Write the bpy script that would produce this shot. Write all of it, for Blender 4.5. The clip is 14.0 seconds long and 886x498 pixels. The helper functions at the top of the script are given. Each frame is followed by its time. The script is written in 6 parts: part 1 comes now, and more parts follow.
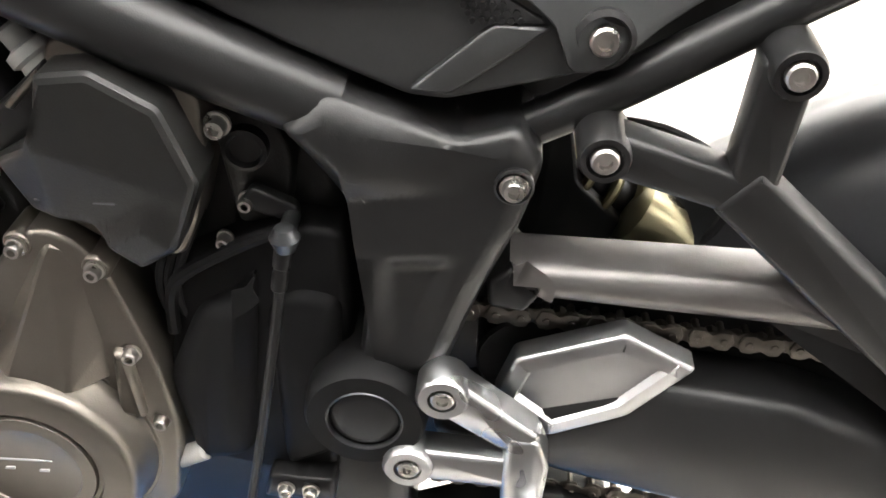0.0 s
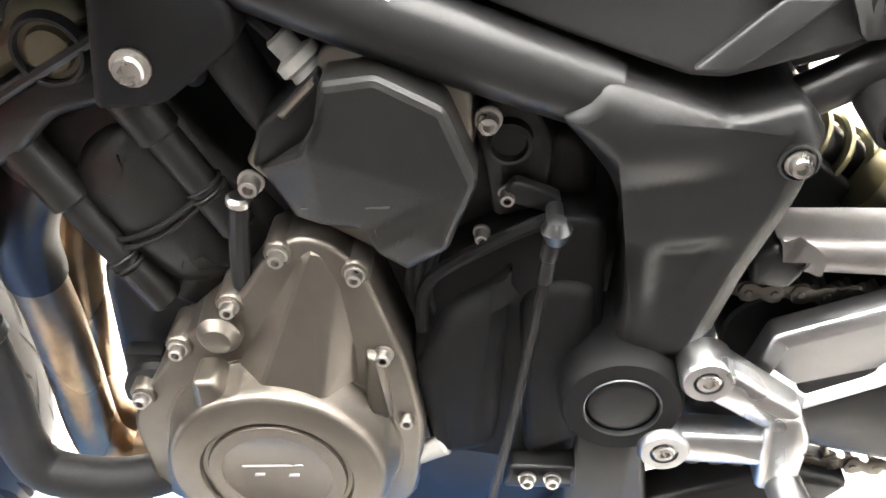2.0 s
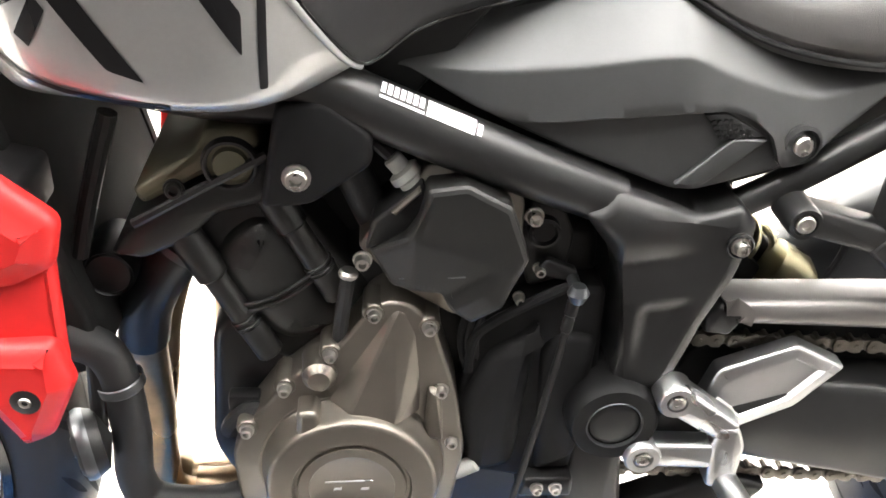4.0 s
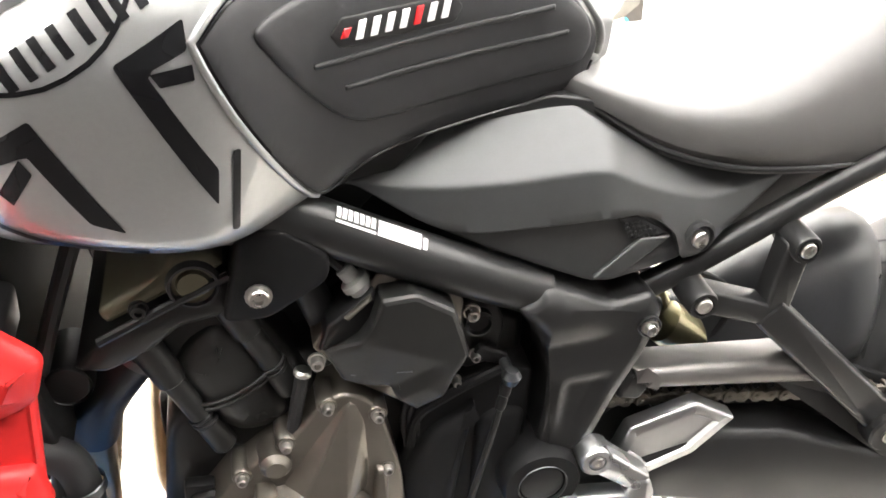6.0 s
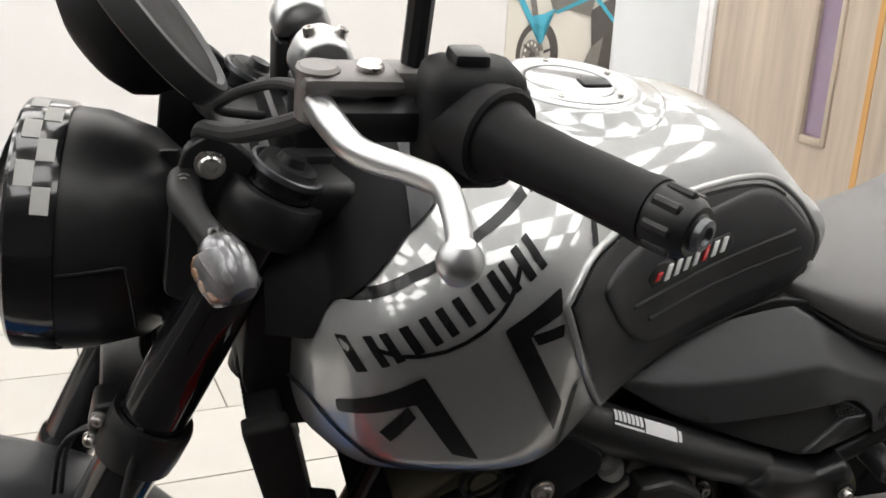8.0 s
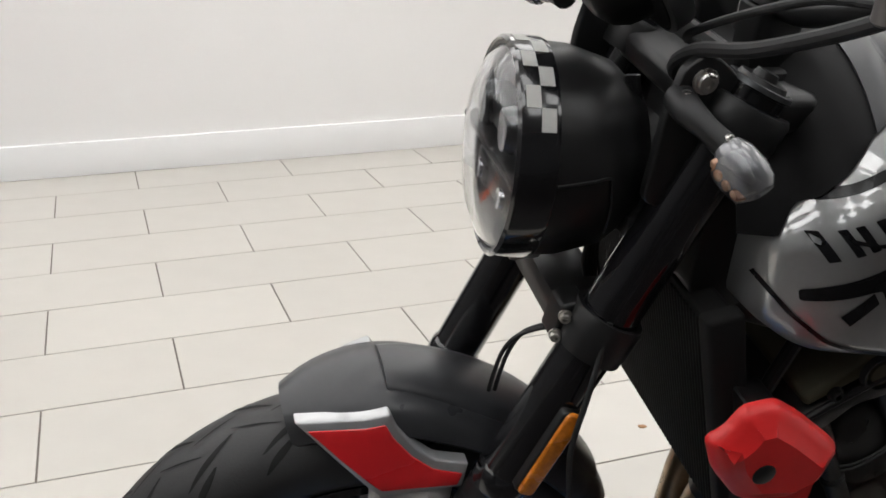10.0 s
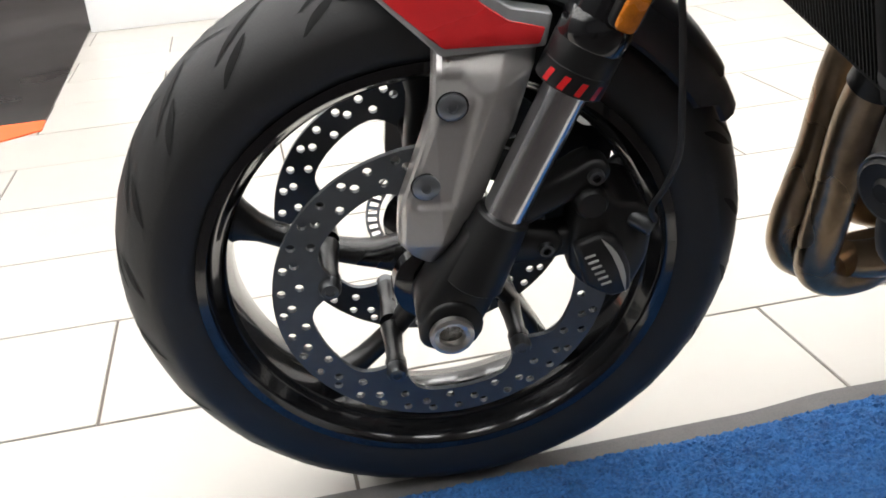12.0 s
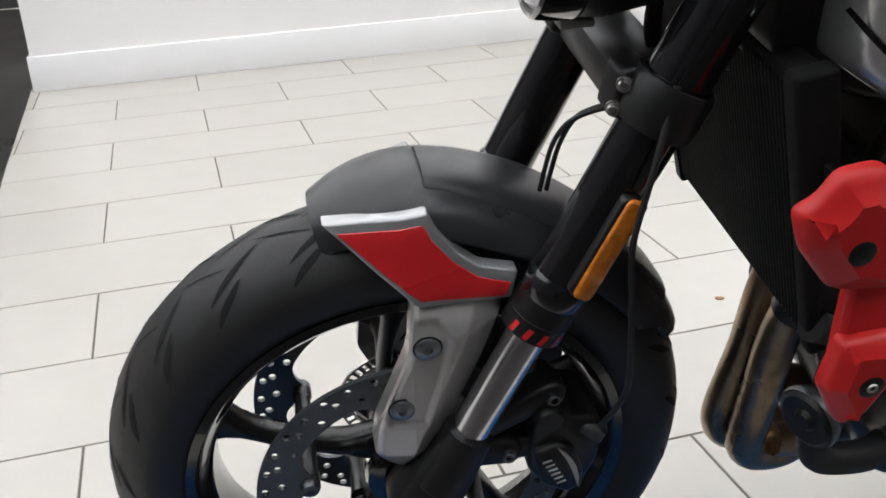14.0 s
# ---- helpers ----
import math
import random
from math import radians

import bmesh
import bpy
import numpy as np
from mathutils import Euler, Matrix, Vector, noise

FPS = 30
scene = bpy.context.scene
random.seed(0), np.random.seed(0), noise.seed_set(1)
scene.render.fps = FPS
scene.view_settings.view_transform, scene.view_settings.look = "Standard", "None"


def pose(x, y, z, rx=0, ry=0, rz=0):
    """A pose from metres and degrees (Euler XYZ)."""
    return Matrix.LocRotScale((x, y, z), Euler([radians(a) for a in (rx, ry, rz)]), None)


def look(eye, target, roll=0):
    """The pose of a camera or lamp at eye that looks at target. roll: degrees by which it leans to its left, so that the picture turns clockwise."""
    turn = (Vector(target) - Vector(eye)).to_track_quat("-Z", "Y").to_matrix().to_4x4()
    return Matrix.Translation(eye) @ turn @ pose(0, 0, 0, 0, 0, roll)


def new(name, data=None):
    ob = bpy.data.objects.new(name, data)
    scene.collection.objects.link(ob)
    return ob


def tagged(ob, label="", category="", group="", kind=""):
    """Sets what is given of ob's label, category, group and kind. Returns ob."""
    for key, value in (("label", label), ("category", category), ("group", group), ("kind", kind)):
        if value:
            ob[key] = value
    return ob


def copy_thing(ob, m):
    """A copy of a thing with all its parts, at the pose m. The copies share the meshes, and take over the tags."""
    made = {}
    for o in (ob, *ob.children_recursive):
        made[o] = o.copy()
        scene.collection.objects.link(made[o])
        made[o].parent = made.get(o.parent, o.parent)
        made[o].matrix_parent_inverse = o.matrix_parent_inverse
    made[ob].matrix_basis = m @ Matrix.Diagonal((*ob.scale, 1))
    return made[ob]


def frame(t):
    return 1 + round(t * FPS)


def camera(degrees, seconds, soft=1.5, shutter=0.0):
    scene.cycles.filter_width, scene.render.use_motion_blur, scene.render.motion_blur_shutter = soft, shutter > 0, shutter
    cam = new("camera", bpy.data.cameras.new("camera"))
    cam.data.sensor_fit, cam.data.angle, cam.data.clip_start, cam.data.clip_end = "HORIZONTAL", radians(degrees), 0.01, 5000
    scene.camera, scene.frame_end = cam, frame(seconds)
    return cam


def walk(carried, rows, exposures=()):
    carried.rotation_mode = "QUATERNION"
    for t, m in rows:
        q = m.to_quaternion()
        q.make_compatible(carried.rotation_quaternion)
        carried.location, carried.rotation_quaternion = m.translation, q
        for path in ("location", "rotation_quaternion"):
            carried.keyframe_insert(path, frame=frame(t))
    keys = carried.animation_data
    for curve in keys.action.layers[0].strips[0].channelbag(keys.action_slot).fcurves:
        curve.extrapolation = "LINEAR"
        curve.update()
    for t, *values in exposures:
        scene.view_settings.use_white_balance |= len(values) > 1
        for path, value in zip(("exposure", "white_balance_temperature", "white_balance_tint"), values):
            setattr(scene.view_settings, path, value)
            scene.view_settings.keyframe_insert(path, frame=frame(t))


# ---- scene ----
cam = camera(49.0, 14.0, 1.7)
PATH = [
    (0, (0.846, -0.767, 0.728), (0.76, 1.074, -0.048), 3.1),
    (0.5, (0.795, -0.749, 0.733), (0.642, 1.097, -0.022), 1.4),
    (1, (0.743, -0.745, 0.736), (0.485, 1.076, -0.051), -2.4),
    (1.5, (0.719, -0.759, 0.731), (0.468, 1.049, -0.088), -3.2),
    (2, (0.712, -0.765, 0.733), (0.566, 1.048, -0.098), -1.5),
    (2.5, (0.681, -0.795, 0.76), (0.681, 1.028, -0.062), 1.6),
    (3, (0.629, -0.844, 0.764), (0.693, 1.028, 0.063), 3.6),
    (3.5, (0.6, -0.93, 0.791), (0.716, 0.964, 0.162), 2.6),
    (3.7, (0.588, -0.956, 0.793), (0.71, 0.937, 0.161), 1.9),
    (5.8, (0.514, -1.004, 0.866), (0.923, 0.83, 0.181), 2.3),
    (6, (0.496, -1.0, 0.904), (0.936, 0.834, 0.238), 2.0),
    (6.5, (0.484, -1.008, 0.993), (0.933, 0.827, 0.336), 1.7),
    (7, (0.436, -1.007, 1.014), (0.926, 0.83, 0.394), 1.8),
    (7.5, (0.317, -0.975, 1.038), (0.878, 0.852, 0.451), 2.4),
    (7.7, (0.27, -0.965, 1.049), (0.863, 0.854, 0.466), 3.1),
    (9.8, (-0.107, -0.994, 1.06), (0.398, 0.837, 0.434), 0.8),
    (10, (-0.12, -0.983, 1.03), (0.325, 0.853, 0.374), -0.0),
    (10.5, (-0.127, -0.961, 0.951), (0.189, 0.88, 0.235), -1.6),
    (11, (-0.109, -0.954, 0.834), (0.122, 0.878, 0.064), -3.1),
    (11.5, (-0.081, -0.939, 0.722), (0.053, 0.896, -0.063), -4.6),
    (12, (-0.06, -0.928, 0.673), (0.083, 0.896, -0.135), -4.8),
    (12.5, (-0.05, -0.922, 0.667), (0.098, 0.894, -0.158), -5.8),
    (13, (-0.048, -0.914, 0.674), (0.107, 0.902, -0.149), -6.0),
    (13.5, (-0.067, -0.919, 0.744), (0.117, 0.897, -0.074), -5.3),
    (14, (-0.082, -0.933, 0.878), (0.199, 0.883, 0.089), -3.0),
]
EXPOSURES = [(0.0, 2.5, 6600, 10), (1.0, 3.25, 6600, 10), (1.5, 3.4, 6600, 10), (2.0, 3.25, 6600, 10), (2.5, 3.2, 6600, 10), (3.0, 3.2, 6600, 10), (3.7, 2.8, 6600, 10), (5.8, 2.9, 6650, 10), (6.5, 0.9, 6550, 10), (7.0, 0.5, 6550, 10), (7.7, 0.4, 6500, 10), (9.8, 0.05, 6350, 10), (10.5, 0.05, 6350, 10), (11.0, 0.38, 6450, 10), (12.5, 0.8, 6350, 10), (13.3, 0.65, 6250, 10), (14.0, 0.15, 6100, 10)]
LED = 3.7
walk(cam, [(t, look(eye, target, roll)) for t, eye, target, roll in PATH], EXPOSURES)

# ---- world and large lights ----
world = bpy.data.worlds.new("showroom_world")
scene.world = world
world.use_nodes = True
world.node_tree.nodes["Background"].inputs[0].default_value = (0.9, 0.95, 1.0, 1)
world.node_tree.nodes["Background"].inputs[1].default_value = 0.15

LEAN = 12.5          # degrees the parked machine leans on its side stand
TILE = (0.61, 0.30)  # floor tile, metres
FLOOR = pose(-0.225, 1.092, 0, 0, 0, 6)   # corner of one tile; the room follows the tiles


# ---- materials ----
def mat(name, color, rough=0.5, metal=0.0, var=0.12, scale=30.0, bump=0.0, bscale=400.0, coat=0.0, spec=0.5, wear=0.0, emit=0.0, stretch=None, objrand=0.0, even=False, coat_ior=1.5):
    m = bpy.data.materials.new(name)
    m.use_nodes = True
    nt = m.node_tree
    b = nt.nodes["Principled BSDF"]
    b.inputs["Metallic"].default_value = metal
    b.inputs["Coat Weight"].default_value = coat
    b.inputs["Coat Roughness"].default_value = 0.025
    b.inputs["Coat IOR"].default_value = coat_ior
    b.inputs["Specular IOR Level"].default_value = spec
    tc = nt.nodes.new("ShaderNodeTexCoord")
    vec = tc.outputs["Object"]
    if stretch:
        mp = nt.nodes.new("ShaderNodeMapping")
        mp.inputs["Scale"].default_value = stretch
        nt.links.new(vec, mp.inputs[0])
        vec = mp.outputs[0]
    n1 = nt.nodes.new("ShaderNodeTexNoise")
    n1.inputs["Scale"].default_value = scale
    n1.inputs["Detail"].default_value = 5
    nt.links.new(vec, n1.inputs["Vector"])
    n2 = nt.nodes.new("ShaderNodeTexNoise")
    n2.inputs["Scale"].default_value = scale / 7
    n2.inputs["Detail"].default_value = 3
    nt.links.new(vec, n2.inputs["Vector"])
    mix = nt.nodes.new("ShaderNodeMath")
    mix.operation = "MULTIPLY_ADD"
    nt.links.new(n1.outputs["Fac"], mix.inputs[0])
    mix.inputs[1].default_value = 0.5
    half = nt.nodes.new("ShaderNodeMath")
    half.operation = "MULTIPLY"
    half.inputs[1].default_value = 0.5
    nt.links.new(n2.outputs["Fac"], half.inputs[0])
    nt.links.new(half.outputs[0], mix.inputs[2])
    ramp = nt.nodes.new("ShaderNodeMapRange")
    ramp.inputs["From Min"].default_value = 0.25
    ramp.inputs["From Max"].default_value = 0.75
    ramp.inputs["To Min"].default_value = 1 - var
    ramp.inputs["To Max"].default_value = 1 + var
    nt.links.new(mix.outputs[0], ramp.inputs[0])
    shade = ramp.outputs[0]
    if objrand:
        oi = nt.nodes.new("ShaderNodeObjectInfo")
        r2 = nt.nodes.new("ShaderNodeMapRange")
        r2.inputs["To Min"].default_value = 1 - objrand
        r2.inputs["To Max"].default_value = 1 + objrand
        nt.links.new(oi.outputs["Random"], r2.inputs[0])
        mm = nt.nodes.new("ShaderNodeMath")
        mm.operation = "MULTIPLY"
        nt.links.new(shade, mm.inputs[0])
        nt.links.new(r2.outputs[0], mm.inputs[1])
        shade = mm.outputs[0]
    hue = nt.nodes.new("ShaderNodeVectorMath")
    hue.operation = "SCALE"
    hue.inputs[0].default_value = color
    nt.links.new(shade, hue.inputs["Scale"])
    nt.links.new(hue.outputs[0], b.inputs["Base Color"])
    rr = nt.nodes.new("ShaderNodeMapRange")
    rr.inputs["From Min"].default_value = 0.25
    rr.inputs["From Max"].default_value = 0.75
    spread = 0.01 if even else 0.08 + wear
    rr.inputs["To Min"].default_value = max(0.02, rough - spread)
    rr.inputs["To Max"].default_value = min(1.0, rough + spread)
    nt.links.new(n2.outputs["Fac"], rr.inputs[0])
    nt.links.new(rr.outputs[0], b.inputs["Roughness"])
    if bump:
        n3 = nt.nodes.new("ShaderNodeTexNoise")
        n3.inputs["Scale"].default_value = bscale
        n3.inputs["Detail"].default_value = 3
        nt.links.new(vec, n3.inputs["Vector"])
        bp = nt.nodes.new("ShaderNodeBump")
        bp.inputs["Strength"].default_value = bump
        bp.inputs["Distance"].default_value = 0.002
        nt.links.new(n3.outputs["Fac"], bp.inputs["Height"])
        nt.links.new(bp.outputs[0], b.inputs["Normal"])
    if emit:
        b.inputs["Emission Color"].default_value = (*color, 1)
        b.inputs["Emission Strength"].default_value = emit
    return m


def glass(name, color, rough=0.03, trans=1.0):
    m = bpy.data.materials.new(name)
    m.use_nodes = True
    b = m.node_tree.nodes["Principled BSDF"]
    b.inputs["Base Color"].default_value = (*color, 1)
    b.inputs["Roughness"].default_value = rough
    b.inputs["Transmission Weight"].default_value = trans
    b.inputs["IOR"].default_value = 1.45
    return m


M_BLACK = mat("satin_black_paint", (0.011, 0.011, 0.0115), 0.38, 0, 0.2, 60, 0.05, 900, spec=0.4)
M_FRAME = mat("black_powder_coat", (0.0145, 0.0145, 0.0148), 0.34, 0, 0.15, 80, 0.08, 1200, spec=0.5)
M_PLASTIC = mat("textured_black_plastic", (0.012, 0.012, 0.0125), 0.44, 0, 0.2, 90, 0.12, 1500, spec=0.4)
M_CORE = mat("matte_black_radiator_core", (0.010, 0.010, 0.010), 0.75, 0, 0.2, 90, 0.1, 900, spec=0.2)
M_RUBBER = mat("black_rubber", (0.014, 0.014, 0.015), 0.6, 0, 0.25, 45, 0.12, 700)
M_TYRE = mat("tyre_rubber", (0.016, 0.016, 0.0165), 0.5, 0, 0.25, 25, 0.12, 500, wear=0.05)
M_GROOVESHADE = mat("tread_groove_shade", (0.0025, 0.0025, 0.0025), 0.85, 0, 0.2, 40)
M_GLOSSBLACK = mat("gloss_black_wheel_paint", (0.008, 0.008, 0.009), 0.14, 0, 0.1, 40, coat=0.6)
M_BRONZE = mat("bronze_grey_engine_paint", (0.2, 0.182, 0.158), 0.33, 0.8, 0.1, 60, 0.1, 900)
M_ENGINE = mat("matte_black_engine_paint", (0.0135, 0.0135, 0.013), 0.4, 0.0, 0.25, 70, 0.12, 800, spec=0.45)
M_STEEL = mat("zinc_bolt_steel", (0.62, 0.6, 0.57), 0.3, 1.0, 0.15, 200)
M_CHROME = mat("hard_chrome", (0.75, 0.76, 0.78), 0.12, 1.0, 0.08, 60, stretch=(1, 1, 0.1))
M_ALU = mat("brushed_aluminium", (0.56, 0.565, 0.57), 0.34, 1.0, 0.1, 50, 0.05, 300, wear=0.06)
M_SILVER = mat("silver_metallic_paint", (0.42, 0.425, 0.43), 0.3, 0.55, 0.03, 900, coat=0.9, even=True)
M_TANKSILVER = mat("silver_tank_paint", (0.36, 0.365, 0.362), 0.4, 0.65, 0.05, 1500, coat=1.0, even=True, coat_ior=2.1)
M_WHEELSATIN = mat("satin_black_wheel_paint", (0.009, 0.009, 0.0095), 0.3, 0, 0.12, 60, 0.04, 700, spec=0.5)
M_CRUMB = mat("dry_brown_crumb", (0.3, 0.16, 0.07), 0.7, 0, 0.3, 300, 0.3, 900)
M_GUARD = mat("warm_silver_guard_paint", (0.52, 0.5, 0.485), 0.32, 0.6, 0.05, 300, coat=0.4, even=True)
M_DECAL = mat("gloss_black_decal", (0.006, 0.006, 0.007), 0.3, 0, 0.1, 50, coat=0.15, spec=0.3)
M_RED = mat("red_gloss_paint", (0.62, 0.018, 0.022), 0.26, 0, 0.08, 40, coat=0.8)
M_REDPLASTIC = mat("red_satin_plastic", (0.68, 0.02, 0.02), 0.42, 0, 0.1, 60, 0.05, 900)
M_WHITE = mat("white_print", (0.85, 0.85, 0.85), 0.45, 0, 0.04, 200)
M_PANEL = mat("graphite_side_panel", (0.08, 0.082, 0.083), 0.38, 0.6, 0.06, 600, 0.03, 1500, even=True)
M_PAD = mat("black_tank_pad_rubber", (0.018, 0.018, 0.02), 0.5, 0, 0.15, 120, 0.12, 1500)
M_SEAT = mat("charcoal_seat_vinyl", (0.085, 0.082, 0.08), 0.36, 0, 0.1, 90, 0.3, 1600, spec=1.0, even=True)
M_SWING = mat("dark_silver_swingarm_paint", (0.022, 0.022, 0.0225), 0.36, 0.2, 0.1, 120, 0.06, 800)
M_CHAIN = mat("oiled_chain_steel", (0.17, 0.155, 0.135), 0.38, 0.9, 0.35, 150)
M_EXHAUST = mat("heat_tinted_steel", (0.34, 0.25, 0.165), 0.36, 0.9, 0.75, 30, 0.12, 200, wear=0.1)
M_GOLD = mat("pale_gold_zinc", (0.34, 0.31, 0.2), 0.34, 1.0, 0.15, 90)
M_DISC = mat("blued_disc_steel", (0.12, 0.128, 0.135), 0.46, 0.65, 0.15, 90, 0.06, 300)
M_OLIVE = mat("olive_grey_engine_paint", (0.125, 0.115, 0.075), 0.5, 0.4, 0.12, 60, 0.1, 900)
M_ALUDARK = mat("grey_anodised_beam", (0.2, 0.19, 0.185), 0.38, 0.7, 0.08, 80, 0.05, 600)
M_GREYPL = mat("pale_grey_plastic", (0.42, 0.42, 0.4), 0.5, 0, 0.12, 90, 0.08, 600)
M_SMOKE = mat("smoked_silver_plastic", (0.22, 0.22, 0.23), 0.25, 0.5, 0.08, 90, coat=0.6)
M_AMBERDIM = mat("amber_bulb_tint", (0.5, 0.3, 0.2), 0.25, 0.3, 0.1, 90, coat=0.6)
M_FENDER = mat("satin_black_mudguard", (0.03, 0.031, 0.034), 0.34, 0, 0.1, 200, 0.03, 900)
M_MATTE = mat("matte_black_moulding", (0.0065, 0.0065, 0.007), 0.6, 0, 0.2, 90, 0.12, 1500, spec=0.22)
M_BOLTGREY = mat("grey_anodised_bolt", (0.3, 0.32, 0.34), 0.34, 0.85, 0.1, 150)
M_DARKSTEEL = mat("dark_zinc_steel", (0.13, 0.135, 0.14), 0.35, 0.9, 0.2, 150)
M_AMBER = mat("amber_reflector", (0.62, 0.19, 0.012), 0.3, 0, 0.45, 130, 0.5, 300, coat=0.5)
M_LENS = glass("clear_lens", (0.95, 0.96, 0.97), 0.04)
M_FLOOR = mat("cream_porcelain_tile", (0.5, 0.478, 0.438), 0.34, 0, 0.05, 9, 0.02, 90, wear=0.0, objrand=0.03)
M_GROUT = mat("grey_brown_grout", (0.17, 0.15, 0.13), 0.9, 0, 0.2, 60, 0.2, 300)
M_WALL = mat("white_wall_paint", (0.82, 0.81, 0.8), 0.6, 0, 0.02, 3, 0.04, 250)
M_TRIM = mat("white_gloss_trim", (0.84, 0.84, 0.84), 0.35, 0, 0.02, 5)
M_CEIL = mat("white_ceiling", (0.8, 0.8, 0.79), 0.8, 0, 0.02, 4)
M_LED = mat("led_diffuser", (1.0, 0.985, 0.96), 0.6, 0, 0.0, 5, emit=LED)
M_CARPET = mat("blue_carpet_pile", (0.032, 0.135, 0.36), 0.95, 0, 0.5, 260, 0.8, 500)
M_BIND = mat("grey_carpet_binding", (0.16, 0.155, 0.15), 0.8, 0, 0.2, 300, 0.5, 900)
M_MAT = mat("dark_vinyl_mat", (0.022, 0.018, 0.017), 0.35, 0, 0.5, 5, 0.15, 30, wear=0.12)
M_ORANGE = mat("orange_vinyl_strip", (0.8, 0.12, 0.02), 0.45, 0, 0.08, 12)
M_WOOD = mat("pale_oak_laminate", (0.46, 0.385, 0.31), 0.5, 0, 0.32, 26, 0.05, 60, stretch=(1, 1, 0.07))
M_OAKEDGE = mat("orange_oak_lipping", (0.55, 0.3, 0.1), 0.5, 0, 0.15, 20, stretch=(1, 1, 0.1))
M_PURPLE = mat("lilac_vision_panel", (0.27, 0.2, 0.28), 0.12, 0, 0.06, 4, coat=0.5)
M_COLUMN = mat("white_column_paint", (0.7, 0.72, 0.74), 0.5, 0, 0.02, 3)
# for unseen walls: kept dark to hold down bounce and reflections
M_SOUTH = mat("unseen_dark_wall", (0.09, 0.09, 0.093), 0.7, 0, 0.05, 3)
M_DARKWALL = mat("dark_partition", (0.03, 0.028, 0.028), 0.5, 0, 0.2, 3)
M_POSTER = mat("cream_poster_paper", (0.74, 0.70, 0.63), 0.5, 0, 0.04, 3)
M_PRINTDARK = mat("faded_charcoal_ink", (0.085, 0.075, 0.068), 0.5, 0, 0.25, 14)
M_PRINTGREY = mat("faded_grey_ink", (0.21, 0.195, 0.175), 0.5, 0, 0.3, 12)
M_PRINTPALE = mat("faded_pale_ink", (0.52, 0.49, 0.44), 0.5, 0, 0.2, 12)
M_PRINTBLUE = mat("faded_blue_ink", (0.075, 0.42, 0.56), 0.5, 0, 0.2, 14)


# ---- shape helpers ----
def part(name, bm, material, parent=None, label="", sharp=35):
    """Link a bmesh as one mesh object under a thing or a part."""
    bmesh.ops.recalc_face_normals(bm, faces=bm.faces)
    me = bpy.data.meshes.new(name)
    bm.to_mesh(me)
    bm.free()
    me.materials.append(material)
    me.polygons.foreach_set("use_smooth", [True] * len(me.polygons))
    me.set_sharp_from_angle(angle=radians(sharp))
    ob = new(name, me)
    ob.parent = parent
    if label:
        tagged(ob, label)
    return ob


def thing(name, label, category, m=None, group="", kind=""):
    ob = new(name)
    ob.empty_display_size = 0.1
    if m is not None:
        ob.matrix_basis = m
    return tagged(ob, label, category, group, kind)


def merged(*bms):
    out = bmesh.new()
    for b in bms:
        me = bpy.data.meshes.new("tmp")
        b.to_mesh(me)
        b.free()
        out.from_mesh(me)
        bpy.data.meshes.remove(me)
    return out


def rounded(poly, r=0.0, n=3):
    """A closed outline with its corners rounded by up to r."""
    if r <= 0:
        return [Vector(p) for p in poly]
    out, k = [], len(poly)
    for i in range(k):
        p, a, b = Vector(poly[i]), Vector(poly[i - 1]), Vector(poly[(i + 1) % k])
        da, db = (a - p), (b - p)
        s = min(r, da.length * 0.45, db.length * 0.45)
        pa, pb = p + da.normalized() * s, p + db.normalized() * s
        for j in range(n + 1):
            u = j / n
            out.append((1 - u) ** 2 * pa + 2 * u * (1 - u) * p + u * u * pb)
    return out


def shrink(poly, d):
    """Move an outline's points inwards by about d."""
    k = len(poly)
    area = sum(poly[i][0] * poly[(i + 1) % k][1] - poly[(i + 1) % k][0] * poly[i][1] for i in range(k))
    s, out = (1 if area > 0 else -1), []
    for i in range(k):
        a, b, c = poly[i - 1], poly[i], poly[(i + 1) % k]
        e1, e2 = (b - a), (c - b)
        if e1.length < 1e-7 or e2.length < 1e-7:
            e1 = e2 = c - a
        n1, n2 = Vector((-e1[1], e1[0])).normalized(), Vector((-e2[1], e2[0])).normalized()
        n = (n1 + n2)
        n = n1 if n.length < 1e-4 else n.normalized()
        out.append(b + n * s * d / max(0.5, n.dot(n1)))
    return out


def plate(poly, y0, y1, r=0.006, bevel=0.003, steps=(), curve=None, back=True):
    """A shape drawn in the side view (x, z), its face at y0 and its back at y1, with rounded edges.
    steps: rows (inset, y) of further rings on the face. curve(x, z): a shift of y."""
    out = rounded(poly, r)
    sgn = 1 if y1 > y0 else -1
    rings = [(0, y1), (0, y0 + sgn * bevel), (bevel * 0.35, y0 + sgn * bevel * 0.35), (bevel, y0)]
    rings += [(bevel + d, y) for d, y in steps]
    bm = bmesh.new()
    loops = []
    for d, y in rings:
        ring = shrink(out, d) if d else out
        loops.append([bm.verts.new((p[0], y + (curve(p[0], p[1]) if curve else 0), p[1])) for p in ring])
    for a, b in zip(loops, loops[1:]):
        for i in range(len(a)):
            bm.faces.new((a[i - 1], a[i], b[i], b[i - 1]))
    bm.faces.new(loops[-1])
    if back:
        bm.faces.new(loops[0])
    bmesh.ops.triangulate(bm, faces=[f for f in bm.faces if len(f.verts) > 4])
    return bm


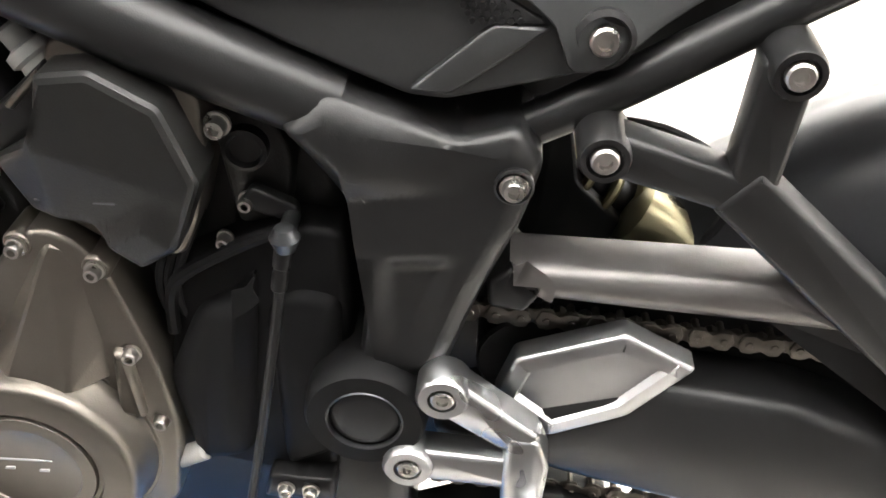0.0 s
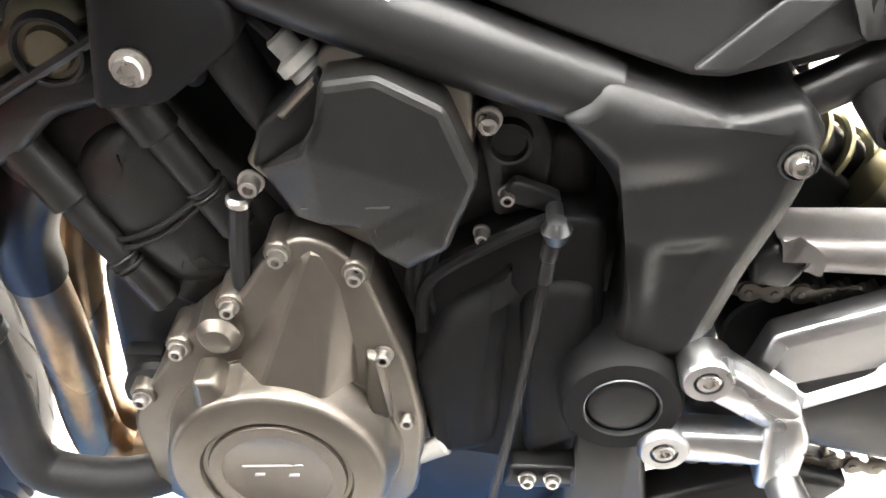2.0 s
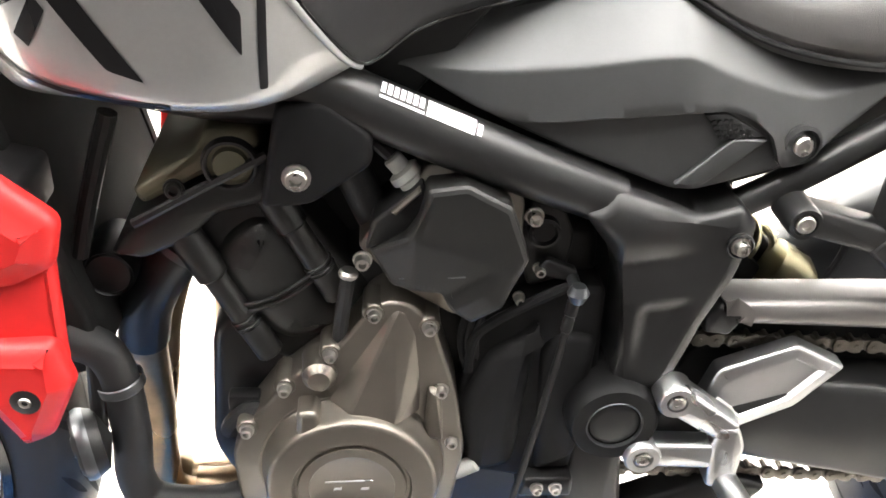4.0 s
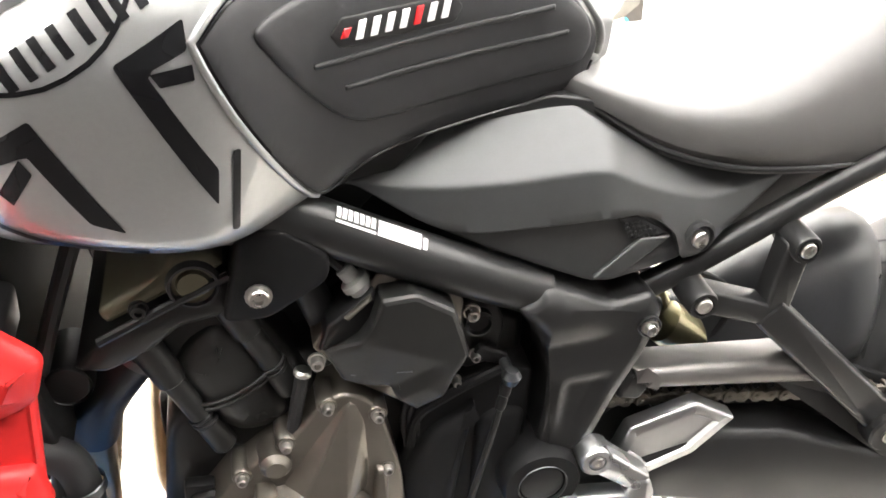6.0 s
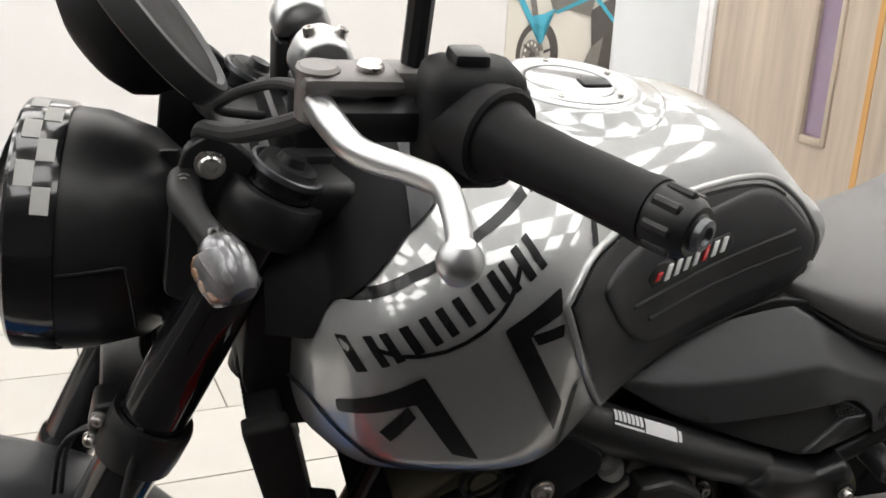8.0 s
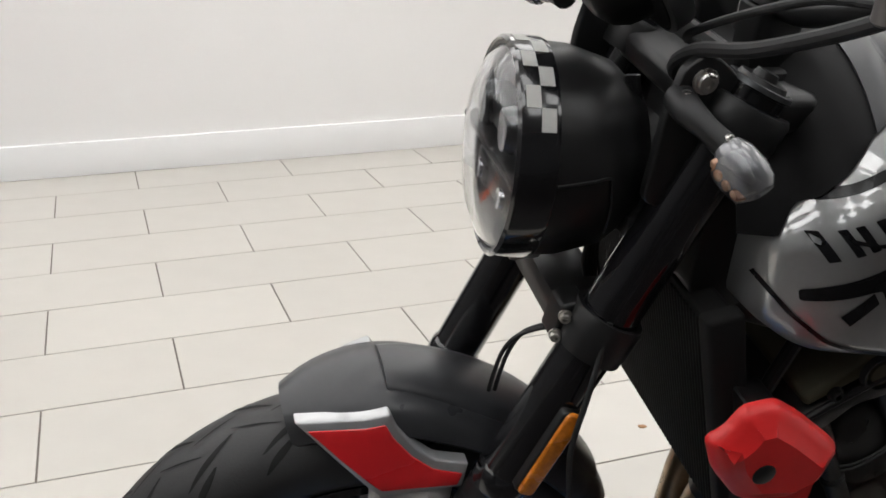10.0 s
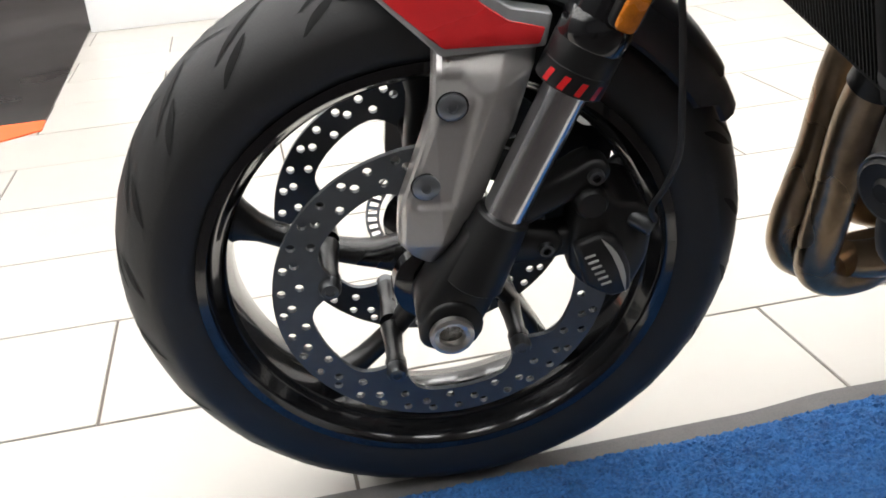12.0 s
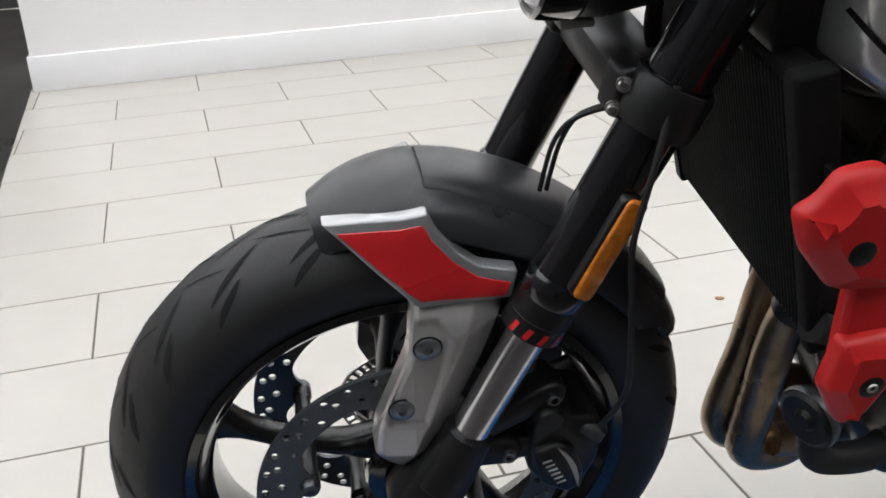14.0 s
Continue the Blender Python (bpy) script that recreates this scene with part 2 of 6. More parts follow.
def lathe(profile, at=(0, 0, 0), axis=(0, 1, 0), n=48, closed=False, cap=False):
    """Turn rows (radius, height) about an axis."""
    q = Vector((0, 0, 1)).rotation_difference(Vector(axis).normalized()).to_matrix()
    at = Vector(at)
    bm = bmesh.new()
    rings = []
    for r, h in profile:
        if r < 1e-6:
            rings.append([bm.verts.new(at + q @ Vector((0, 0, h)))])
        else:
            rings.append([bm.verts.new(at + q @ Vector((r * math.cos(2 * math.pi * k / n), r * math.sin(2 * math.pi * k / n), h))) for k in range(n)])
    pairs = list(zip(rings, rings[1:])) + ([(rings[-1], rings[0])] if closed else [])
    for a, b in pairs:
        for i in range(n):
            if len(a) == 1 and len(b) == 1:
                continue
            if len(a) == 1:
                bm.faces.new((a[0], b[i], b[i - 1]))
            elif len(b) == 1:
                bm.faces.new((a[i - 1], a[i], b[0]))
            else:
                bm.faces.new((a[i - 1], a[i], b[i], b[i - 1]))
    if cap:
        for ring in (rings[0], rings[-1]):
            if len(ring) > 2:
                bm.faces.new(ring)
    return bm


def rod(a, b, r, r2=None, n=20, soft=0.002):
    a, b = Vector(a), Vector(b)
    h, r2 = (b - a).length, r if r2 is None else r2
    s = min(soft, r * 0.4, r2 * 0.4, h * 0.3)
    return lathe([(0, 0), (r - s, 0), (r, s), (r2, h - s), (r2 - s, h), (0, h)], a, b - a, n)


def spline(points, n=8):
    pts = [Vector(p) for p in points]
    out = []
    for i in range(len(pts) - 1):
        p0, p1, p2, p3 = pts[max(i - 1, 0)], pts[i], pts[i + 1], pts[min(i + 2, len(pts) - 1)]
        for j in range(n):
            u = j / n
            out.append(0.5 * ((2 * p1) + (p2 - p0) * u + (2 * p0 - 5 * p1 + 4 * p2 - p3) * u * u + (3 * p1 - p0 - 3 * p2 + p3) * u ** 3))
    return out + [pts[-1]]


def tube(points, r, n=12, steps=8, radii=None):
    """A round pipe along a smooth line."""
    line = spline(points, steps) if steps > 1 else [Vector(p) for p in points]
    bm, rings = bmesh.new(), []
    up = Vector((0.13, 0.97, 0.21))
    for i, p in enumerate(line):
        d = (line[min(i + 1, len(line) - 1)] - line[max(i - 1, 0)]).normalized()
        u = (up - d * up.dot(d)).normalized()
        v = d.cross(u)
        up = u
        rad = r if radii is None else float(np.interp(i / (len(line) - 1), np.linspace(0, 1, len(radii)), radii))
        rings.append([bm.verts.new(p + rad * (math.cos(2 * math.pi * k / n) * u + math.sin(2 * math.pi * k / n) * v)) for k in range(n)])
    for a, b in zip(rings, rings[1:]):
        for i in range(n):
            bm.faces.new((a[i - 1], a[i], b[i], b[i - 1]))
    bm.faces.new(rings[0]), bm.faces.new(rings[-1])
    return bm


def box(x0, x1, y0, y1, z0, z1, bevel=0.0, seg=2):
    bm = bmesh.new()
    bmesh.ops.create_cube(bm, size=1)
    for v in bm.verts:
        v.co = Vector(((x0 + x1) / 2 + v.co.x * (x1 - x0), (y0 + y1) / 2 + v.co.y * (y1 - y0), (z0 + z1) / 2 + v.co.z * (z1 - z0)))
    if bevel:
        bmesh.ops.bevel(bm, geom=bm.edges[:], offset=bevel, segments=seg, affect="EDGES", profile=0.5)
    return bm


def loft(rings, caps=True):
    bm = bmesh.new()
    vs = [[bm.verts.new(p) for p in ring] for ring in rings]
    for a, b in zip(vs, vs[1:]):
        for i in range(len(a)):
            bm.faces.new((a[i - 1], a[i], b[i], b[i - 1]))
    if caps:
        bm.faces.new(vs[0]), bm.faces.new(vs[-1])
    return bm


def bolt(x, y, z, r=0.008, axis=(0, -1, 0), depth=0.006, washer=True):
    """A socket-head bolt with a washer and a dark hexagonal recess, head towards axis."""
    prof = [(r * 1.02, -0.001), (r * 1.02, 0.001), (r * 0.86, 0.001)] if washer else [(r * 0.82, -0.002)]
    r *= 0.8
    prof += [(r, 0.001), (r, depth * 0.75), (r * 0.85, depth), (r * 0.52, depth), (r * 0.48, depth * 0.35), (0, depth * 0.3)]
    return lathe(prof, (x, y, z), axis, 14)


def table(text):
    """Rows of x and y as text, made into a smooth function."""
    rows = np.array([[float(v) for v in p.split(",")] for p in text.split()])
    x, y = rows.T
    m = np.gradient(y, x)

    def value(t):
        t = min(max(t, x[0]), x[-1])
        i = min(int(np.searchsorted(x, t, "right")) - 1, len(x) - 2)
        h = x[i + 1] - x[i]
        u = (t - x[i]) / h
        return float((2 * u**3 - 3 * u**2 + 1) * y[i] + (u**3 - 2 * u**2 + u) * h * m[i] + (-2 * u**3 + 3 * u**2) * y[i + 1] + (u**3 - u**2) * h * m[i + 1])
    return value


# ---- the room ----
def room_part(name, bm, material, label="", cat=""):
    ob = part(name, bm, material, None, label)
    ob.matrix_basis = FLOOR
    return tagged(ob, label, cat, "", "structure")


X0, X1, Y0, Y1, H = -4.5, 6.5, -5.0, 9.0, 2.6
WALL_Y, WALL_X0, WALL_X1 = 2.10, -0.62, 2.33
slab = room_part("floor", box(X0, X1, Y0, Y1, -0.12, -0.003), M_GROUT, "cream porcelain tile floor with grey-brown grout joints", "floor")
room_part("ceiling", box(X0 - 0.1, X1 + 0.1, Y0 - 0.1, Y1 + 0.1, H, H + 0.1), M_CEIL, "plain white showroom ceiling", "ceiling")
room_part("wall_back", box(WALL_X0, WALL_X1, WALL_Y, WALL_Y + 0.14, 0, H), M_WALL, "white painted partition wall", "wall")
room_part("baseboard", box(WALL_X0 - 0.012, WALL_X1 + 0.012, WALL_Y - 0.016, WALL_Y + 0.156, 0, 0.14, 0.004), M_TRIM, "white gloss baseboard along the partition wall", "baseboard")
room_part("wall_poster", box(2.1, X1, 4.0, 4.12, 0, H), M_WALL, "white painted wall with a large poster", "wall")
room_part("wall_door", box(3.2, 3.32, Y0, 1.78, 0, H), M_WALL, "white painted wall with a wooden door", "wall")
room_part("wall_east", box(X1, X1 + 0.1, Y0, Y1, 0, H), M_WALL, "side wall out of view", "wall")
# west and south walls are out of view, darkened to shape the light
room_part("wall_west", box(X0 - 0.1, X0, Y0, Y1, 0, H), M_SOUTH, "side wall out of view", "wall")
room_part("wall_north", box(X0 - 0.1, X1 + 0.1, Y1, Y1 + 0.1, 0, H), M_WALL, "white painted far wall", "wall")
room_part("wall_south", box(X0 - 0.1, X1 + 0.1, Y0 - 0.1, Y0, 0, H), M_SOUTH, "unseen wall behind the viewer, kept dark for the reflections", "wall")
room_part("wall_dark", box(X0, WALL_X0 - 0.03, 4.6, 4.7, 0, H), M_DARKWALL, "dark partition beyond the wall end", "wall")


def ceiling_light(x, y):
    t = thing("ceiling_light", "square white LED panel set in the ceiling", "ceiling light", FLOOR @ pose(x, y, H), "ceiling lights")
    part("diffuser", box(-0.285, 0.285, -0.285, 0.285, -0.012, -0.004), M_LED, t)
    rim = merged(box(-0.3, 0.3, -0.3, -0.287, -0.016, 0), box(-0.3, 0.3, 0.287, 0.3, -0.016, 0), box(-0.3, -0.287, -0.287, 0.287, -0.016, 0), box(0.287, 0.3, -0.287, 0.287, -0.016, 0))
    part("frame", rim, M_TRIM, t)
    return t


lamp = ceiling_light(-4.2, -2.985)
for i in range(17):
    for j in range(21):
        if (i + j) % 2 == 0 and (i or j):
            copy_thing(lamp, FLOOR @ pose(-4.2 + 0.605 * i, -2.985 + 0.605 * j, H))

# blue carpet under the machine, dark mat by the wall end
def carpet():
    t = thing("carpet", "blue cut-pile carpet mat with a grey bound edge under the motorcycle", "carpet", pose(0, 0, 0))
    out = rounded([(-0.42, -0.075), (0.36, 0.006), (0.46, 0.028), (1.05, 0.077), (1.05, -0.26), (-0.42, -0.36)], 0.02)
    bm = bmesh.new()
    lo = [bm.verts.new((p[0], p[1], 0.0005)) for p in out]
    hi = [bm.verts.new((p[0], p[1], 0.004)) for p in out]
    for i in range(len(lo)):
        bm.faces.new((lo[i - 1], lo[i], hi[i], hi[i - 1]))
    bm.faces.new(hi)
    part("binding", bm, M_BIND, t, sharp=8)
    # pile: an uneven sheet of tufts, lower towards its edges
    rng = random.Random(4)
    bm = bmesh.new()
    grid = []
    for x in np.arange(-0.395, 1.025, 0.003):
        top = float(np.interp(x, (-0.42, 0.33, 0.36, 0.41, 0.46, 1.05), (-0.075, 0.003, 0.007, 0.018, 0.027, 0.077))) - 0.029
        low = -0.34 + 0.068 * (x + 0.42)
        row = []
        n = 112
        for k in range(n + 1):
            y = low + (top - low) * k / n
            edge = min(k, n - k, 6) / 6
            wave = 0.0007 * math.sin(41 * x + 9 * y) + 0.0006 * math.sin(63 * y - 17 * x)
            z = 0.0045 + 0.004 * edge ** 0.6 + wave + rng.gauss(0, 0.0013)
            row.append(bm.verts.new((x + rng.uniform(-0.001, 0.001), y + rng.uniform(-0.001, 0.001) * (1 if 0 < k < n else 1.8), z)))
        grid.append(row)
    for p, q in zip(grid, grid[1:]):
        for k in range(len(p) - 1):
            bm.faces.new((p[k], q[k], q[k + 1], p[k + 1]))
    part("tufted_top", bm, M_CARPET, t, sharp=12)


carpet()


def dark_mat():
    t = thing("floor_mat", "scuffed dark vinyl floor mat with an orange end strip", "floor mat", pose(0, 0, 0))
    for name, poly, m in (("sheet", [(-1.09, 3.15), (-0.905, 1.76), (-3.3, 1.52), (-3.8, 5.4), (-1.3, 5.5)], M_MAT), ("end_strip", [(-0.905, 1.757), (-0.89, 1.655), (-1.2, 1.40), (-3.3, 1.2), (-3.3, 1.517)], M_ORANGE)):
        bm = bmesh.new()
        lo = [bm.verts.new((x, y, 0.0005)) for x, y in poly]
        hi = [bm.verts.new((x, y, 0.004)) for x, y in poly]
        for i in range(len(lo)):
            bm.faces.new((lo[i - 1], lo[i], hi[i], hi[i - 1]))
        bm.faces.new(hi)
        part(name, bm, m, t)


dark_mat()


# added out of view: a dark sheet that darkens what the machine's flank reflects
def aisle_mat():
    t = thing("aisle_mat", "unseen dark mat added before the motorcycle to darken reflections", "floor mat", pose(0, 0, 0))
    part("sheet", box(-4.0, 5.5, -4.3, -0.42, 0.0005, 0.004), M_MAT, t)


aisle_mat()


# ---- the motorcycle ----
bike = thing("motorcycle", "silver, black and red naked motorcycle parked on its side stand", "motorcycle", pose(0, 0, 0, LEAN))
AX = Vector((0, 0, 0.30))       # front axle
FORK = Vector((0.4165, 0, 0.909))


def fork_at(z, y=0.0, off=0.0):
    return Vector((0.006 + 0.458 * (z - 0.30) + off, y, z))


def front_wheel(at, half=0.060, rad=0.2965, parent=bike, name="front_wheel"):
    w = half / 0.060
    hub = lathe([(0.012, -0.062), (0.036, -0.062), (0.045, -0.058), (0.047, -0.048), (0.036, -0.034), (0.034, 0.034), (0.047, 0.048), (0.045, 0.058), (0.036, 0.062), (0.012, 0.062)], at, n=40, closed=True)
    wheel = part(name, hub, M_GLOSSBLACK, parent, "gloss black cast wheel")
    k = rad - 0.300
    prof = [(0.219 + k, -0.046 * w), (0.226 + k, -0.0525 * w), (0.238 + k, -0.0575 * w), (0.252 + k, -0.0592 * w), (0.26 + k, -0.0585 * w)]
    prof += [(0.2405 + k + 0.0597 * math.cos(p), 1.04 * half * math.sin(p)) for p in np.linspace(-1.15, -0.06, 12)]
    prof = prof + [(r, -y) for r, y in reversed(prof)]
    tyre = part("tyre", lathe(prof, at, n=128), M_TYRE, wheel, "black sport tyre with slanted tread grooves")

    def on_tyre(a, s):
        """A place on the tread: angle a and sideways share s, -1 to 1."""
        ph = s * 1.15
        r = 0.2405 + k + 0.0597 * math.cos(ph)
        y = half * math.sin(ph) * 1.04
        return Vector((at[0] + r * math.cos(a), y, at[2] + r * math.sin(a)))
    # grooves are flat patches; the shade of their depth is in the near-black colour
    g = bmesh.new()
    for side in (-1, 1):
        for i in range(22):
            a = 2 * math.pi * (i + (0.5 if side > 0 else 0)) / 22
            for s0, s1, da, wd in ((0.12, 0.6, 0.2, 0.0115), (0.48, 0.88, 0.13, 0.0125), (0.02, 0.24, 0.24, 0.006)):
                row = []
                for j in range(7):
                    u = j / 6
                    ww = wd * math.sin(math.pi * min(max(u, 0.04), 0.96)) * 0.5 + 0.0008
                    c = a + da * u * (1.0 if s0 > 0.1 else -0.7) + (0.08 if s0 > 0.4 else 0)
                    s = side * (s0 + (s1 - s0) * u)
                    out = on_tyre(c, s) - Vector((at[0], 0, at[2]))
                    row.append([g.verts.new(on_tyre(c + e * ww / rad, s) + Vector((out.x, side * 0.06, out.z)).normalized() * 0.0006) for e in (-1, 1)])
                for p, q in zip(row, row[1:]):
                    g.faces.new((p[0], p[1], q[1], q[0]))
    tagged(part("tread", g, M_GROOVESHADE, wheel), kind="stuff")
    rim = [(0.226 + k, -0.05 * w), (0.226 + k, -0.055 * w), (0.217 + k, -0.056 * w), (0.211 + k, -0.05 * w), (0.207 + k, -0.036 * w), (0.2 + k, -0.03 * w), (0.196 + k, -0.012 * w), (0.196 + k, 0.012 * w), (0.2 + k, 0.03 * w), (0.207 + k, 0.036 * w), (0.211 + k, 0.05 * w), (0.217 + k, 0.056 * w), (0.226 + k, 0.055 * w), (0.226 + k, 0.05 * w), (0.21 + k, 0.02 * w), (0.21 + k, -0.02 * w)]
    part("rim", lathe(rim, at, n=96, closed=True), M_GLOSSBLACK, wheel)
    for i in range(5):
        a = math.radians(72 * i + 17)
        rings = []
        for u in np.linspace(0, 1, 12):
            r = 0.028 + (0.205 - 0.028 + k) * u
            ang = a + 0.36 * (1 - u) ** 1.2
            wd = 0.0125 - 0.0055 * math.sin(math.pi * u) + 0.02 * max(0, (u - 0.74) / 0.26) ** 2.2 + 0.008 * max(0, 1 - u / 0.2)
            d, t = Vector((math.cos(ang), 0, math.sin(ang))), Vector((-math.sin(ang), 0, math.cos(ang)))
            hy = 0.018 - 0.004 * u
            p = Vector(at) + d * r
            rings.append([p + t * (wd * cx) + Vector((0, hy * cy, 0)) for cx, cy in ((-1, -0.45), (-0.75, -0.85), (-0.35, -1), (0.35, -1), (0.75, -0.85), (1, -0.45), (1, 0.45), (0.75, 0.85), (0.35, 1), (-0.35, 1), (-0.75, 0.85), (-1, 0.45))])
        part("spoke", loft(rings), M_WHEELSATIN, wheel, sharp=50)
    return wheel


def brake_disc(wheel, y):
    """A drilled disc with an inner edge in five lobes."""
    bm = bmesh.new()

    def loop(pts):
        vs = [bm.verts.new((p[0], y - 0.0025, 0.30 + p[1])) for p in pts]
        return [bm.edges.new((vs[i - 1], vs[i])) for i in range(len(vs))]
    edges = loop([(0.155 * math.cos(t), 0.155 * math.sin(t)) for t in np.linspace(0, 2 * math.pi, 120, endpoint=False)])
    inner = []
    for t in np.linspace(0, 2 * math.pi, 150, endpoint=False):
        lobe = (0.5 + 0.5 * math.cos(5 * (t - math.radians(25)))) ** 5
        inner.append(((0.1235 - 0.026 * lobe) * math.cos(t), (0.1235 - 0.026 * lobe) * math.sin(t)))
    edges += loop(inner)
    for i in range(36):
        for j, r in enumerate((0.131, 0.147) if i % 2 else (0.139, 0.1475)):
            t = 2 * math.pi * (i + (0.3 if j else 0)) / 36
            c = (r * math.cos(t), r * math.sin(t))
            edges += loop([(c[0] + 0.0043 * math.cos(q), c[1] + 0.0043 * math.sin(q)) for q in np.linspace(0, 2 * math.pi, 10, endpoint=False)])
    bmesh.ops.triangle_fill(bm, use_beauty=True, edges=edges)
    res = bmesh.ops.extrude_face_region(bm, geom=bm.faces[:])
    for v in res["geom"]:
        if isinstance(v, bmesh.types.BMVert):
            v.co.y += 0.005
    disc = part("brake_disc", bm, M_DISC, wheel, "drilled steel brake disc")
    s = -1 if y < 0 else 1
    for i in range(5):
        t = math.radians(25 + 72 * i)
        c = Vector((0.104 * math.cos(t), 0, 0.104 * math.sin(t)))
        part("disc_post", lathe([(0.0, 0.0), (0.0115, 0.0), (0.0095, 0.02), (0.0085, 0.045), (0.0105, 0.05), (0.0105, abs(y) - 0.0075), (0.0, abs(y) - 0.0075)], AX + c + Vector((0, s * 0.005, 0)), (0, s, 0), 18), M_WHEELSATIN, wheel)
        part("disc_bolt", merged(lathe([(0.0, 0.009), (0.004, 0.009), (0.0045, 0.011), (0.008, 0.0105), (0.0105, 0.006), (0.0105, -0.002)], AX + c + Vector((0, y, 0)), (0, s, 0), 16)), M_DARKSTEEL, wheel)
    return disc


fw = front_wheel(AX)
for yy in (-0.066, 0.066):
    brake_disc(fw, yy)
# slotted sensor ring
ring = bmesh.new()
for i in range(40):
    a0, a1 = 2 * math.pi * i / 40, 2 * math.pi * (i + 0.45) / 40
    for r0, r1, b0, b1 in ((0.05, 0.064, a0, a1), (0.05, 0.0525, a1, a0 + 2 * math.pi / 40), (0.0615, 0.064, a1, a0 + 2 * math.pi / 40)):
        q = [(r0, b0), (r1, b0), (r1, b1), (r0, b1)]
        lo = [ring.verts.new((r * math.cos(b), 0.058, 0.30 + r * math.sin(b))) for r, b in q]
        hi = [ring.verts.new((r * math.cos(b), 0.061, 0.30 + r * math.sin(b))) for r, b in q]
        ring.faces.new(lo), ring.faces.new(hi)
        for j in range(4):
            ring.faces.new((lo[j - 1], lo[j], hi[j], hi[j - 1]))
part("sensor_ring", ring, M_STEEL, fw)


def around(points):
    """The convex outline round some points of the side view."""
    pts = sorted({(round(p[0], 5), round(p[1], 5)) for p in points})

    def half(seq):
        out = []
        for p in seq:
            while len(out) > 1 and (out[-1][0] - out[-2][0]) * (p[1] - out[-2][1]) <= (out[-1][1] - out[-2][1]) * (p[0] - out[-2][0]):
                out.pop()
            out.append(p)
        return out[:-1]
    return half(pts) + half(pts[::-1])


def fork_leg(s):
    y = s * 0.098
    leg = part("fork_leg", merged(rod(fork_at(0.54, y), fork_at(0.945, y), 0.0262), lathe([(0.026, 0), (0.0285, 0.004), (0.0285, 0.02), (0.026, 0.026)], fork_at(0.545, y), FORK, 28)), M_GLOSSBLACK, bike, "gloss black upside-down fork leg")
    part("slider", rod(fork_at(0.34, y), fork_at(0.52, y), 0.0187, n=32), M_CHROME, leg, "polished chrome fork slider")
    part("dust_seal", lathe([(0.018, 0), (0.026, 0.001), (0.0275, 0.01), (0.0278, 0.035), (0.0268, 0.04), (0.0255, 0.048), (0.0255, 0.06)], fork_at(0.513, y), FORK, 32), M_BLACK, leg)
    def ring_of(c, r, n=18):
        return [Vector((c[0] + r * math.cos(2 * math.pi * k / n), c[1] + r * math.sin(2 * math.pi * k / n))) for k in range(n)]
    foot_y = y + s * 0.02
    part("axle_foot", merged(rod(fork_at(0.40, y), fork_at(0.335, y), 0.0238, 0.029, 28),
                             plate(around(ring_of(fork_at(0.372, 0).xz, 0.0265) + ring_of((0.002, 0.305), 0.031)), foot_y - s * 0.004, y - s * 0.03, 0, 0.010)), M_BLACK, leg)
    part("axle_lug", plate(around(ring_of((0.002, 0.297), 0.0275) + ring_of((-0.014, 0.288), 0.014) + ring_of((-0.004, 0.274), 0.006)), foot_y, y - s * 0.012, 0, 0.004), M_BLACK, leg)
    for hold, h, r0, at, r1 in ((0.37, 0, 0.02, (0.087, 0.362), 0.0155), (0.388, 0, 0.014, (0.127, 0.43), 0.014)):
        part("caliper_arm", plate(around(ring_of(fork_at(hold, h).xz, r0) + ring_of(at, r1)), y + s * 0.006, y - s * 0.014, 0, 0.006), M_BLACK, leg)
    part("pinch_bolt", bolt(-0.0215, foot_y - s * 0.006, 0.29, 0.0068, (-0.5, s, 0), 0.004, False), M_STEEL, leg)
    part("axle_cap", lathe([(0.0, -0.003), (0.011, -0.003), (0.012, 0.004), (0.016, 0.006), (0.0195, 0.005), (0.02, 0)], (0.0, y + s * 0.023, 0.294), (0, s, 0), 24), M_STEEL, leg, "hollow steel axle end")
    band = part("maker_band", lathe([(0.0265, 0.0055), (0.0282, 0.0065), (0.0282, 0.024), (0.0265, 0.025)], fork_at(0.508, y), FORK, 32), M_BLACK, leg, "black band with small red marks")
    side = Vector((0.909, 0, -0.4165))
    for m in range(5):
        ang = math.radians(-62 + 29 * m)
        n0, n1 = (side * math.sin(ang + e) + Vector((0, s * math.cos(ang + e), 0)) for e in (-0.09, 0.09))
        n2, n3 = (side * math.sin(ang + e + 0.1) + Vector((0, s * math.cos(ang + e + 0.1), 0)) for e in (0.09, -0.09))
        bm = bmesh.new()
        lo, hi = fork_at(0.508, y) + FORK * 0.008, fork_at(0.508, y) + FORK * 0.0195
        bm.faces.new([bm.verts.new(p) for p in (lo + n0 * 0.0287, lo + n1 * 0.0287, hi + n2 * 0.0287, hi + n3 * 0.0287)])
        part("band_bar", bm, M_RED, band)
    return leg


for s in (-1, 1):
    fork_leg(s)


# tank: half width, top, bottom and widest height along x
T_W = table("0.3177,0.1440 0.3257,0.1639 0.3397,0.1820 0.36,0.1985 0.386,0.206 0.44,0.211 0.485,0.208 0.50,0.203 0.52,0.19 0.545,0.169 0.565,0.156 0.59,0.146 0.62,0.131 0.673,0.109 0.72,0.093 0.76,0.081 0.80,0.066 0.82,0.05")
T_TOP = table("0.3177,0.832 0.3297,0.888 0.3527,0.9157 0.38,0.938 0.42,0.957 0.46,0.965 0.55,0.970 0.62,0.973 0.68,0.967 0.72,0.952 0.77,0.915 0.80,0.888 0.82,0.866")
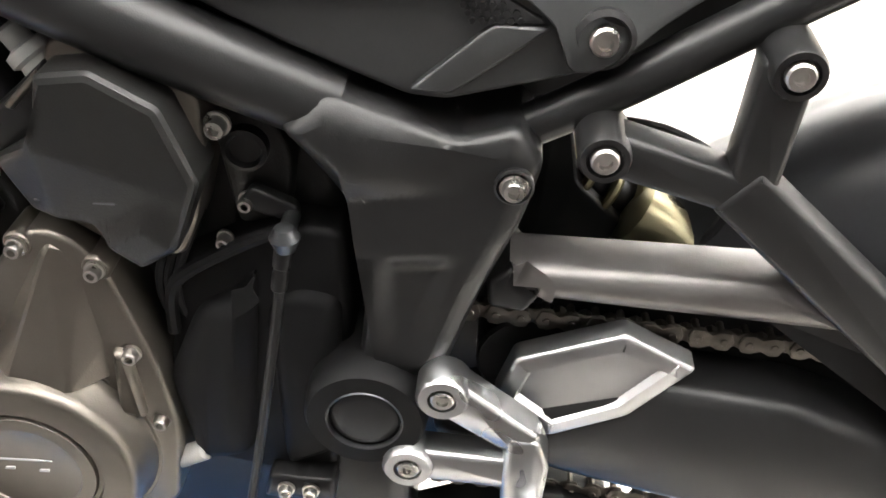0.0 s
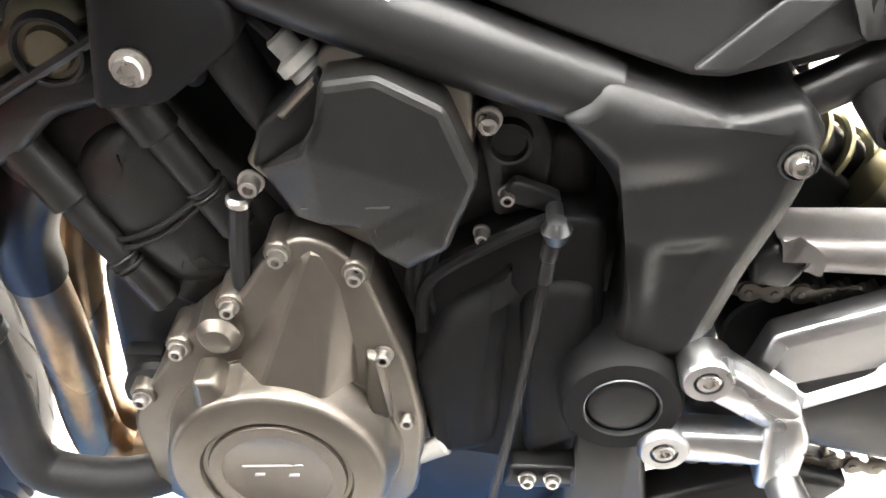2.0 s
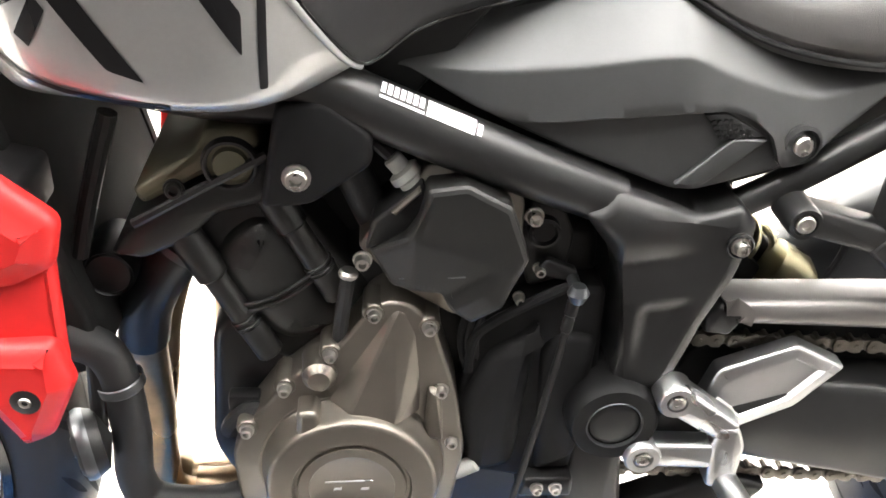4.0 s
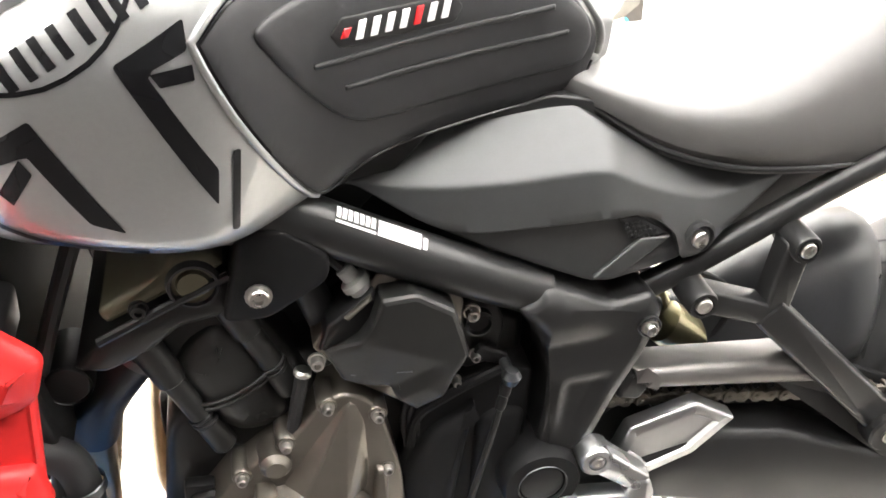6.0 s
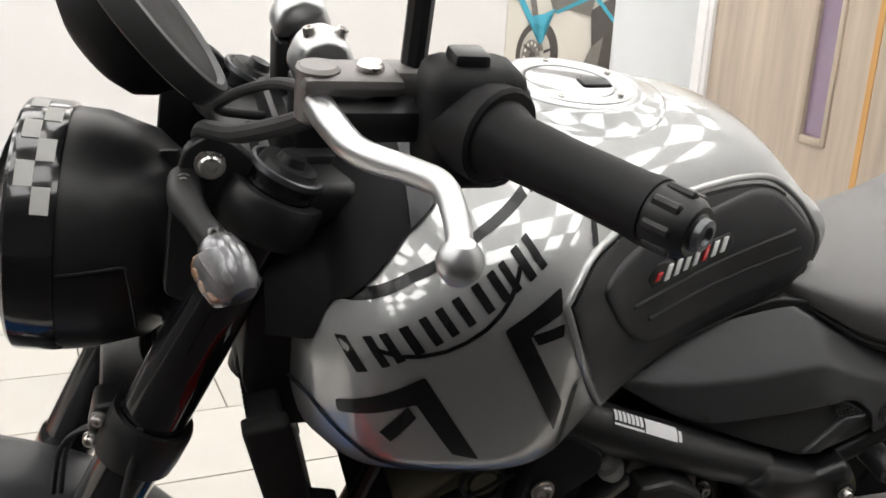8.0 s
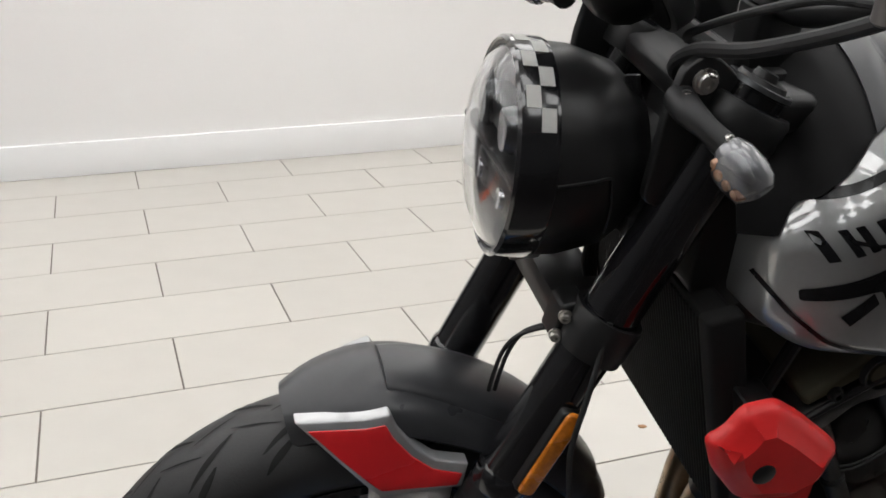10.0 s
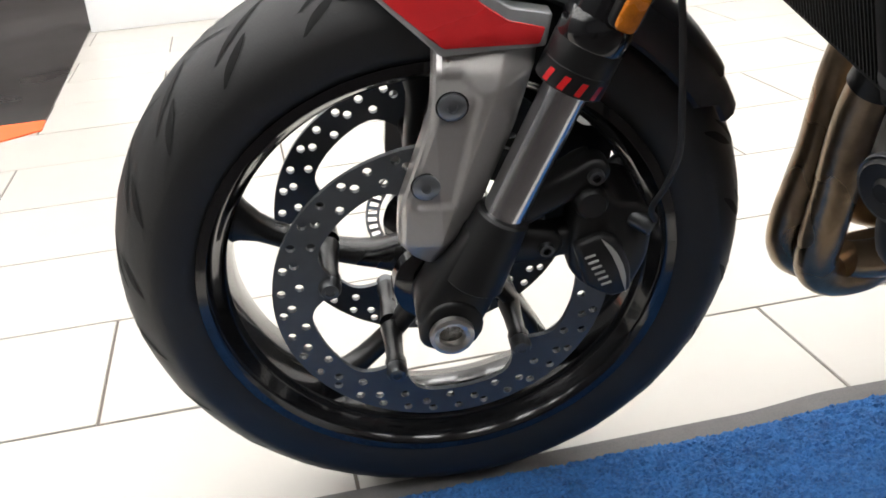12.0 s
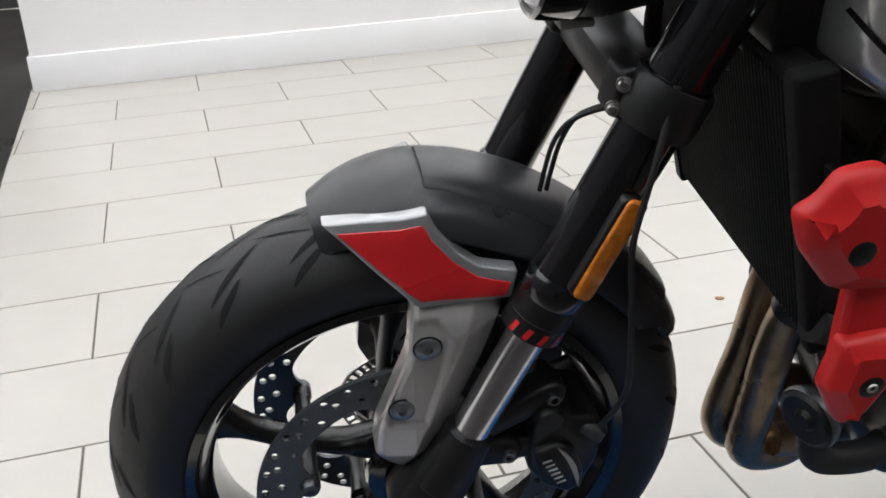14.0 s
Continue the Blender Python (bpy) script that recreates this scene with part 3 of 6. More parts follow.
T_BOT = table("0.3177,0.763 0.3297,0.7453 0.3527,0.7409 0.39,0.7403 0.46,0.732 0.54,0.737 0.568,0.748 0.62,0.772 0.70,0.788 0.76,0.797 0.80,0.808 0.82,0.825")
T_MID = table("0.3177,0.8095 0.3527,0.8388 0.44,0.84 0.55,0.845 0.66,0.86 0.77,0.862 0.80,0.85 0.82,0.845")


def eased(f, s=0.012):
    return lambda x: sum(w * f(x + s * k) for k, w in ((-2, 1), (-1, 4), (0, 6), (1, 4), (2, 1))) / 16


T_W, T_TOP, T_BOT, T_MID = eased(T_W, 0.014), eased(T_TOP, 0.018), eased(T_BOT), eased(T_MID, 0.03)


FULL = table("0.3177,2.1 0.35,2.15 0.38,2.4 0.42,2.65 0.50,2.65 0.60,2.6 0.66,2.45 0.72,2.2 0.76,2.1 0.82,2.1")  # fullness of the shoulders
FULL = eased(FULL, 0.02)


def tank_y(x, z):
    w, top, bot, mid = T_W(x), T_TOP(x), T_BOT(x), T_MID(x)
    if z > mid:
        u = min((z - mid) / max(top - mid, 1e-3), 0.999)
        p = FULL(x)
        return -w * (1 - u ** p) ** (1 / p)
    u = min((mid - z) / max(mid - bot, 1e-3), 0.999)
    return -w * (0.9 + 0.1 * (1 - u ** 2.4) ** (1 / 2.4))


def tank_ring(x, n=18):
    w, top, bot, mid = T_W(x), T_TOP(x), T_BOT(x), T_MID(x)
    half = []
    for k in range(n + 1):
        z = top - (top - mid) * (1 - math.cos(math.pi / 2 * k / n))
        z = mid + (top - mid) * math.cos(math.pi / 2 * k / n)
        half.append((0 if k == 0 else tank_y(x, z), z))
    for k in range(1, 9):
        z = mid + (bot - mid) * math.sin(math.pi / 2 * k / 8)
        half.append((tank_y(x, z), z))
    half.append((-w * 0.5, bot - 0.004))
    left = [Vector((x, y, z)) for y, z in half]
    right = [Vector((x, -y, z)) for y, z in reversed(half[1:])]
    return left + right


def nose_ring(dx, k):
    """The rounded nose ahead of the first ring, shrunk by k."""
    return [Vector((0.3177 - dx, p.y * k, 0.797 + (p.z - 0.797) * k)) for p in tank_ring(0.3177)]


tank = part("fuel_tank", loft([nose_ring(0.0055, 0.55), nose_ring(0.0048, 0.8), nose_ring(0.003, 0.93)] + [tank_ring(x) for x in np.linspace(0.3177, 0.82, 92)]), M_TANKSILVER, bike, "silver metallic fuel tank with black graphics", sharp=50)
TANK_AT = Vector((-0.004, 0, -0.001))
tank.location = TANK_AT

# seat
S_W = table("0.76,0.062 0.80,0.085 0.86,0.104 0.94,0.118 1.02,0.118 1.12,0.105 1.25,0.085 1.38,0.06")
S_TOP = table("0.76,0.825 0.80,0.82 0.86,0.815 0.91,0.82 0.965,0.843 1.025,0.885 1.06,0.91 1.126,0.922 1.25,0.94 1.38,0.94")
S_BOT = table("0.76,0.793 0.80,0.775 0.86,0.745 0.92,0.733 0.99,0.731 1.12,0.742 1.25,0.80 1.38,0.88")


def seat_ring(x, n=14):
    w, top, bot = S_W(x), S_TOP(x), S_BOT(x)
    edge = bot + (top - bot) * (0.62 - 0.2 * min(max(x - 0.82, 0) / 0.14, 1))
    half = [(0 if k == 0 else -w * 0.99 * math.sin(math.pi / 2 * k / n), edge + (top - edge) * math.cos(math.pi / 2 * k / n)) for k in range(n)]
    half += [(-w, edge), (-w * 1.015, edge - 0.012), (-w * 1.01, (edge + bot) / 2), (-w * 0.985, bot + 0.02), (-w * 0.96, bot + 0.006), (-w * 0.8, bot)]
    left = [Vector((x, y, z)) for y, z in half]
    return left + [Vector((x, -y, z)) for y, z in reversed(half[1:])]


part("seat", loft([seat_ring(x) for x in np.linspace(0.76, 1.38, 40)]), M_SEAT, bike, "charcoal vinyl rider and pillion seat", sharp=60)


part("seat_seam", tube([(x, -S_W(x) * 0.978, S_BOT(x) + 0.012) for x in np.linspace(0.775, 1.3, 14)], 0.0028, 8, 3), M_RUBBER, bike)


# graphics on the tank: drawings laid on its skin
def skin(poly, r=0.003, lift=0.0009, fine=0.012):
    """A thin flat shape cut from the side view and laid on the tank's left side."""
    bm = bmesh.new()
    f = bm.faces.new([bm.verts.new((p[0], 0, p[1])) for p in rounded(poly, r)])
    bmesh.ops.triangulate(bm, faces=[f])
    for _ in range(4):
        long = [e for e in bm.edges if e.calc_length() > fine]
        if not long:
            break
        bmesh.ops.subdivide_edges(bm, edges=long, cuts=1)
        bmesh.ops.triangulate(bm, faces=bm.faces[:])
    for v in bm.verts:
        v.co.y = tank_y(v.co.x, v.co.z) - lift
    return bm


def bar(a, b, w):
    a, b = Vector(a), Vector(b)
    n = Vector((-(b - a)[1], (b - a)[0])).normalized() * w / 2
    return [a - n, b - n, b + n, a + n]


def polyline(pts, w):
    return merged(*[skin(bar(p, Vector(q) + (Vector(q) - Vector(p)).normalized() * w * 0.3, w), 0) for p, q in zip(pts, pts[1:])])


part("upper_stripe", polyline([(0.322, 0.857), (0.331, 0.865), (0.38, 0.90), (0.429, 0.929), (0.466, 0.947)], 0.0045), M_DECAL, tank)
part("edge_stripe", polyline([(0.304, 0.806), (0.334, 0.775), (0.36, 0.757), (0.386, 0.748), (0.42, 0.7405), (0.45, 0.738)], 0.004), M_DECAL, tank)
part("chevron", skin([(0.440, 0.8745), (0.482, 0.901), (0.484, 0.883), (0.459, 0.870), (0.4995, 0.801), (0.4985, 0.773)]), M_DECAL, tank, "black angular chevron graphic")
part("chevron_tip", skin([(0.461, 0.8695), (0.4865, 0.8745), (0.4875, 0.8645), (0.467, 0.861)], 0.001), M_DECAL, tank)
part("chevron", skin([(0.334, 0.8), (0.388, 0.839), (0.439, 0.757), (0.417, 0.765), (0.384, 0.815), (0.336, 0.79)]), M_DECAL, tank, "black angular chevron graphic")
part("chevron_tip", skin([(0.3625, 0.785), (0.379, 0.812), (0.386, 0.802), (0.371, 0.777)], 0.001), M_DECAL, tank)
part("upright_stripe", skin(bar((0.5095, 0.748), (0.5115, 0.812), 0.0052)), M_DECAL, tank)
part("upright_stripe", skin(bar((0.516, 0.917), (0.5178, 0.937), 0.0052)), M_DECAL, tank)
part("curved_stripe", polyline([(0.5165, 0.942), (0.514, 0.948), (0.508, 0.953), (0.502, 0.955), (0.492, 0.9545), (0.481, 0.9515), (0.472, 0.949)], 0.004), M_DECAL, tank)
# maker's mark as plain slanted bars along a rising line, with a curved underline
base, along = Vector((0.335, 0.837)), Vector((0.131, 0.0855))
up = Vector((-0.0125, 0.0165))
for u0, u1, h in ((0.03, 0.08, 1), (0.145, 0.185, 0.95), (0.215, 0.255, 0.95), (0.305, 0.35, 0.95), (0.40, 0.44, 0.95), (0.48, 0.52, 0.95), (0.565, 0.605, 0.95), (0.665, 0.705, 0.95), (0.75, 0.79, 0.95), (0.815, 0.85, 0.95), (0.895, 0.935, 1.0), (0.965, 1.0, 1.0)):
    a, b, v = base + along * u0, base + along * u1, up * 0.5
    part("mark_bar", skin([a - v * h, b - v * h, b + v * h, a + v * h], 0.0008), M_DECAL, tank)
under = [Vector(p) for p in ((0.352, 0.853), (0.36, 0.8535), (0.372, 0.8535), (0.384, 0.8555), (0.40, 0.860), (0.414, 0.867), (0.427, 0.876), (0.437, 0.886), (0.444, 0.896), (0.449, 0.906), (0.452, 0.914))]
aside = [Vector((-(q - p).y, (q - p).x)).normalized() * 0.0016 for p, q in zip(under[:1] + under[:-1], under[1:] + under[-1:])]
part("mark_underline", skin([p + n for p, n in zip(under, aside)] + [p - n for p, n in zip(reversed(under), reversed(aside))], 0), M_DECAL, tank)

# knee pad with a raised silver lip, ribs and a plain badge
PAD = [(0.486, 0.887), (0.508, 0.911), (0.537, 0.919), (0.585, 0.927), (0.64, 0.9295), (0.69, 0.927), (0.73, 0.918), (0.765, 0.896), (0.79, 0.872), (0.808, 0.847), (0.807, 0.823), (0.795, 0.802), (0.754, 0.79), (0.684, 0.779), (0.616, 0.768), (0.588, 0.75), (0.57, 0.747), (0.545, 0.777), (0.51, 0.836)]


def tank_lay(bm, lift):
    for v in bm.verts:
        v.co.y = tank_y(v.co.x, min(v.co.z, T_TOP(v.co.x) - 0.01)) - lift + v.co.y
    return bm


def dense_plate(poly, y0, y1, r, bevel, fine=0.014, steps=(), curve=None):
    bm = plate(poly, y0, y1, r, bevel, steps)
    for _ in range(6):
        long = [e for e in bm.edges if e.calc_length() > fine]
        if not long:
            break
        bmesh.ops.subdivide_edges(bm, edges=long, cuts=1)
        bmesh.ops.triangulate(bm, faces=bm.faces[:])
    if curve:
        for v in bm.verts:
            v.co.y += curve(v.co.x, v.co.z)
    return bm


ring = spline([(x, 0, z) for x, z in PAD + PAD[:1]], 6)
ring = [p for i, p in enumerate(ring[:-1])]
lip = [Vector((p.x, tank_y(p.x, p.z) - 0.0012, p.z)) for p in ring]
part("tank_lip", tube([lip[k % len(lip)] for k in range(-18, 60)], 0.003, 10, 1), M_TANKSILVER, tank, "raised silver edge round the knee pad", sharp=80)
PAD_IN = [tuple(p) for p in shrink([Vector((p.x, p.z)) for p in ring], 0.0045)]
pad = part("knee_pad", tank_lay(dense_plate(PAD_IN, -0.003, 0.0, 0, 0.002, 0.012), 0.0), M_PAD, bike, "black rubber knee pad with two ribs and a small badge", sharp=60)
pad.location = TANK_AT + Vector((-0.001, -0.001, -0.001))
part("pad_edge", tube([Vector((p[0], tank_y(p[0], p[1]) - 0.002, p[1])) for p in PAD_IN[60:] + PAD_IN[:40]], 0.0016, 6, 1), M_DECAL, pad)
INNER = [(0.522, 0.888), (0.54, 0.899), (0.58, 0.909), (0.70, 0.920), (0.735, 0.911), (0.79, 0.865), (0.799, 0.845), (0.792, 0.825), (0.618, 0.805), (0.59, 0.811), (0.558, 0.84)]
part("pad_face", tank_lay(dense_plate(INNER, -0.0065, -0.002, 0.014, 0.0035, 0.012), 0.0), M_PAD, pad, sharp=60)
for a, b in (((0.565, 0.857), (0.757, 0.876)), ((0.588, 0.838), (0.772, 0.855))):
    part("rib", tank_lay(dense_plate(bar(a, b, 0.0042), -0.0088, -0.005, 0.002, 0.0014), 0.0), M_RUBBER, pad)
part("badge", tank_lay(dense_plate([(0.576, 0.877), (0.584, 0.888), (0.670, 0.8925), (0.677, 0.884), (0.671, 0.873), (0.584, 0.867)], -0.0078, -0.005, 0.002, 0.001), 0.0), M_PLASTIC, pad)
for k in range(8):
    c = Vector((0.5868, 0.8775)) + Vector((0.01085, 0.00095)) * k
    red = k in (0, 5)
    hs = 0.5 if k == 0 else 1
    shape = [c + Vector((p, q * hs)) for p, q in ((-0.0036, -0.0066), (0.002, -0.0062), (0.0046, 0.0066), (-0.001, 0.0062))]
    part("badge_block", tank_lay(dense_plate(shape, -0.0092, -0.0075, 0.0006, 0.0004), 0.0), M_RED if red else M_WHITE, pad)

# filler cap in its dished surround
FILL, FILL_UP = (0.551, -0.002, 0.977), (0.02, 0, 1)


def tank_z(x, y):
    """Height of the tank's upper face."""
    p = FULL(x)
    return T_MID(x) + (T_TOP(x) - T_MID(x)) * (1 - min(abs(y) / T_W(x), 0.99) ** p) ** (1 / p)


flare = []
for r in (0.086, 0.082, 0.079, 0.0755, 0.0715, 0.068, 0.0655, 0.0635, 0.060):
    k = max(0, min(1, (0.082 - r) / 0.0185)) ** 1.7
    ring = []
    for m in range(64):
        a = 2 * math.pi * m / 64
        x, y = FILL[0] + r * math.cos(a), FILL[1] + r * math.sin(a)
        low = tank_z(x, y) - (0.003 if r > 0.084 else 0.0)
        ring.append(Vector((x, y, low + (FILL[2] - 0.001 - low) * k)))
    flare.append(ring)
part("filler_dish", loft(flare), M_TANKSILVER, bike, "silver flared surround of the filler", sharp=60)
part("filler_ring", lathe([(0.060515, -0.006), (0.060515, -0.001), (0.05915, 0.0008), (0.056875, 0.0016), (0.055965, 0.0002), (0.055055, 0.0002), (0.054145, 0.0018), (0.04186, 0.002), (0.04004, 0.0005), (0.039585, -0.004)], FILL, FILL_UP, 64), M_ALU, bike, "brushed aluminium filler ring")
cap = part("filler_cap", lathe([(0.0, -0.0006), (0.02184, -0.0004), (0.03094, 0.0), (0.03731, 0.0004), (0.039312, -0.001), (0.039312, -0.007)], FILL, FILL_UP, 48), M_GLOSSBLACK, bike, "black hinged fuel filler cap")
part("key_flap", plate([(0.561, 0.9745), (0.587, 0.9745), (0.587, 0.978), (0.561, 0.978)], -0.011, 0.007, 0.0012, 0.001), M_BLACK, cap)
for i in range(5):
    a = 2 * math.pi * i / 5 + 0.4
    part("cap_screw", bolt(FILL[0] + 0.0465 * math.cos(a), FILL[1] + 0.0465 * math.sin(a), FILL[2] + 0.0018, 0.0036, (0, 0, 1), 0.002, False), M_STEEL, cap)

# plastics between tank and frame
part("under_tank_trim", plate([(0.36, 0.735), (0.46, 0.715), (0.56, 0.735), (0.60, 0.775), (0.68, 0.80), (0.60, 0.70), (0.56, 0.69), (0.38, 0.70)], -0.1, 0.1, 0.01), M_BLACK, bike)
part("inner_tray", plate([(0.58, 0.74), (0.76, 0.80), (1.0, 0.77), (1.14, 0.785), (1.07, 0.735), (0.94, 0.65), (0.86, 0.625), (0.76, 0.62), (0.62, 0.68)], -0.085, 0.09, 0.01), M_BLACK, bike)

# side panel
CREASE = table("0.58,0.737 0.626,0.733 0.712,0.741 0.782,0.75 0.801,0.7505 0.833,0.738 0.88,0.722 0.911,0.716 0.95,0.722 1.0,0.728")


def panel_y(x, z):
    bow = 0.7 * (x - 0.76) ** 2 if x > 0.76 else 1.1 * (x - 0.76) ** 2
    return bow + max(0, z - CREASE(x)) * 1.1 - 0.32 * min(max(0, CREASE(x) - z), 0.035) - 0.25 * max(0, 0.70 - z) * 0.3


edge = [(x, CREASE(x)) for x in np.linspace(0.59, 0.985, 24)]
side = part("side_panel", dense_plate([(0.584, 0.737)] + edge + [(0.885, 0.661), (0.82, 0.647), (0.80, 0.649), (0.65, 0.706)], -0.1215, -0.08, 0.004, 0.003, 0.02, (), panel_y), M_PANEL, bike, "satin graphite side panel with a recessed pocket")
POCKET = table("0.60,0.731 0.668,0.7035 0.75,0.708 0.82,0.712 0.838,0.711 0.866,0.696 0.874,0.688 0.882,0.668 0.89,0.666 0.93,0.69 0.985,0.724")
SHOULDER = table("0.59,0.742 0.602,0.772 0.62,0.781 0.66,0.792 0.72,0.802 0.765,0.797 0.80,0.782 0.83,0.765 0.86,0.752 0.92,0.743 0.985,0.742")
band = bmesh.new()
rows = []
for x in np.linspace(0.59, 0.985, 100):
    mid, low = CREASE(x), min(POCKET(x), CREASE(x) - 0.002)
    top = max(SHOULDER(x), mid + 0.002)
    row = [(top, -0.118), (top, -0.128)] + [(z, -0.1297) for z in np.linspace(top - 0.001, mid + 0.003, 10)] + [(mid + 0.001, -0.1296), (mid - 0.001, -0.1296)]
    row += [(z, -0.1297) for z in np.linspace(max(mid - 0.003, low + 0.0014), low + 0.0012, 5)] + [(low + 0.0003, -0.129), (low, -0.1275), (low, -0.117)]
    rows.append([band.verts.new((x, y + panel_y(x, z), z)) for z, y in row])
for p, q in zip(rows, rows[1:]):
    for k in range(len(p) - 1):
        band.faces.new((p[k], p[k + 1], q[k + 1], q[k]))
part("outer_face", band, M_PANEL, side, sharp=50)
part("pocket_wedge", dense_plate([(0.80, 0.654), (0.842, 0.69), (0.872, 0.688), (0.85, 0.672), (0.822, 0.652)], -0.1265, -0.12, 0.004, 0.002, 0.02, (), panel_y), M_PANEL, side)
mesh = []
for r in range(5):
    for q in range(10 - r):
        px, pz = 0.822 + 0.0048 * q + 0.0024 * r, 0.7075 - 0.004 * r
        if pz < 0.709 - max(0, px - 0.836) * 0.55 - 0.002 and px < 0.866:
            mesh.append(lathe([(0.0, 0.0012), (0.0017, 0.0012), (0.0021, 0.0)], (px, -0.1249 + panel_y(px, pz), pz), (0, -1, 0), 6))
part("pocket_mesh", dense_plate([(0.816, 0.7095), (0.835, 0.7095), (0.868, 0.691), (0.842, 0.69)], -0.1252, -0.12, 0.003, 0.0005, 0.008, (), panel_y), M_PLASTIC, side, "small patch of dark honeycomb mesh")
tagged(part("mesh_cell", merged(*mesh), M_PLASTIC, side), kind="stuff")
part("panel_grommet", lathe([(0.016, -0.004), (0.0165, 0.002), (0.0135, 0.004), (0.012, -0.001), (0, -0.001)], (0.898, -0.126, 0.683), (0.1, -1, 0), 24), M_RUBBER, side)
part("panel_bolt", bolt(0.898, -0.1275, 0.683, 0.0098, (0.1, -1, 0.1), 0.006, False), M_STEEL, side)

# frame
frame_tube = part("frame_tube", tube([(0.30, -0.05, 0.86), (0.38, -0.105, 0.80), (0.47, -0.127, 0.758), (0.55, -0.133, 0.723), (0.66, -0.134, 0.677), (0.76, -0.127, 0.636)], 0.0218, 22, 8), M_FRAME, bike, "black steel frame tube with a white marking sticker")


def on_tube(u, a):
    """A place on the tube's outer side: u along it from the sticker's start, a the angle round it."""
    p = Vector((0.5735, -0.1336, 0.7134)) + Vector((0.0725, -0.0005, -0.0305)) * u
    return p + 0.0229 * Vector((0.36 * math.sin(a), -math.cos(a), 0.93 * math.sin(a)))


def tube_patch(u0, u1, a0, a1, name, m):
    bm = bmesh.new()
    g = [[bm.verts.new(on_tube(u0 + (u1 - u0) * i / 4, a0 + (a1 - a0) * j / 4)) for j in range(5)] for i in range(5)]
    for i in range(4):
        for j in range(4):
            bm.faces.new((g[i][j], g[i + 1][j], g[i + 1][j + 1], g[i][j + 1]))
    part(name, bm, m, frame_tube)


for k in range(7):
    tube_patch(0.0 + k * 0.062, 0.045 + k * 0.062, 0.9, 1.34, "sticker_bar", M_WHITE)
tube_patch(0.0, 0.43, 0.72, 0.81, "sticker_line", M_WHITE)
tube_patch(0.45, 0.93, 0.72, 1.34, "sticker_block", M_WHITE)
tube_patch(0.95, 1.0, 0.76, 1.21, "sticker_bar", M_WHITE)

plate_out = [(0.732, 0.634), (0.757, 0.655), (0.794, 0.642), (0.827, 0.628), (0.844, 0.633), (0.859, 0.638), (0.875, 0.619), (0.866, 0.583), (0.845, 0.53), (0.824, 0.462), (0.772, 0.456), (0.777, 0.51), (0.775, 0.56), (0.764, 0.592)]


def smooth_step(v, a, b):
    t = min(max((v - a) / (b - a), 0), 1)
    return t * t * (3 - 2 * t)


def casting_y(x, z):
    """Relief of the casting: a round upper arm, a tilted web below its crease and a pocket under that."""
    crease = 0.588 + 0.16 * (x - 0.762)
    low = max(crease, 0.634 - 1.31 * (x - 0.732))
    top = float(np.interp(x, (0.732, 0.757, 0.794, 0.827, 0.859), (0.634, 0.655, 0.642, 0.628, 0.638)))
    t = min(max((z - low) / max(top - low, 0.012), 0), 1)
    arm = 0.009 * (1 - (2 * t - 1) ** 2) * (1 - smooth_step(x, 0.77, 0.84))
    web = 0.0035 * smooth_step(crease - z, 0, 0.034)
    rim = 0.552 + 0.12 * (x - 0.778)
    right = 0.84 + 0.29 * (z - 0.55)
    inside = smooth_step(x, 0.784, 0.797) * (1 - smooth_step(x, right - 0.022, right - 0.006))
    pocket = 0.006 * smooth_step(rim - z, -0.003, 0.012) * (1 - smooth_step(rim - z, 0.03, 0.075)) * inside
    return -(arm + web - pocket)


casting = part("frame_casting", dense_plate(plate_out, -0.146, -0.085, 0.009, 0.009, 0.006, ((0.004, -0.1475),), casting_y), M_FRAME, bike, "black cast frame plate round the swingarm pivot", sharp=70)
part("lower_leg", plate([(0.752, 0.41), (0.80, 0.39), (0.81, 0.30), (0.79, 0.25), (0.74, 0.25), (0.748, 0.33)], -0.13, -0.08, 0.01, 0.006), M_FRAME, casting)
part("pivot_boss", lathe([(0.0, 0.0), (0.024, 0.0), (0.0245, 0.004), (0.036, 0.004), (0.0385, 0.0), (0.0395, -0.01), (0.041, -0.06)], (0.779, -0.161, 0.439), (0, -1, 0), 40), M_MATTE, casting)
part("pivot_ring", lathe([(0.0228, 0.0), (0.0232, 0.003), (0.024, 0.0034), (0.0246, 0.002)], (0.779, -0.1625, 0.439), (0, -1, 0), 48), M_DARKSTEEL, casting, "thin steel pivot ring")
part("pivot_cap", lathe([(0.0, 0.002), (0.016, 0.0022), (0.0185, 0.001), (0.021, 0.0)], (0.779, -0.1625, 0.439), (0, -1, 0), 32), M_PLASTIC, casting, "black plastic pivot cap")
for x, y, z, r in ((0.859, -0.1495, 0.607, 0.0078),):
    part("recess_ring", lathe([(r * 1.35, -0.004), (r * 1.4, 0.001), (r * 1.22, 0.002), (r * 1.15, -0.001)], (x, y, z), (0, -1, 0), 24), M_FRAME, casting)
    part("frame_bolt", bolt(x, y - 0.001, z, r, depth=0.007), M_STEEL, casting)
part("subframe_tube", tube([(0.84, -0.112, 0.612), (0.90, -0.114, 0.645), (1.04, -0.114, 0.733), (1.2, -0.105, 0.81), (1.35, -0.085, 0.86)], 0.0125, 14, 6), M_FRAME, bike, "black steel subframe tube")
part("subframe_tube", tube([(0.84, 0.112, 0.612), (0.90, 0.114, 0.645), (1.04, 0.114, 0.733), (1.2, 0.105, 0.81), (1.35, 0.085, 0.86)], 0.0125, 14, 6), M_FRAME, bike, "black steel subframe tube")

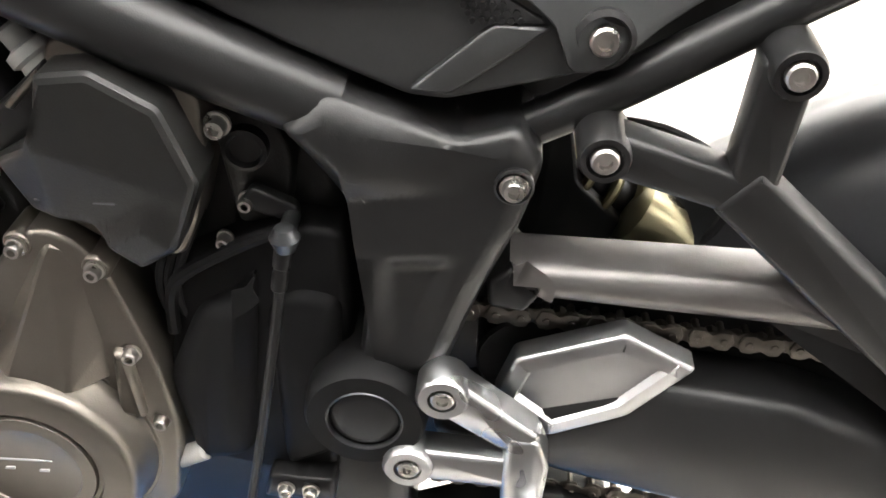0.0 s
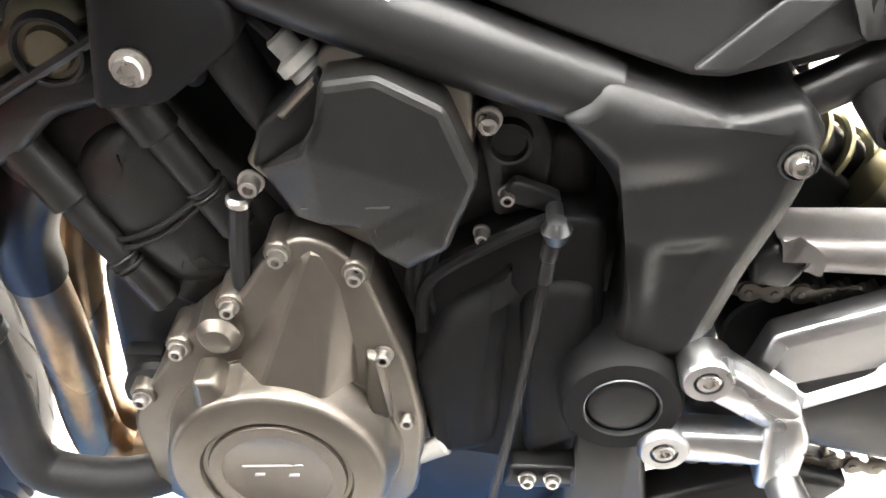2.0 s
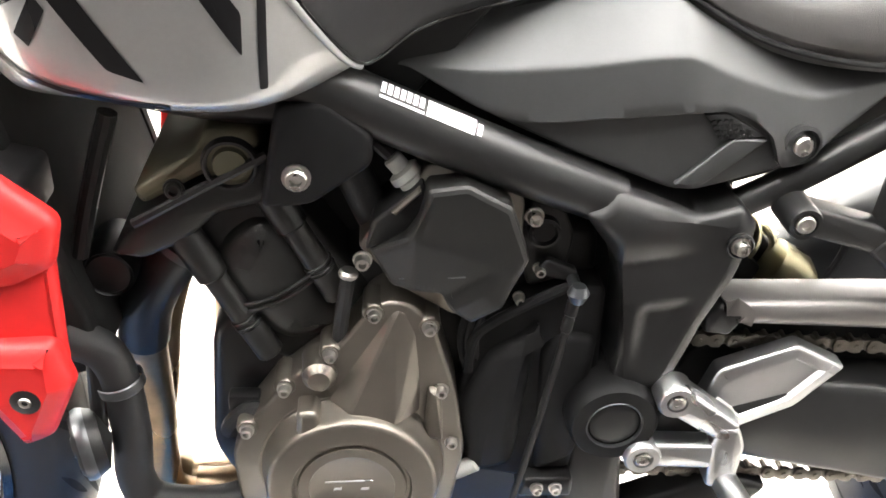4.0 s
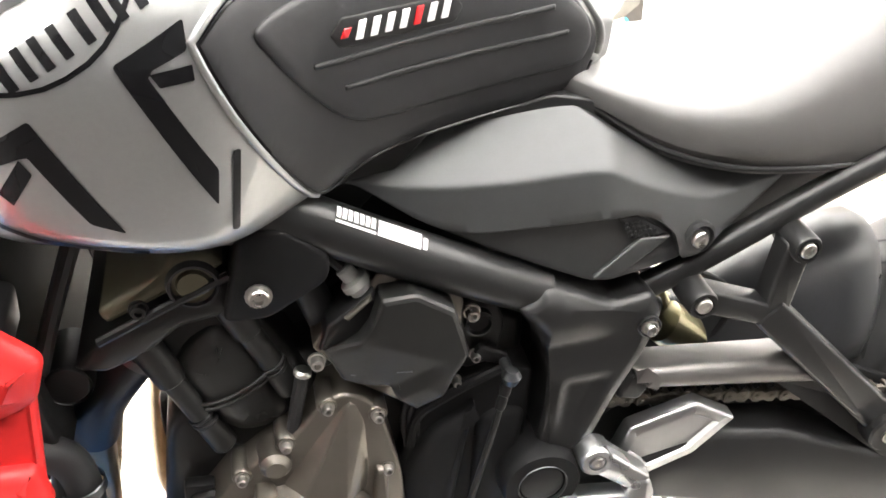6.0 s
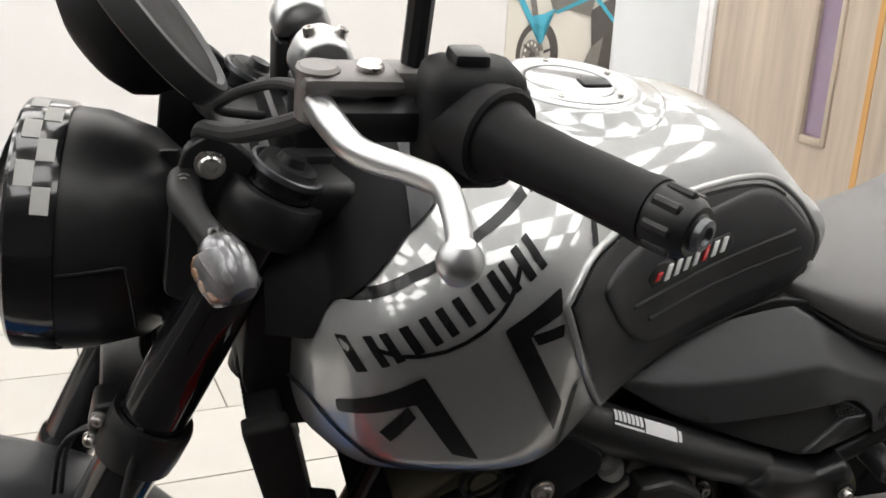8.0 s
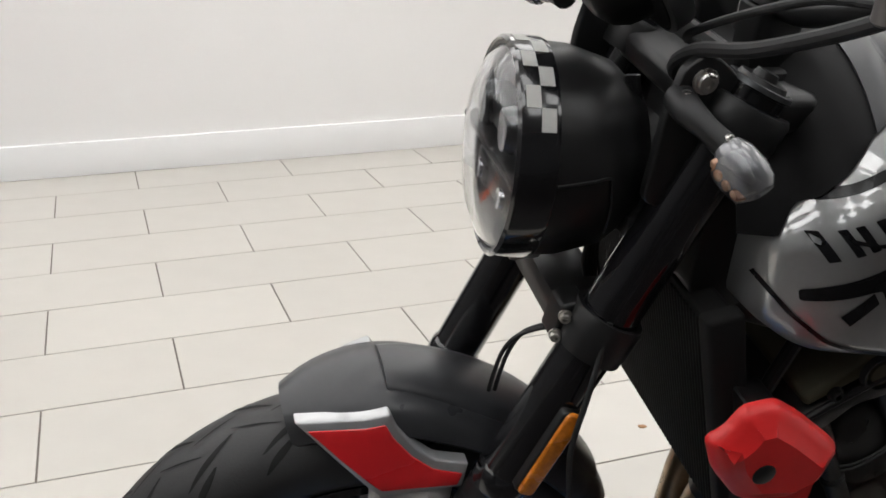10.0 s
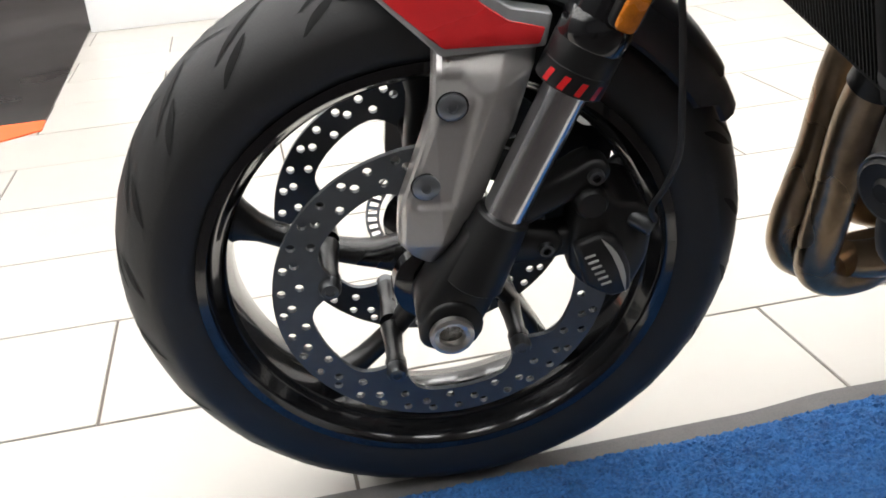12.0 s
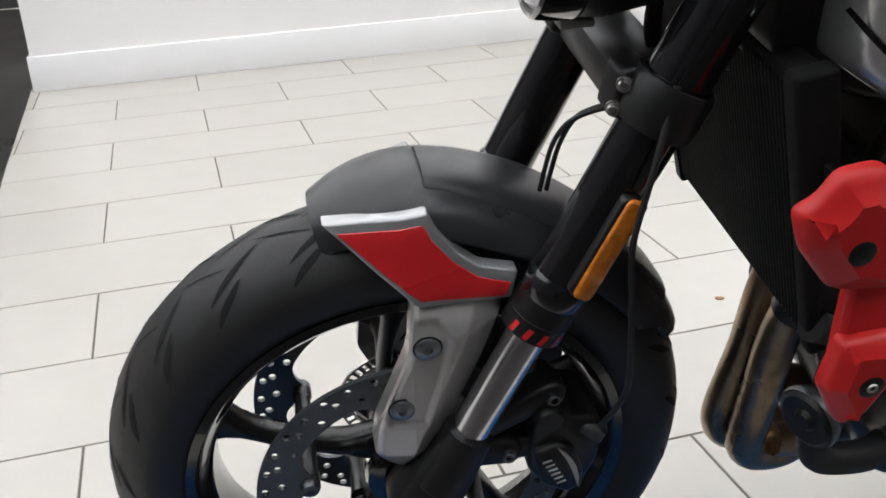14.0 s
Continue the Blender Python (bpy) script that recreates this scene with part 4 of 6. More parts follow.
# pillion peg bracket
def limb(a, b, w0, w1, y0, y1):
    a, b = Vector(a), Vector(b)
    n = Vector((-(b - a)[1], (b - a)[0])).normalized()
    return plate([a - n * w0, b - n * w1, b + n * w1, a + n * w0], y0, y1, 0.004, 0.004)


hang = part("pillion_bracket", merged(limb((0.904, 0.629), (0.985, 0.606), 0.0125, 0.012, -0.148, -0.125), limb((0.988, 0.684), (0.983, 0.606), 0.0135, 0.013, -0.148, -0.125), limb((0.975, 0.613), (1.15, 0.462), 0.0165, 0.018, -0.15, -0.122)), M_FRAME, bike, "black forked pillion footrest bracket")
part("bracket_end", rod((1.15, -0.16, 0.455), (1.15, -0.118, 0.455), 0.022), M_FRAME, hang)
part("footrest_bolt", bolt(1.15, -0.161, 0.455, 0.009), M_STEEL, hang)
for x, z in ((0.904, 0.629), (0.99, 0.682)):
    part("bracket_lug", lathe([(0.0, 0.0), (0.009, 0.0), (0.0098, 0.003), (0.0128, 0.003), (0.014, 0.0), (0.0145, -0.035)], (x, -0.152, z), (0, -1, 0), 26), M_FRAME, hang)
    part("bracket_bolt", bolt(x, -0.152, z, 0.0095, depth=0.005, washer=False), M_STEEL, hang)

# swingarm, chain, shock
swing = part("swingarm", plate([(0.86, 0.538), (1.0, 0.536), (1.36, 0.40), (1.40, 0.345), (1.36, 0.28), (1.30, 0.30), (1.07, 0.515), (1.0, 0.522), (0.88, 0.522)], -0.138, -0.1, 0.008, 0.007), M_SWING, bike, "dark satin swingarm")
part("upper_beam", merged(plate([(0.859, 0.548), (1.02, 0.548), (1.075, 0.525), (1.06, 0.515), (0.874, 0.524), (0.877, 0.534)], -0.142, -0.105, 0.004, 0.009, ((0.003, -0.1425),))), M_ALUDARK, swing, "grey box beam over the chain")
part("lower_beam", plate([(0.82, 0.42), (0.95, 0.462), (1.05, 0.452), (1.2, 0.40), (1.38, 0.33), (1.36, 0.28), (1.1, 0.33), (0.92, 0.372), (0.82, 0.40)], -0.14, -0.095, 0.01, 0.01), M_SWING, swing)
part("beam_block", plate([(0.848, 0.535), (0.862, 0.545), (0.88, 0.525), (0.872, 0.512), (0.85, 0.515)], -0.139, -0.09, 0.004, 0.004), M_BLACK, swing)
# added black plate stands in for the dark behind the chain
part("chain_dark_backing", plate([(0.85, 0.515), (0.875, 0.53), (1.06, 0.522), (1.36, 0.41), (1.36, 0.30), (1.1, 0.36), (0.95, 0.40), (0.85, 0.42)], -0.094, -0.088, 0.004, 0.002), M_MATTE, swing)
part("cross_member", rod((0.88, -0.11, 0.45), (0.88, 0.11, 0.45), 0.035), M_SWING, swing)


def chain_link(p, d, y):
    n = Vector((-d[1], d[0])) * 0.0065
    a, b = Vector(p) - Vector(d) * 0.0079, Vector(p) + Vector(d) * 0.0079
    waist = [a - n - Vector(d) * 0.004, a - n * 1.1 + Vector(d) * 0.002, Vector(p) - n * 0.65, b - n * 1.1 - Vector(d) * 0.002, b - n + Vector(d) * 0.004, b + Vector(d) * 0.0065, b + n + Vector(d) * 0.004, b + n * 1.1 - Vector(d) * 0.002, Vector(p) + n * 0.65, a + n * 1.1 + Vector(d) * 0.002, a + n - Vector(d) * 0.004, a - Vector(d) * 0.0065]
    side = plate(waist, y, y + 0.0018, 0.001, 0.0005)
    pins = [rod((q[0], y - 0.0012, q[1]), (q[0], y + 0.016, q[1]), 0.0026, n=8, soft=0.0005) for q in (a, b)]
    return merged(side, *pins)


chain = part("drive_chain", merged(*[rod((0.80 + 0.016 * k, -0.114, 0.497 - 0.0011 * k), (0.80 + 0.016 * k, -0.104, 0.497 - 0.0011 * k), 0.005, n=8) for k in range(35)]), M_CHAIN, bike, "oiled steel drive chain")
for run, (z0, slope) in enumerate(((0.497, -0.055), (0.345, -0.06))):
    for k in range(18):
        x = 0.80 + 0.0317 * k
        if x > 1.36:
            break
        d = Vector((1, slope)).normalized()
        part("chain_link", chain_link((x, z0 + slope * (x - 0.80)), d, -0.119), M_CHAIN, chain)
        part("chain_link", chain_link((x + 0.0158, z0 + slope * (x + 0.0158 - 0.80)), d, -0.1165), M_CHAIN, chain)
shock = part("rear_shock", merged(rod((0.865, 0.0, 0.56), (1.0, 0.0, 0.475), 0.018), rod((0.84, 0.0, 0.575), (0.885, 0.0, 0.548), 0.03)), M_BLACK, bike, "black rear shock absorber with pale gold coils")
for k in range(6):
    c = Vector((0.885, 0, 0.545)) + Vector((0.0165, 0, -0.0104)) * k
    part("spring_coil", lathe([(0.026 + 0.004 * math.cos(a), 0.004 * math.sin(a)) for a in np.linspace(0, 2 * math.pi, 10)], c, (0.75, 0.25, -0.6), 28), M_GOLD, shock)
part("shock_reservoir", lathe([(0.0, 0.045), (0.018, 0.043), (0.024, 0.03), (0.026, 0.0), (0.024, -0.025), (0.0, -0.03)], (0.965, -0.03, 0.505), (0.8, -0.1, -0.5), 24), M_GOLD, shock, "pale gold shock body")
part("link_plate", plate([(0.86, 0.60), (0.89, 0.62), (0.905, 0.54), (0.95, 0.50), (0.96, 0.47), (0.87, 0.48)], -0.03, 0.05, 0.008), M_BLACK, shock)
part("hose_loop", tube([(0.87, -0.05, 0.60), (0.95, -0.06, 0.60), (1.0, -0.05, 0.56), (0.985, -0.05, 0.505), (0.94, -0.05, 0.475)], 0.0035, 8, 6), M_RUBBER, shock)
def hugger_ring(x, z, w, d):
    outer = [Vector((x, w * math.sin(a), z - d * (1 - math.cos(a)))) for a in np.linspace(-1.75, 1.75, 15)]
    inner = [Vector((x, (w - 0.004) * math.sin(a), z - 0.004 - d * (1 - math.cos(a)))) for a in np.linspace(1.75, -1.75, 15)]
    return outer + inner


part("rear_mudguard", loft([hugger_ring(*r) for r in ((0.955, 0.522, 0.05, 0.06), (1.0, 0.555, 0.07, 0.085), (1.06, 0.59, 0.08, 0.1), (1.12, 0.617, 0.084, 0.11), (1.15, 0.626, 0.082, 0.112), (1.165, 0.62, 0.07, 0.1))]), M_FENDER, bike, "dark satin rear tyre hugger", sharp=50)

# rider footrest
foot = part("footrest_hanger", merged(limb((0.826, 0.468), (0.882, 0.428), 0.0145, 0.012, -0.168, -0.148), limb((0.806, 0.406), (0.884, 0.402), 0.0125, 0.013, -0.168, -0.148), plate([(0.868, 0.437), (0.888, 0.436), (0.896, 0.415), (0.894, 0.37), (0.868, 0.37), (0.866, 0.405)], -0.17, -0.146, 0.005, 0.004)), M_ALU, bike, "brushed aluminium rider footrest hanger")
for x, z in ((0.827, 0.467), (0.807, 0.405)):
    part("hanger_lug", lathe([(0.0085, 0.0), (0.009, 0.003), (0.0145, 0.003), (0.0165, 0.0), (0.0165, -0.02)], (x, -0.168, z), (0, -1, 0), 26), M_ALU, foot)
    part("hanger_bolt", bolt(x, -0.168, z, 0.0088, depth=0.004, washer=False), M_STEEL, foot)
heel = part("heel_guard", plate([(0.858, 0.443), (0.869, 0.478), (0.934, 0.504), (0.98, 0.481), (0.944, 0.438), (0.895, 0.414)], -0.142, -0.125, 0.004, 0.003, ((0.008, -0.1425), (0.011, -0.138))), M_ALU, foot, "faceted aluminium heel guard")
part("peg", rod((0.885, -0.165, 0.375), (0.90, -0.255, 0.372), 0.012), M_ALU, foot)
part("peg_pin", rod((0.885, -0.172, 0.375), (0.885, -0.165, 0.375), 0.008), M_STEEL, foot)
part("stand_plate", plate([(0.80, 0.30), (0.90, 0.345), (0.95, 0.33), (0.86, 0.22), (0.80, 0.22)], -0.13, -0.1, 0.01, 0.005), M_BLACK, foot)
rear_at = Vector((1.39, 0, 0.315))
front_wheel(rear_at, 0.088, 0.315, bike, "rear_wheel")
part("side_stand", tube([(0.80, -0.10, 0.27), (0.84, -0.17, 0.16), (0.88, -0.24, 0.03), (0.885, -0.248, -0.0)], 0.011, 12, 5), M_FRAME, bike, "black side stand")

# ---- engine ----
engine = part("crankcase", merged(plate([(0.44, 0.50), (0.53, 0.56), (0.66, 0.60), (0.76, 0.60), (0.77, 0.30), (0.72, 0.24), (0.50, 0.24), (0.43, 0.36)], -0.105, 0.12, 0.02, 0.01)), M_ENGINE, bike, "black engine crankcase")
part("cover_flange", plate([(0.455, 0.40), (0.47, 0.428), (0.485, 0.45), (0.50, 0.472), (0.522, 0.493), (0.55, 0.515), (0.566, 0.54), (0.585, 0.557), (0.607, 0.553), (0.624, 0.533), (0.634, 0.50), (0.646, 0.46), (0.655, 0.40), (0.645, 0.33), (0.58, 0.29), (0.51, 0.29), (0.46, 0.33)], -0.15, -0.10, 0.012, 0.004), M_BRONZE, engine, "bronze-grey engine cover flange")
part("alternator_cover", lathe([(0.0, -0.003), (0.0345, -0.003), (0.036, -0.0022), (0.0365, -0.001), (0.0455, -0.001), (0.0465, -0.0035), (0.0495, -0.0035), (0.051, 0.0), (0.068, 0.0), (0.0705, -0.0008), (0.0722, -0.003), (0.0738, -0.008), (0.0775, -0.026), (0.0785, -0.0275), (0.0805, -0.0275), (0.082, -0.029), (0.0845, -0.036), (0.0855, -0.055)], (0.558, -0.178, 0.382), (0, -1, 0), 72), M_BRONZE, engine, "bronze-grey stepped alternator cover")
wedge = bmesh.new()
for x, y, z in ((0.58, -0.142, 0.538), (0.594, -0.152, 0.548), (0.612, -0.146, 0.54), (0.515, -0.134, 0.445), (0.552, -0.17, 0.445), (0.594, -0.17, 0.445), (0.632, -0.132, 0.445), (0.63, -0.135, 0.49)):
    wedge.verts.new((x, y, z)), wedge.verts.new((x, -0.11, z))
bmesh.ops.convex_hull(wedge, input=wedge.verts[:])
bmesh.ops.dissolve_limit(wedge, angle_limit=0.02, verts=wedge.verts[:], edges=wedge.edges[:])
bmesh.ops.bevel(wedge, geom=wedge.edges[:], offset=0.0015, segments=1, affect="EDGES", profile=0.5)
part("cover_wedge", wedge, M_BRONZE, engine, "faceted wedge above the alternator cover", sharp=14)
part("cover_rib", plate([(0.512, 0.425), (0.514, 0.462), (0.529, 0.463), (0.533, 0.455), (0.531, 0.425)], -0.174, -0.13, 0.004, 0.005), M_BRONZE, engine)
part("cover_rib", plate([(0.618, 0.42), (0.621, 0.472), (0.632, 0.47), (0.635, 0.415)], -0.158, -0.13, 0.003, 0.005), M_BRONZE, engine)
part("cover_mark", plate([(0.535, 0.388), (0.576, 0.39), (0.576, 0.3915), (0.535, 0.3895)], -0.1758, -0.174, 0.0002, 0.0003), M_ALU, engine)
for x in (0.542, 0.565):
    part("cover_mark", plate([(x, 0.3795), (x + 0.007, 0.380), (x + 0.0075, 0.3825), (x + 0.001, 0.382)], -0.1758, -0.174, 0.0002, 0.0003), M_ALU, engine)
for x, y, z in ((0.576, -0.151, 0.545), (0.62, -0.151, 0.532), (0.632, -0.15, 0.468), (0.503, -0.152, 0.472), (0.47, -0.152, 0.428), (0.541, -0.151, 0.506), (0.643, -0.148, 0.41)):
    part("bolt_boss", lathe([(0.009, -0.03), (0.0092, -0.002), (0.0078, 0.0), (0.0, 0.0)], (x, y, z), (0, -1, 0), 18), M_BRONZE, engine)
    part("case_bolt", bolt(x, y - 0.001, z, 0.0062, depth=0.007), M_STEEL, engine)
part("small_dome", lathe([(0.0, 0.014), (0.009, 0.012), (0.014, 0.006), (0.016, -0.02)], (0.532, -0.15, 0.486), (0, -1, 0), 24), M_BRONZE, engine)
COVER = [(0.615, 0.661), (0.6435, 0.665), (0.677, 0.6466), (0.693, 0.603), (0.676, 0.558), (0.652, 0.540), (0.635, 0.553), (0.628, 0.5655), (0.589, 0.569), (0.572, 0.601), (0.600, 0.619), (0.609, 0.6335)]


def cover_y(x, z):
    """The cover's face folds back below a crease and towards its wing and its lower lobe."""
    below = 0.622 - 0.37 * (x - 0.604) - z
    wing = 0.606 - x
    across = (x - 0.6305) * 0.61 - (z - 0.5676) * 0.79
    along = (x - 0.6305) * 0.79 + (z - 0.5676) * 0.61
    lobe = smooth_step(across, 0.0, 0.014) * (1 - smooth_step(along, 0.024, 0.05))
    return 0.2 * max(0, below) + 0.35 * max(0, wing) - 0.0065 * lobe


part("cover_back", plate([(0.578, 0.624), (0.604, 0.645), (0.614, 0.67), (0.646, 0.674), (0.68, 0.652), (0.69, 0.64), (0.69, 0.60), (0.68, 0.56), (0.67, 0.538), (0.64, 0.535), (0.60, 0.56), (0.563, 0.60)], -0.14, -0.1, 0.005, 0.003), M_BRONZE, engine, "bronze-grey backing of the upper cover")
part("cover_recess", plate([(0.569, 0.60), (0.575, 0.6265), (0.589, 0.6385), (0.612, 0.66), (0.616, 0.64), (0.606, 0.615)], -0.147, -0.1, 0.003, 0.003), M_BLACK, engine)
# bronze strip drawn in for the lit facet along the recess
part("recess_highlight", plate([(0.588, 0.635), (0.6095, 0.6565), (0.6105, 0.651), (0.592, 0.632)], -0.1505, -0.14, 0.001, 0.0025), M_BRONZE, engine)
cov = part("sprocket_cover", dense_plate(COVER, -0.1665, -0.13, 0.003, 0.0045, 0.006, (), cover_y), M_ENGINE, engine, "faceted satin black upper engine cover", sharp=28)
part("cover_line", plate([(0.595, 0.5795), (0.645, 0.5862), (0.645, 0.5875), (0.595, 0.5808)], -0.1675, -0.166, 0.0002, 0.0002, (), cover_y), M_DARKSTEEL, cov)
for x, y, z, r in ((0.698, -0.137, 0.626, 0.0075), (0.708, -0.128, 0.573, 0.0055), (0.567, -0.146, 0.592, 0.0075), (0.693, -0.13, 0.547, 0.005)):
    part("cover_bolt", bolt(x, y, z, r, depth=0.009), M_STEEL, engine)
part("actuator_plate", plate([(0.69, 0.615), (0.705, 0.645), (0.722, 0.63), (0.735, 0.60), (0.73, 0.56), (0.70, 0.55)], -0.122, -0.09, 0.008, 0.003), M_ENGINE, engine)
part("actuator_boss", lathe([(0.0, 0.0), (0.009, 0.0), (0.0105, 0.004), (0.013, 0.003), (0.0135, -0.02)], (0.709, -0.127, 0.606), (0, -1, 0), 24), M_BLACK, engine)

# cylinders and head, leaning forward
cyl = part("cylinder_block", plate([(0.41, 0.60), (0.50, 0.648), (0.578, 0.535), (0.515, 0.465), (0.49, 0.475)], -0.116, 0.12, 0.012, 0.01), M_ENGINE, bike, "black engine cylinder block")
part("water_jacket", plate([(0.447, 0.57), (0.459, 0.60), (0.484, 0.617), (0.508, 0.609), (0.527, 0.58), (0.542, 0.54), (0.549, 0.512), (0.53, 0.499), (0.503, 0.495), (0.478, 0.515)], -0.128, -0.10, 0.014, 0.016, ((0.012, -0.1315),)), M_ENGINE, cyl)
for o in (0.0, 0.0065):
    part("jacket_rib", tube([(0.468, -0.127, 0.531 + o), (0.484, -0.1325, 0.5365 + o), (0.503, -0.1335, 0.5455 + o), (0.522, -0.132, 0.559 + o), (0.537, -0.127, 0.571 + o)], 0.0017, 8, 5), M_ENGINE, cyl)
for a, b in (((0.494, 0.645), (0.548, 0.545)), ((0.427, 0.607), (0.491, 0.487))):
    d = Vector((b[0] - a[0], 0, b[1] - a[1]))
    p = Vector((a[0], -0.124, a[1]))
    part("stud_tube", merged(rod(p, p + d * 0.36, 0.0135), rod(p + d * 0.34, p + d * 0.74, 0.0105), rod(p + d * 0.68, p + d * 0.7, 0.0125), rod(p + d * 0.725, p + d * 0.745, 0.0125), rod(p + d * 0.74, p + d, 0.0115)), M_ENGINE, cyl)
head = part("cylinder_head", plate([(0.375, 0.59), (0.405, 0.625), (0.496, 0.676), (0.505, 0.665), (0.495, 0.635), (0.46, 0.626), (0.432, 0.60), (0.40, 0.585)], -0.138, 0.13, 0.006, 0.006), M_ENGINE, bike, "black cylinder head")
part("head_seam", tube([(0.398, -0.141, 0.62), (0.45, -0.141, 0.65), (0.499, -0.141, 0.677)], 0.004, 8, 3), M_ENGINE, head)
part("cam_cover", plate([(0.405, 0.632), (0.497, 0.683), (0.487, 0.694), (0.454, 0.694), (0.445, 0.675), (0.418, 0.66), (0.398, 0.645)], -0.138, 0.12, 0.006, 0.006), M_OLIVE, head, "olive-grey cam cover")
part("cam_plug", lathe([(0.0, 0.004), (0.012, 0.003), (0.0135, -0.001), (0.0175, -0.001), (0.019, 0.003), (0.0205, -0.002)], (0.472, -0.14, 0.669), (0, -1, 0), 30), M_OLIVE, head)
part("plug_seal", lathe([(0.0165, 0.0005), (0.0175, 0.0042), (0.0195, 0.0042), (0.0215, -0.002)], (0.472, -0.14, 0.669), (0, -1, 0), 30), M_RUBBER, head)
part("cam_bolt", bolt(0.43, -0.139, 0.648, 0.008), M_ENGINE, head)
brk = part("engine_bracket", plate([(0.507, 0.72), (0.493, 0.64), (0.53, 0.643), (0.575, 0.676), (0.575, 0.70), (0.54, 0.725)], -0.156, -0.11, 0.008, 0.005), M_MATTE, bike, "black engine mounting bracket")
part("bracket_bolt", bolt(0.5205, -0.158, 0.6675, 0.0105, depth=0.006), M_STEEL, brk)
part("bracket_spacer", rod((0.5375, -0.13, 0.653), (0.5385, -0.118, 0.643), 0.008, 0.007), M_ALU, brk)
part("breather_hose", tube([(0.54, -0.10, 0.69), (0.556, -0.115, 0.66), (0.572, -0.11, 0.62), (0.58, -0.09, 0.59)], 0.0145, 14, 6), M_RUBBER, bike, "black rubber breather hose")
sens = part("coolant_sensor", lathe([(0.006, 0), (0.0075, 0.002), (0.0075, 0.012), (0.0125, 0.014), (0.013, 0.02), (0.010, 0.022), (0.0115, 0.03), (0.0115, 0.036), (0.009, 0.038), (0.0, 0.038)], (0.588, -0.128, 0.671), (0.62, -0.12, -0.72), 20), M_GREYPL, bike, "grey plastic sensor plug")
part("sensor_cable", tube([(0.588, -0.128, 0.671), (0.57, -0.12, 0.685), (0.555, -0.10, 0.69), (0.54, -0.08, 0.67)], 0.005, 8, 5), M_RUBBER, sens)
part("drain_hose", tube([(0.556, -0.14, 0.575), (0.551, -0.142, 0.54), (0.548, -0.14, 0.51)], 0.0062, 10, 5), M_RUBBER, bike, "short black hose")
part("hose_clip", rod((0.5555, -0.14, 0.572), (0.5565, -0.14, 0.579), 0.0078), M_STEEL, bike, "bright hose clip")
# added black box gives the dark seen between the engine parts
part("back_fill", box(0.50, 0.86, -0.06, 0.10, 0.30, 0.72, 0.01), M_BLACK, bike, "plain black filler for the dark behind the engine")

# sprocket guard, gear rod, cables
guard = part("sprocket_guard", plate([(0.655, 0.482), (0.658, 0.522), (0.727, 0.56), (0.765, 0.556), (0.768, 0.46), (0.752, 0.34), (0.655, 0.36), (0.645, 0.438)], -0.132, -0.09, 0.01, 0.006), M_MATTE, bike, "black plastic sprocket guard")
part("guard_ridge", tube([(0.655, -0.134, 0.475), (0.658, -0.136, 0.508), (0.672, -0.138, 0.527), (0.71, -0.138, 0.551), (0.735, -0.136, 0.562)], 0.0045, 8, 5), M_MATTE, guard)
part("guard_bulge", plate([(0.648, 0.44), (0.672, 0.497), (0.70, 0.515), (0.712, 0.53), (0.705, 0.45), (0.70, 0.375), (0.66, 0.365)], -0.148, -0.125, 0.012, 0.012), M_MATTE, guard)
part("guard_cheek", plate([(0.715, 0.50), (0.735, 0.515), (0.762, 0.51), (0.757, 0.38), (0.72, 0.36)], -0.14, -0.125, 0.01, 0.008), M_MATTE, guard)
gear = part("gear_rod", tube([(0.7345, -0.152, 0.567), (0.725, -0.155, 0.50), (0.712, -0.157, 0.42), (0.698, -0.158, 0.34)], 0.0032, 10, 3), M_BLACK, bike, "thin gear change rod with a ball joint")
part("ball_joint", merged(lathe([(0.0, 0.009), (0.0055, 0.0075), (0.009, 0.001), (0.0055, -0.0075), (0.0, -0.009)], (0.735, -0.156, 0.567), (0, 0, 1), 18), rod((0.7345, -0.153, 0.567), (0.7345, -0.13, 0.567), 0.005)), M_DARKSTEEL, gear)
part("rod_sleeve", lathe([(0.004, 0), (0.0048, 0.001), (0.0048, 0.012), (0.0042, 0.013), (0.0042, 0.016), (0.0052, 0.017), (0.0052, 0.028), (0.004, 0.03)], (0.729, -0.1545, 0.53), (0.14, 0.03, 0.98), 14), M_BLACK, gear)
part("gear_arm", plate([(0.703, 0.572), (0.712, 0.585), (0.738, 0.574), (0.738, 0.562), (0.72, 0.566)], -0.134, -0.126, 0.004, 0.002), M_BLACK, gear)
for k in range(3):
    part("cable", tube([(0.665 + 0.006 * k, -0.12, 0.56), (0.648 + 0.006 * k, -0.128 - 0.002 * k, 0.51), (0.655 + 0.006 * k, -0.124, 0.46), (0.65 + 0.008 * k, -0.118, 0.40)], 0.0032, 8, 6), M_RUBBER, bike, "black cable")
part("stand_switch", rod((0.642, -0.14, 0.362), (0.668, -0.142, 0.378), 0.0075), M_GREYPL, bike, "pale plastic switch connector")
for x in (0.722, 0.739):
    part("clevis_bolt", bolt(x, -0.15, 0.353, 0.006), M_STEEL, bike, "bright clevis bolt")
part("gear_clevis", plate([(0.705, 0.34), (0.71, 0.362), (0.755, 0.362), (0.755, 0.34)], -0.148, -0.12, 0.004, 0.003), M_BLACK, bike, "black linkage clevis")


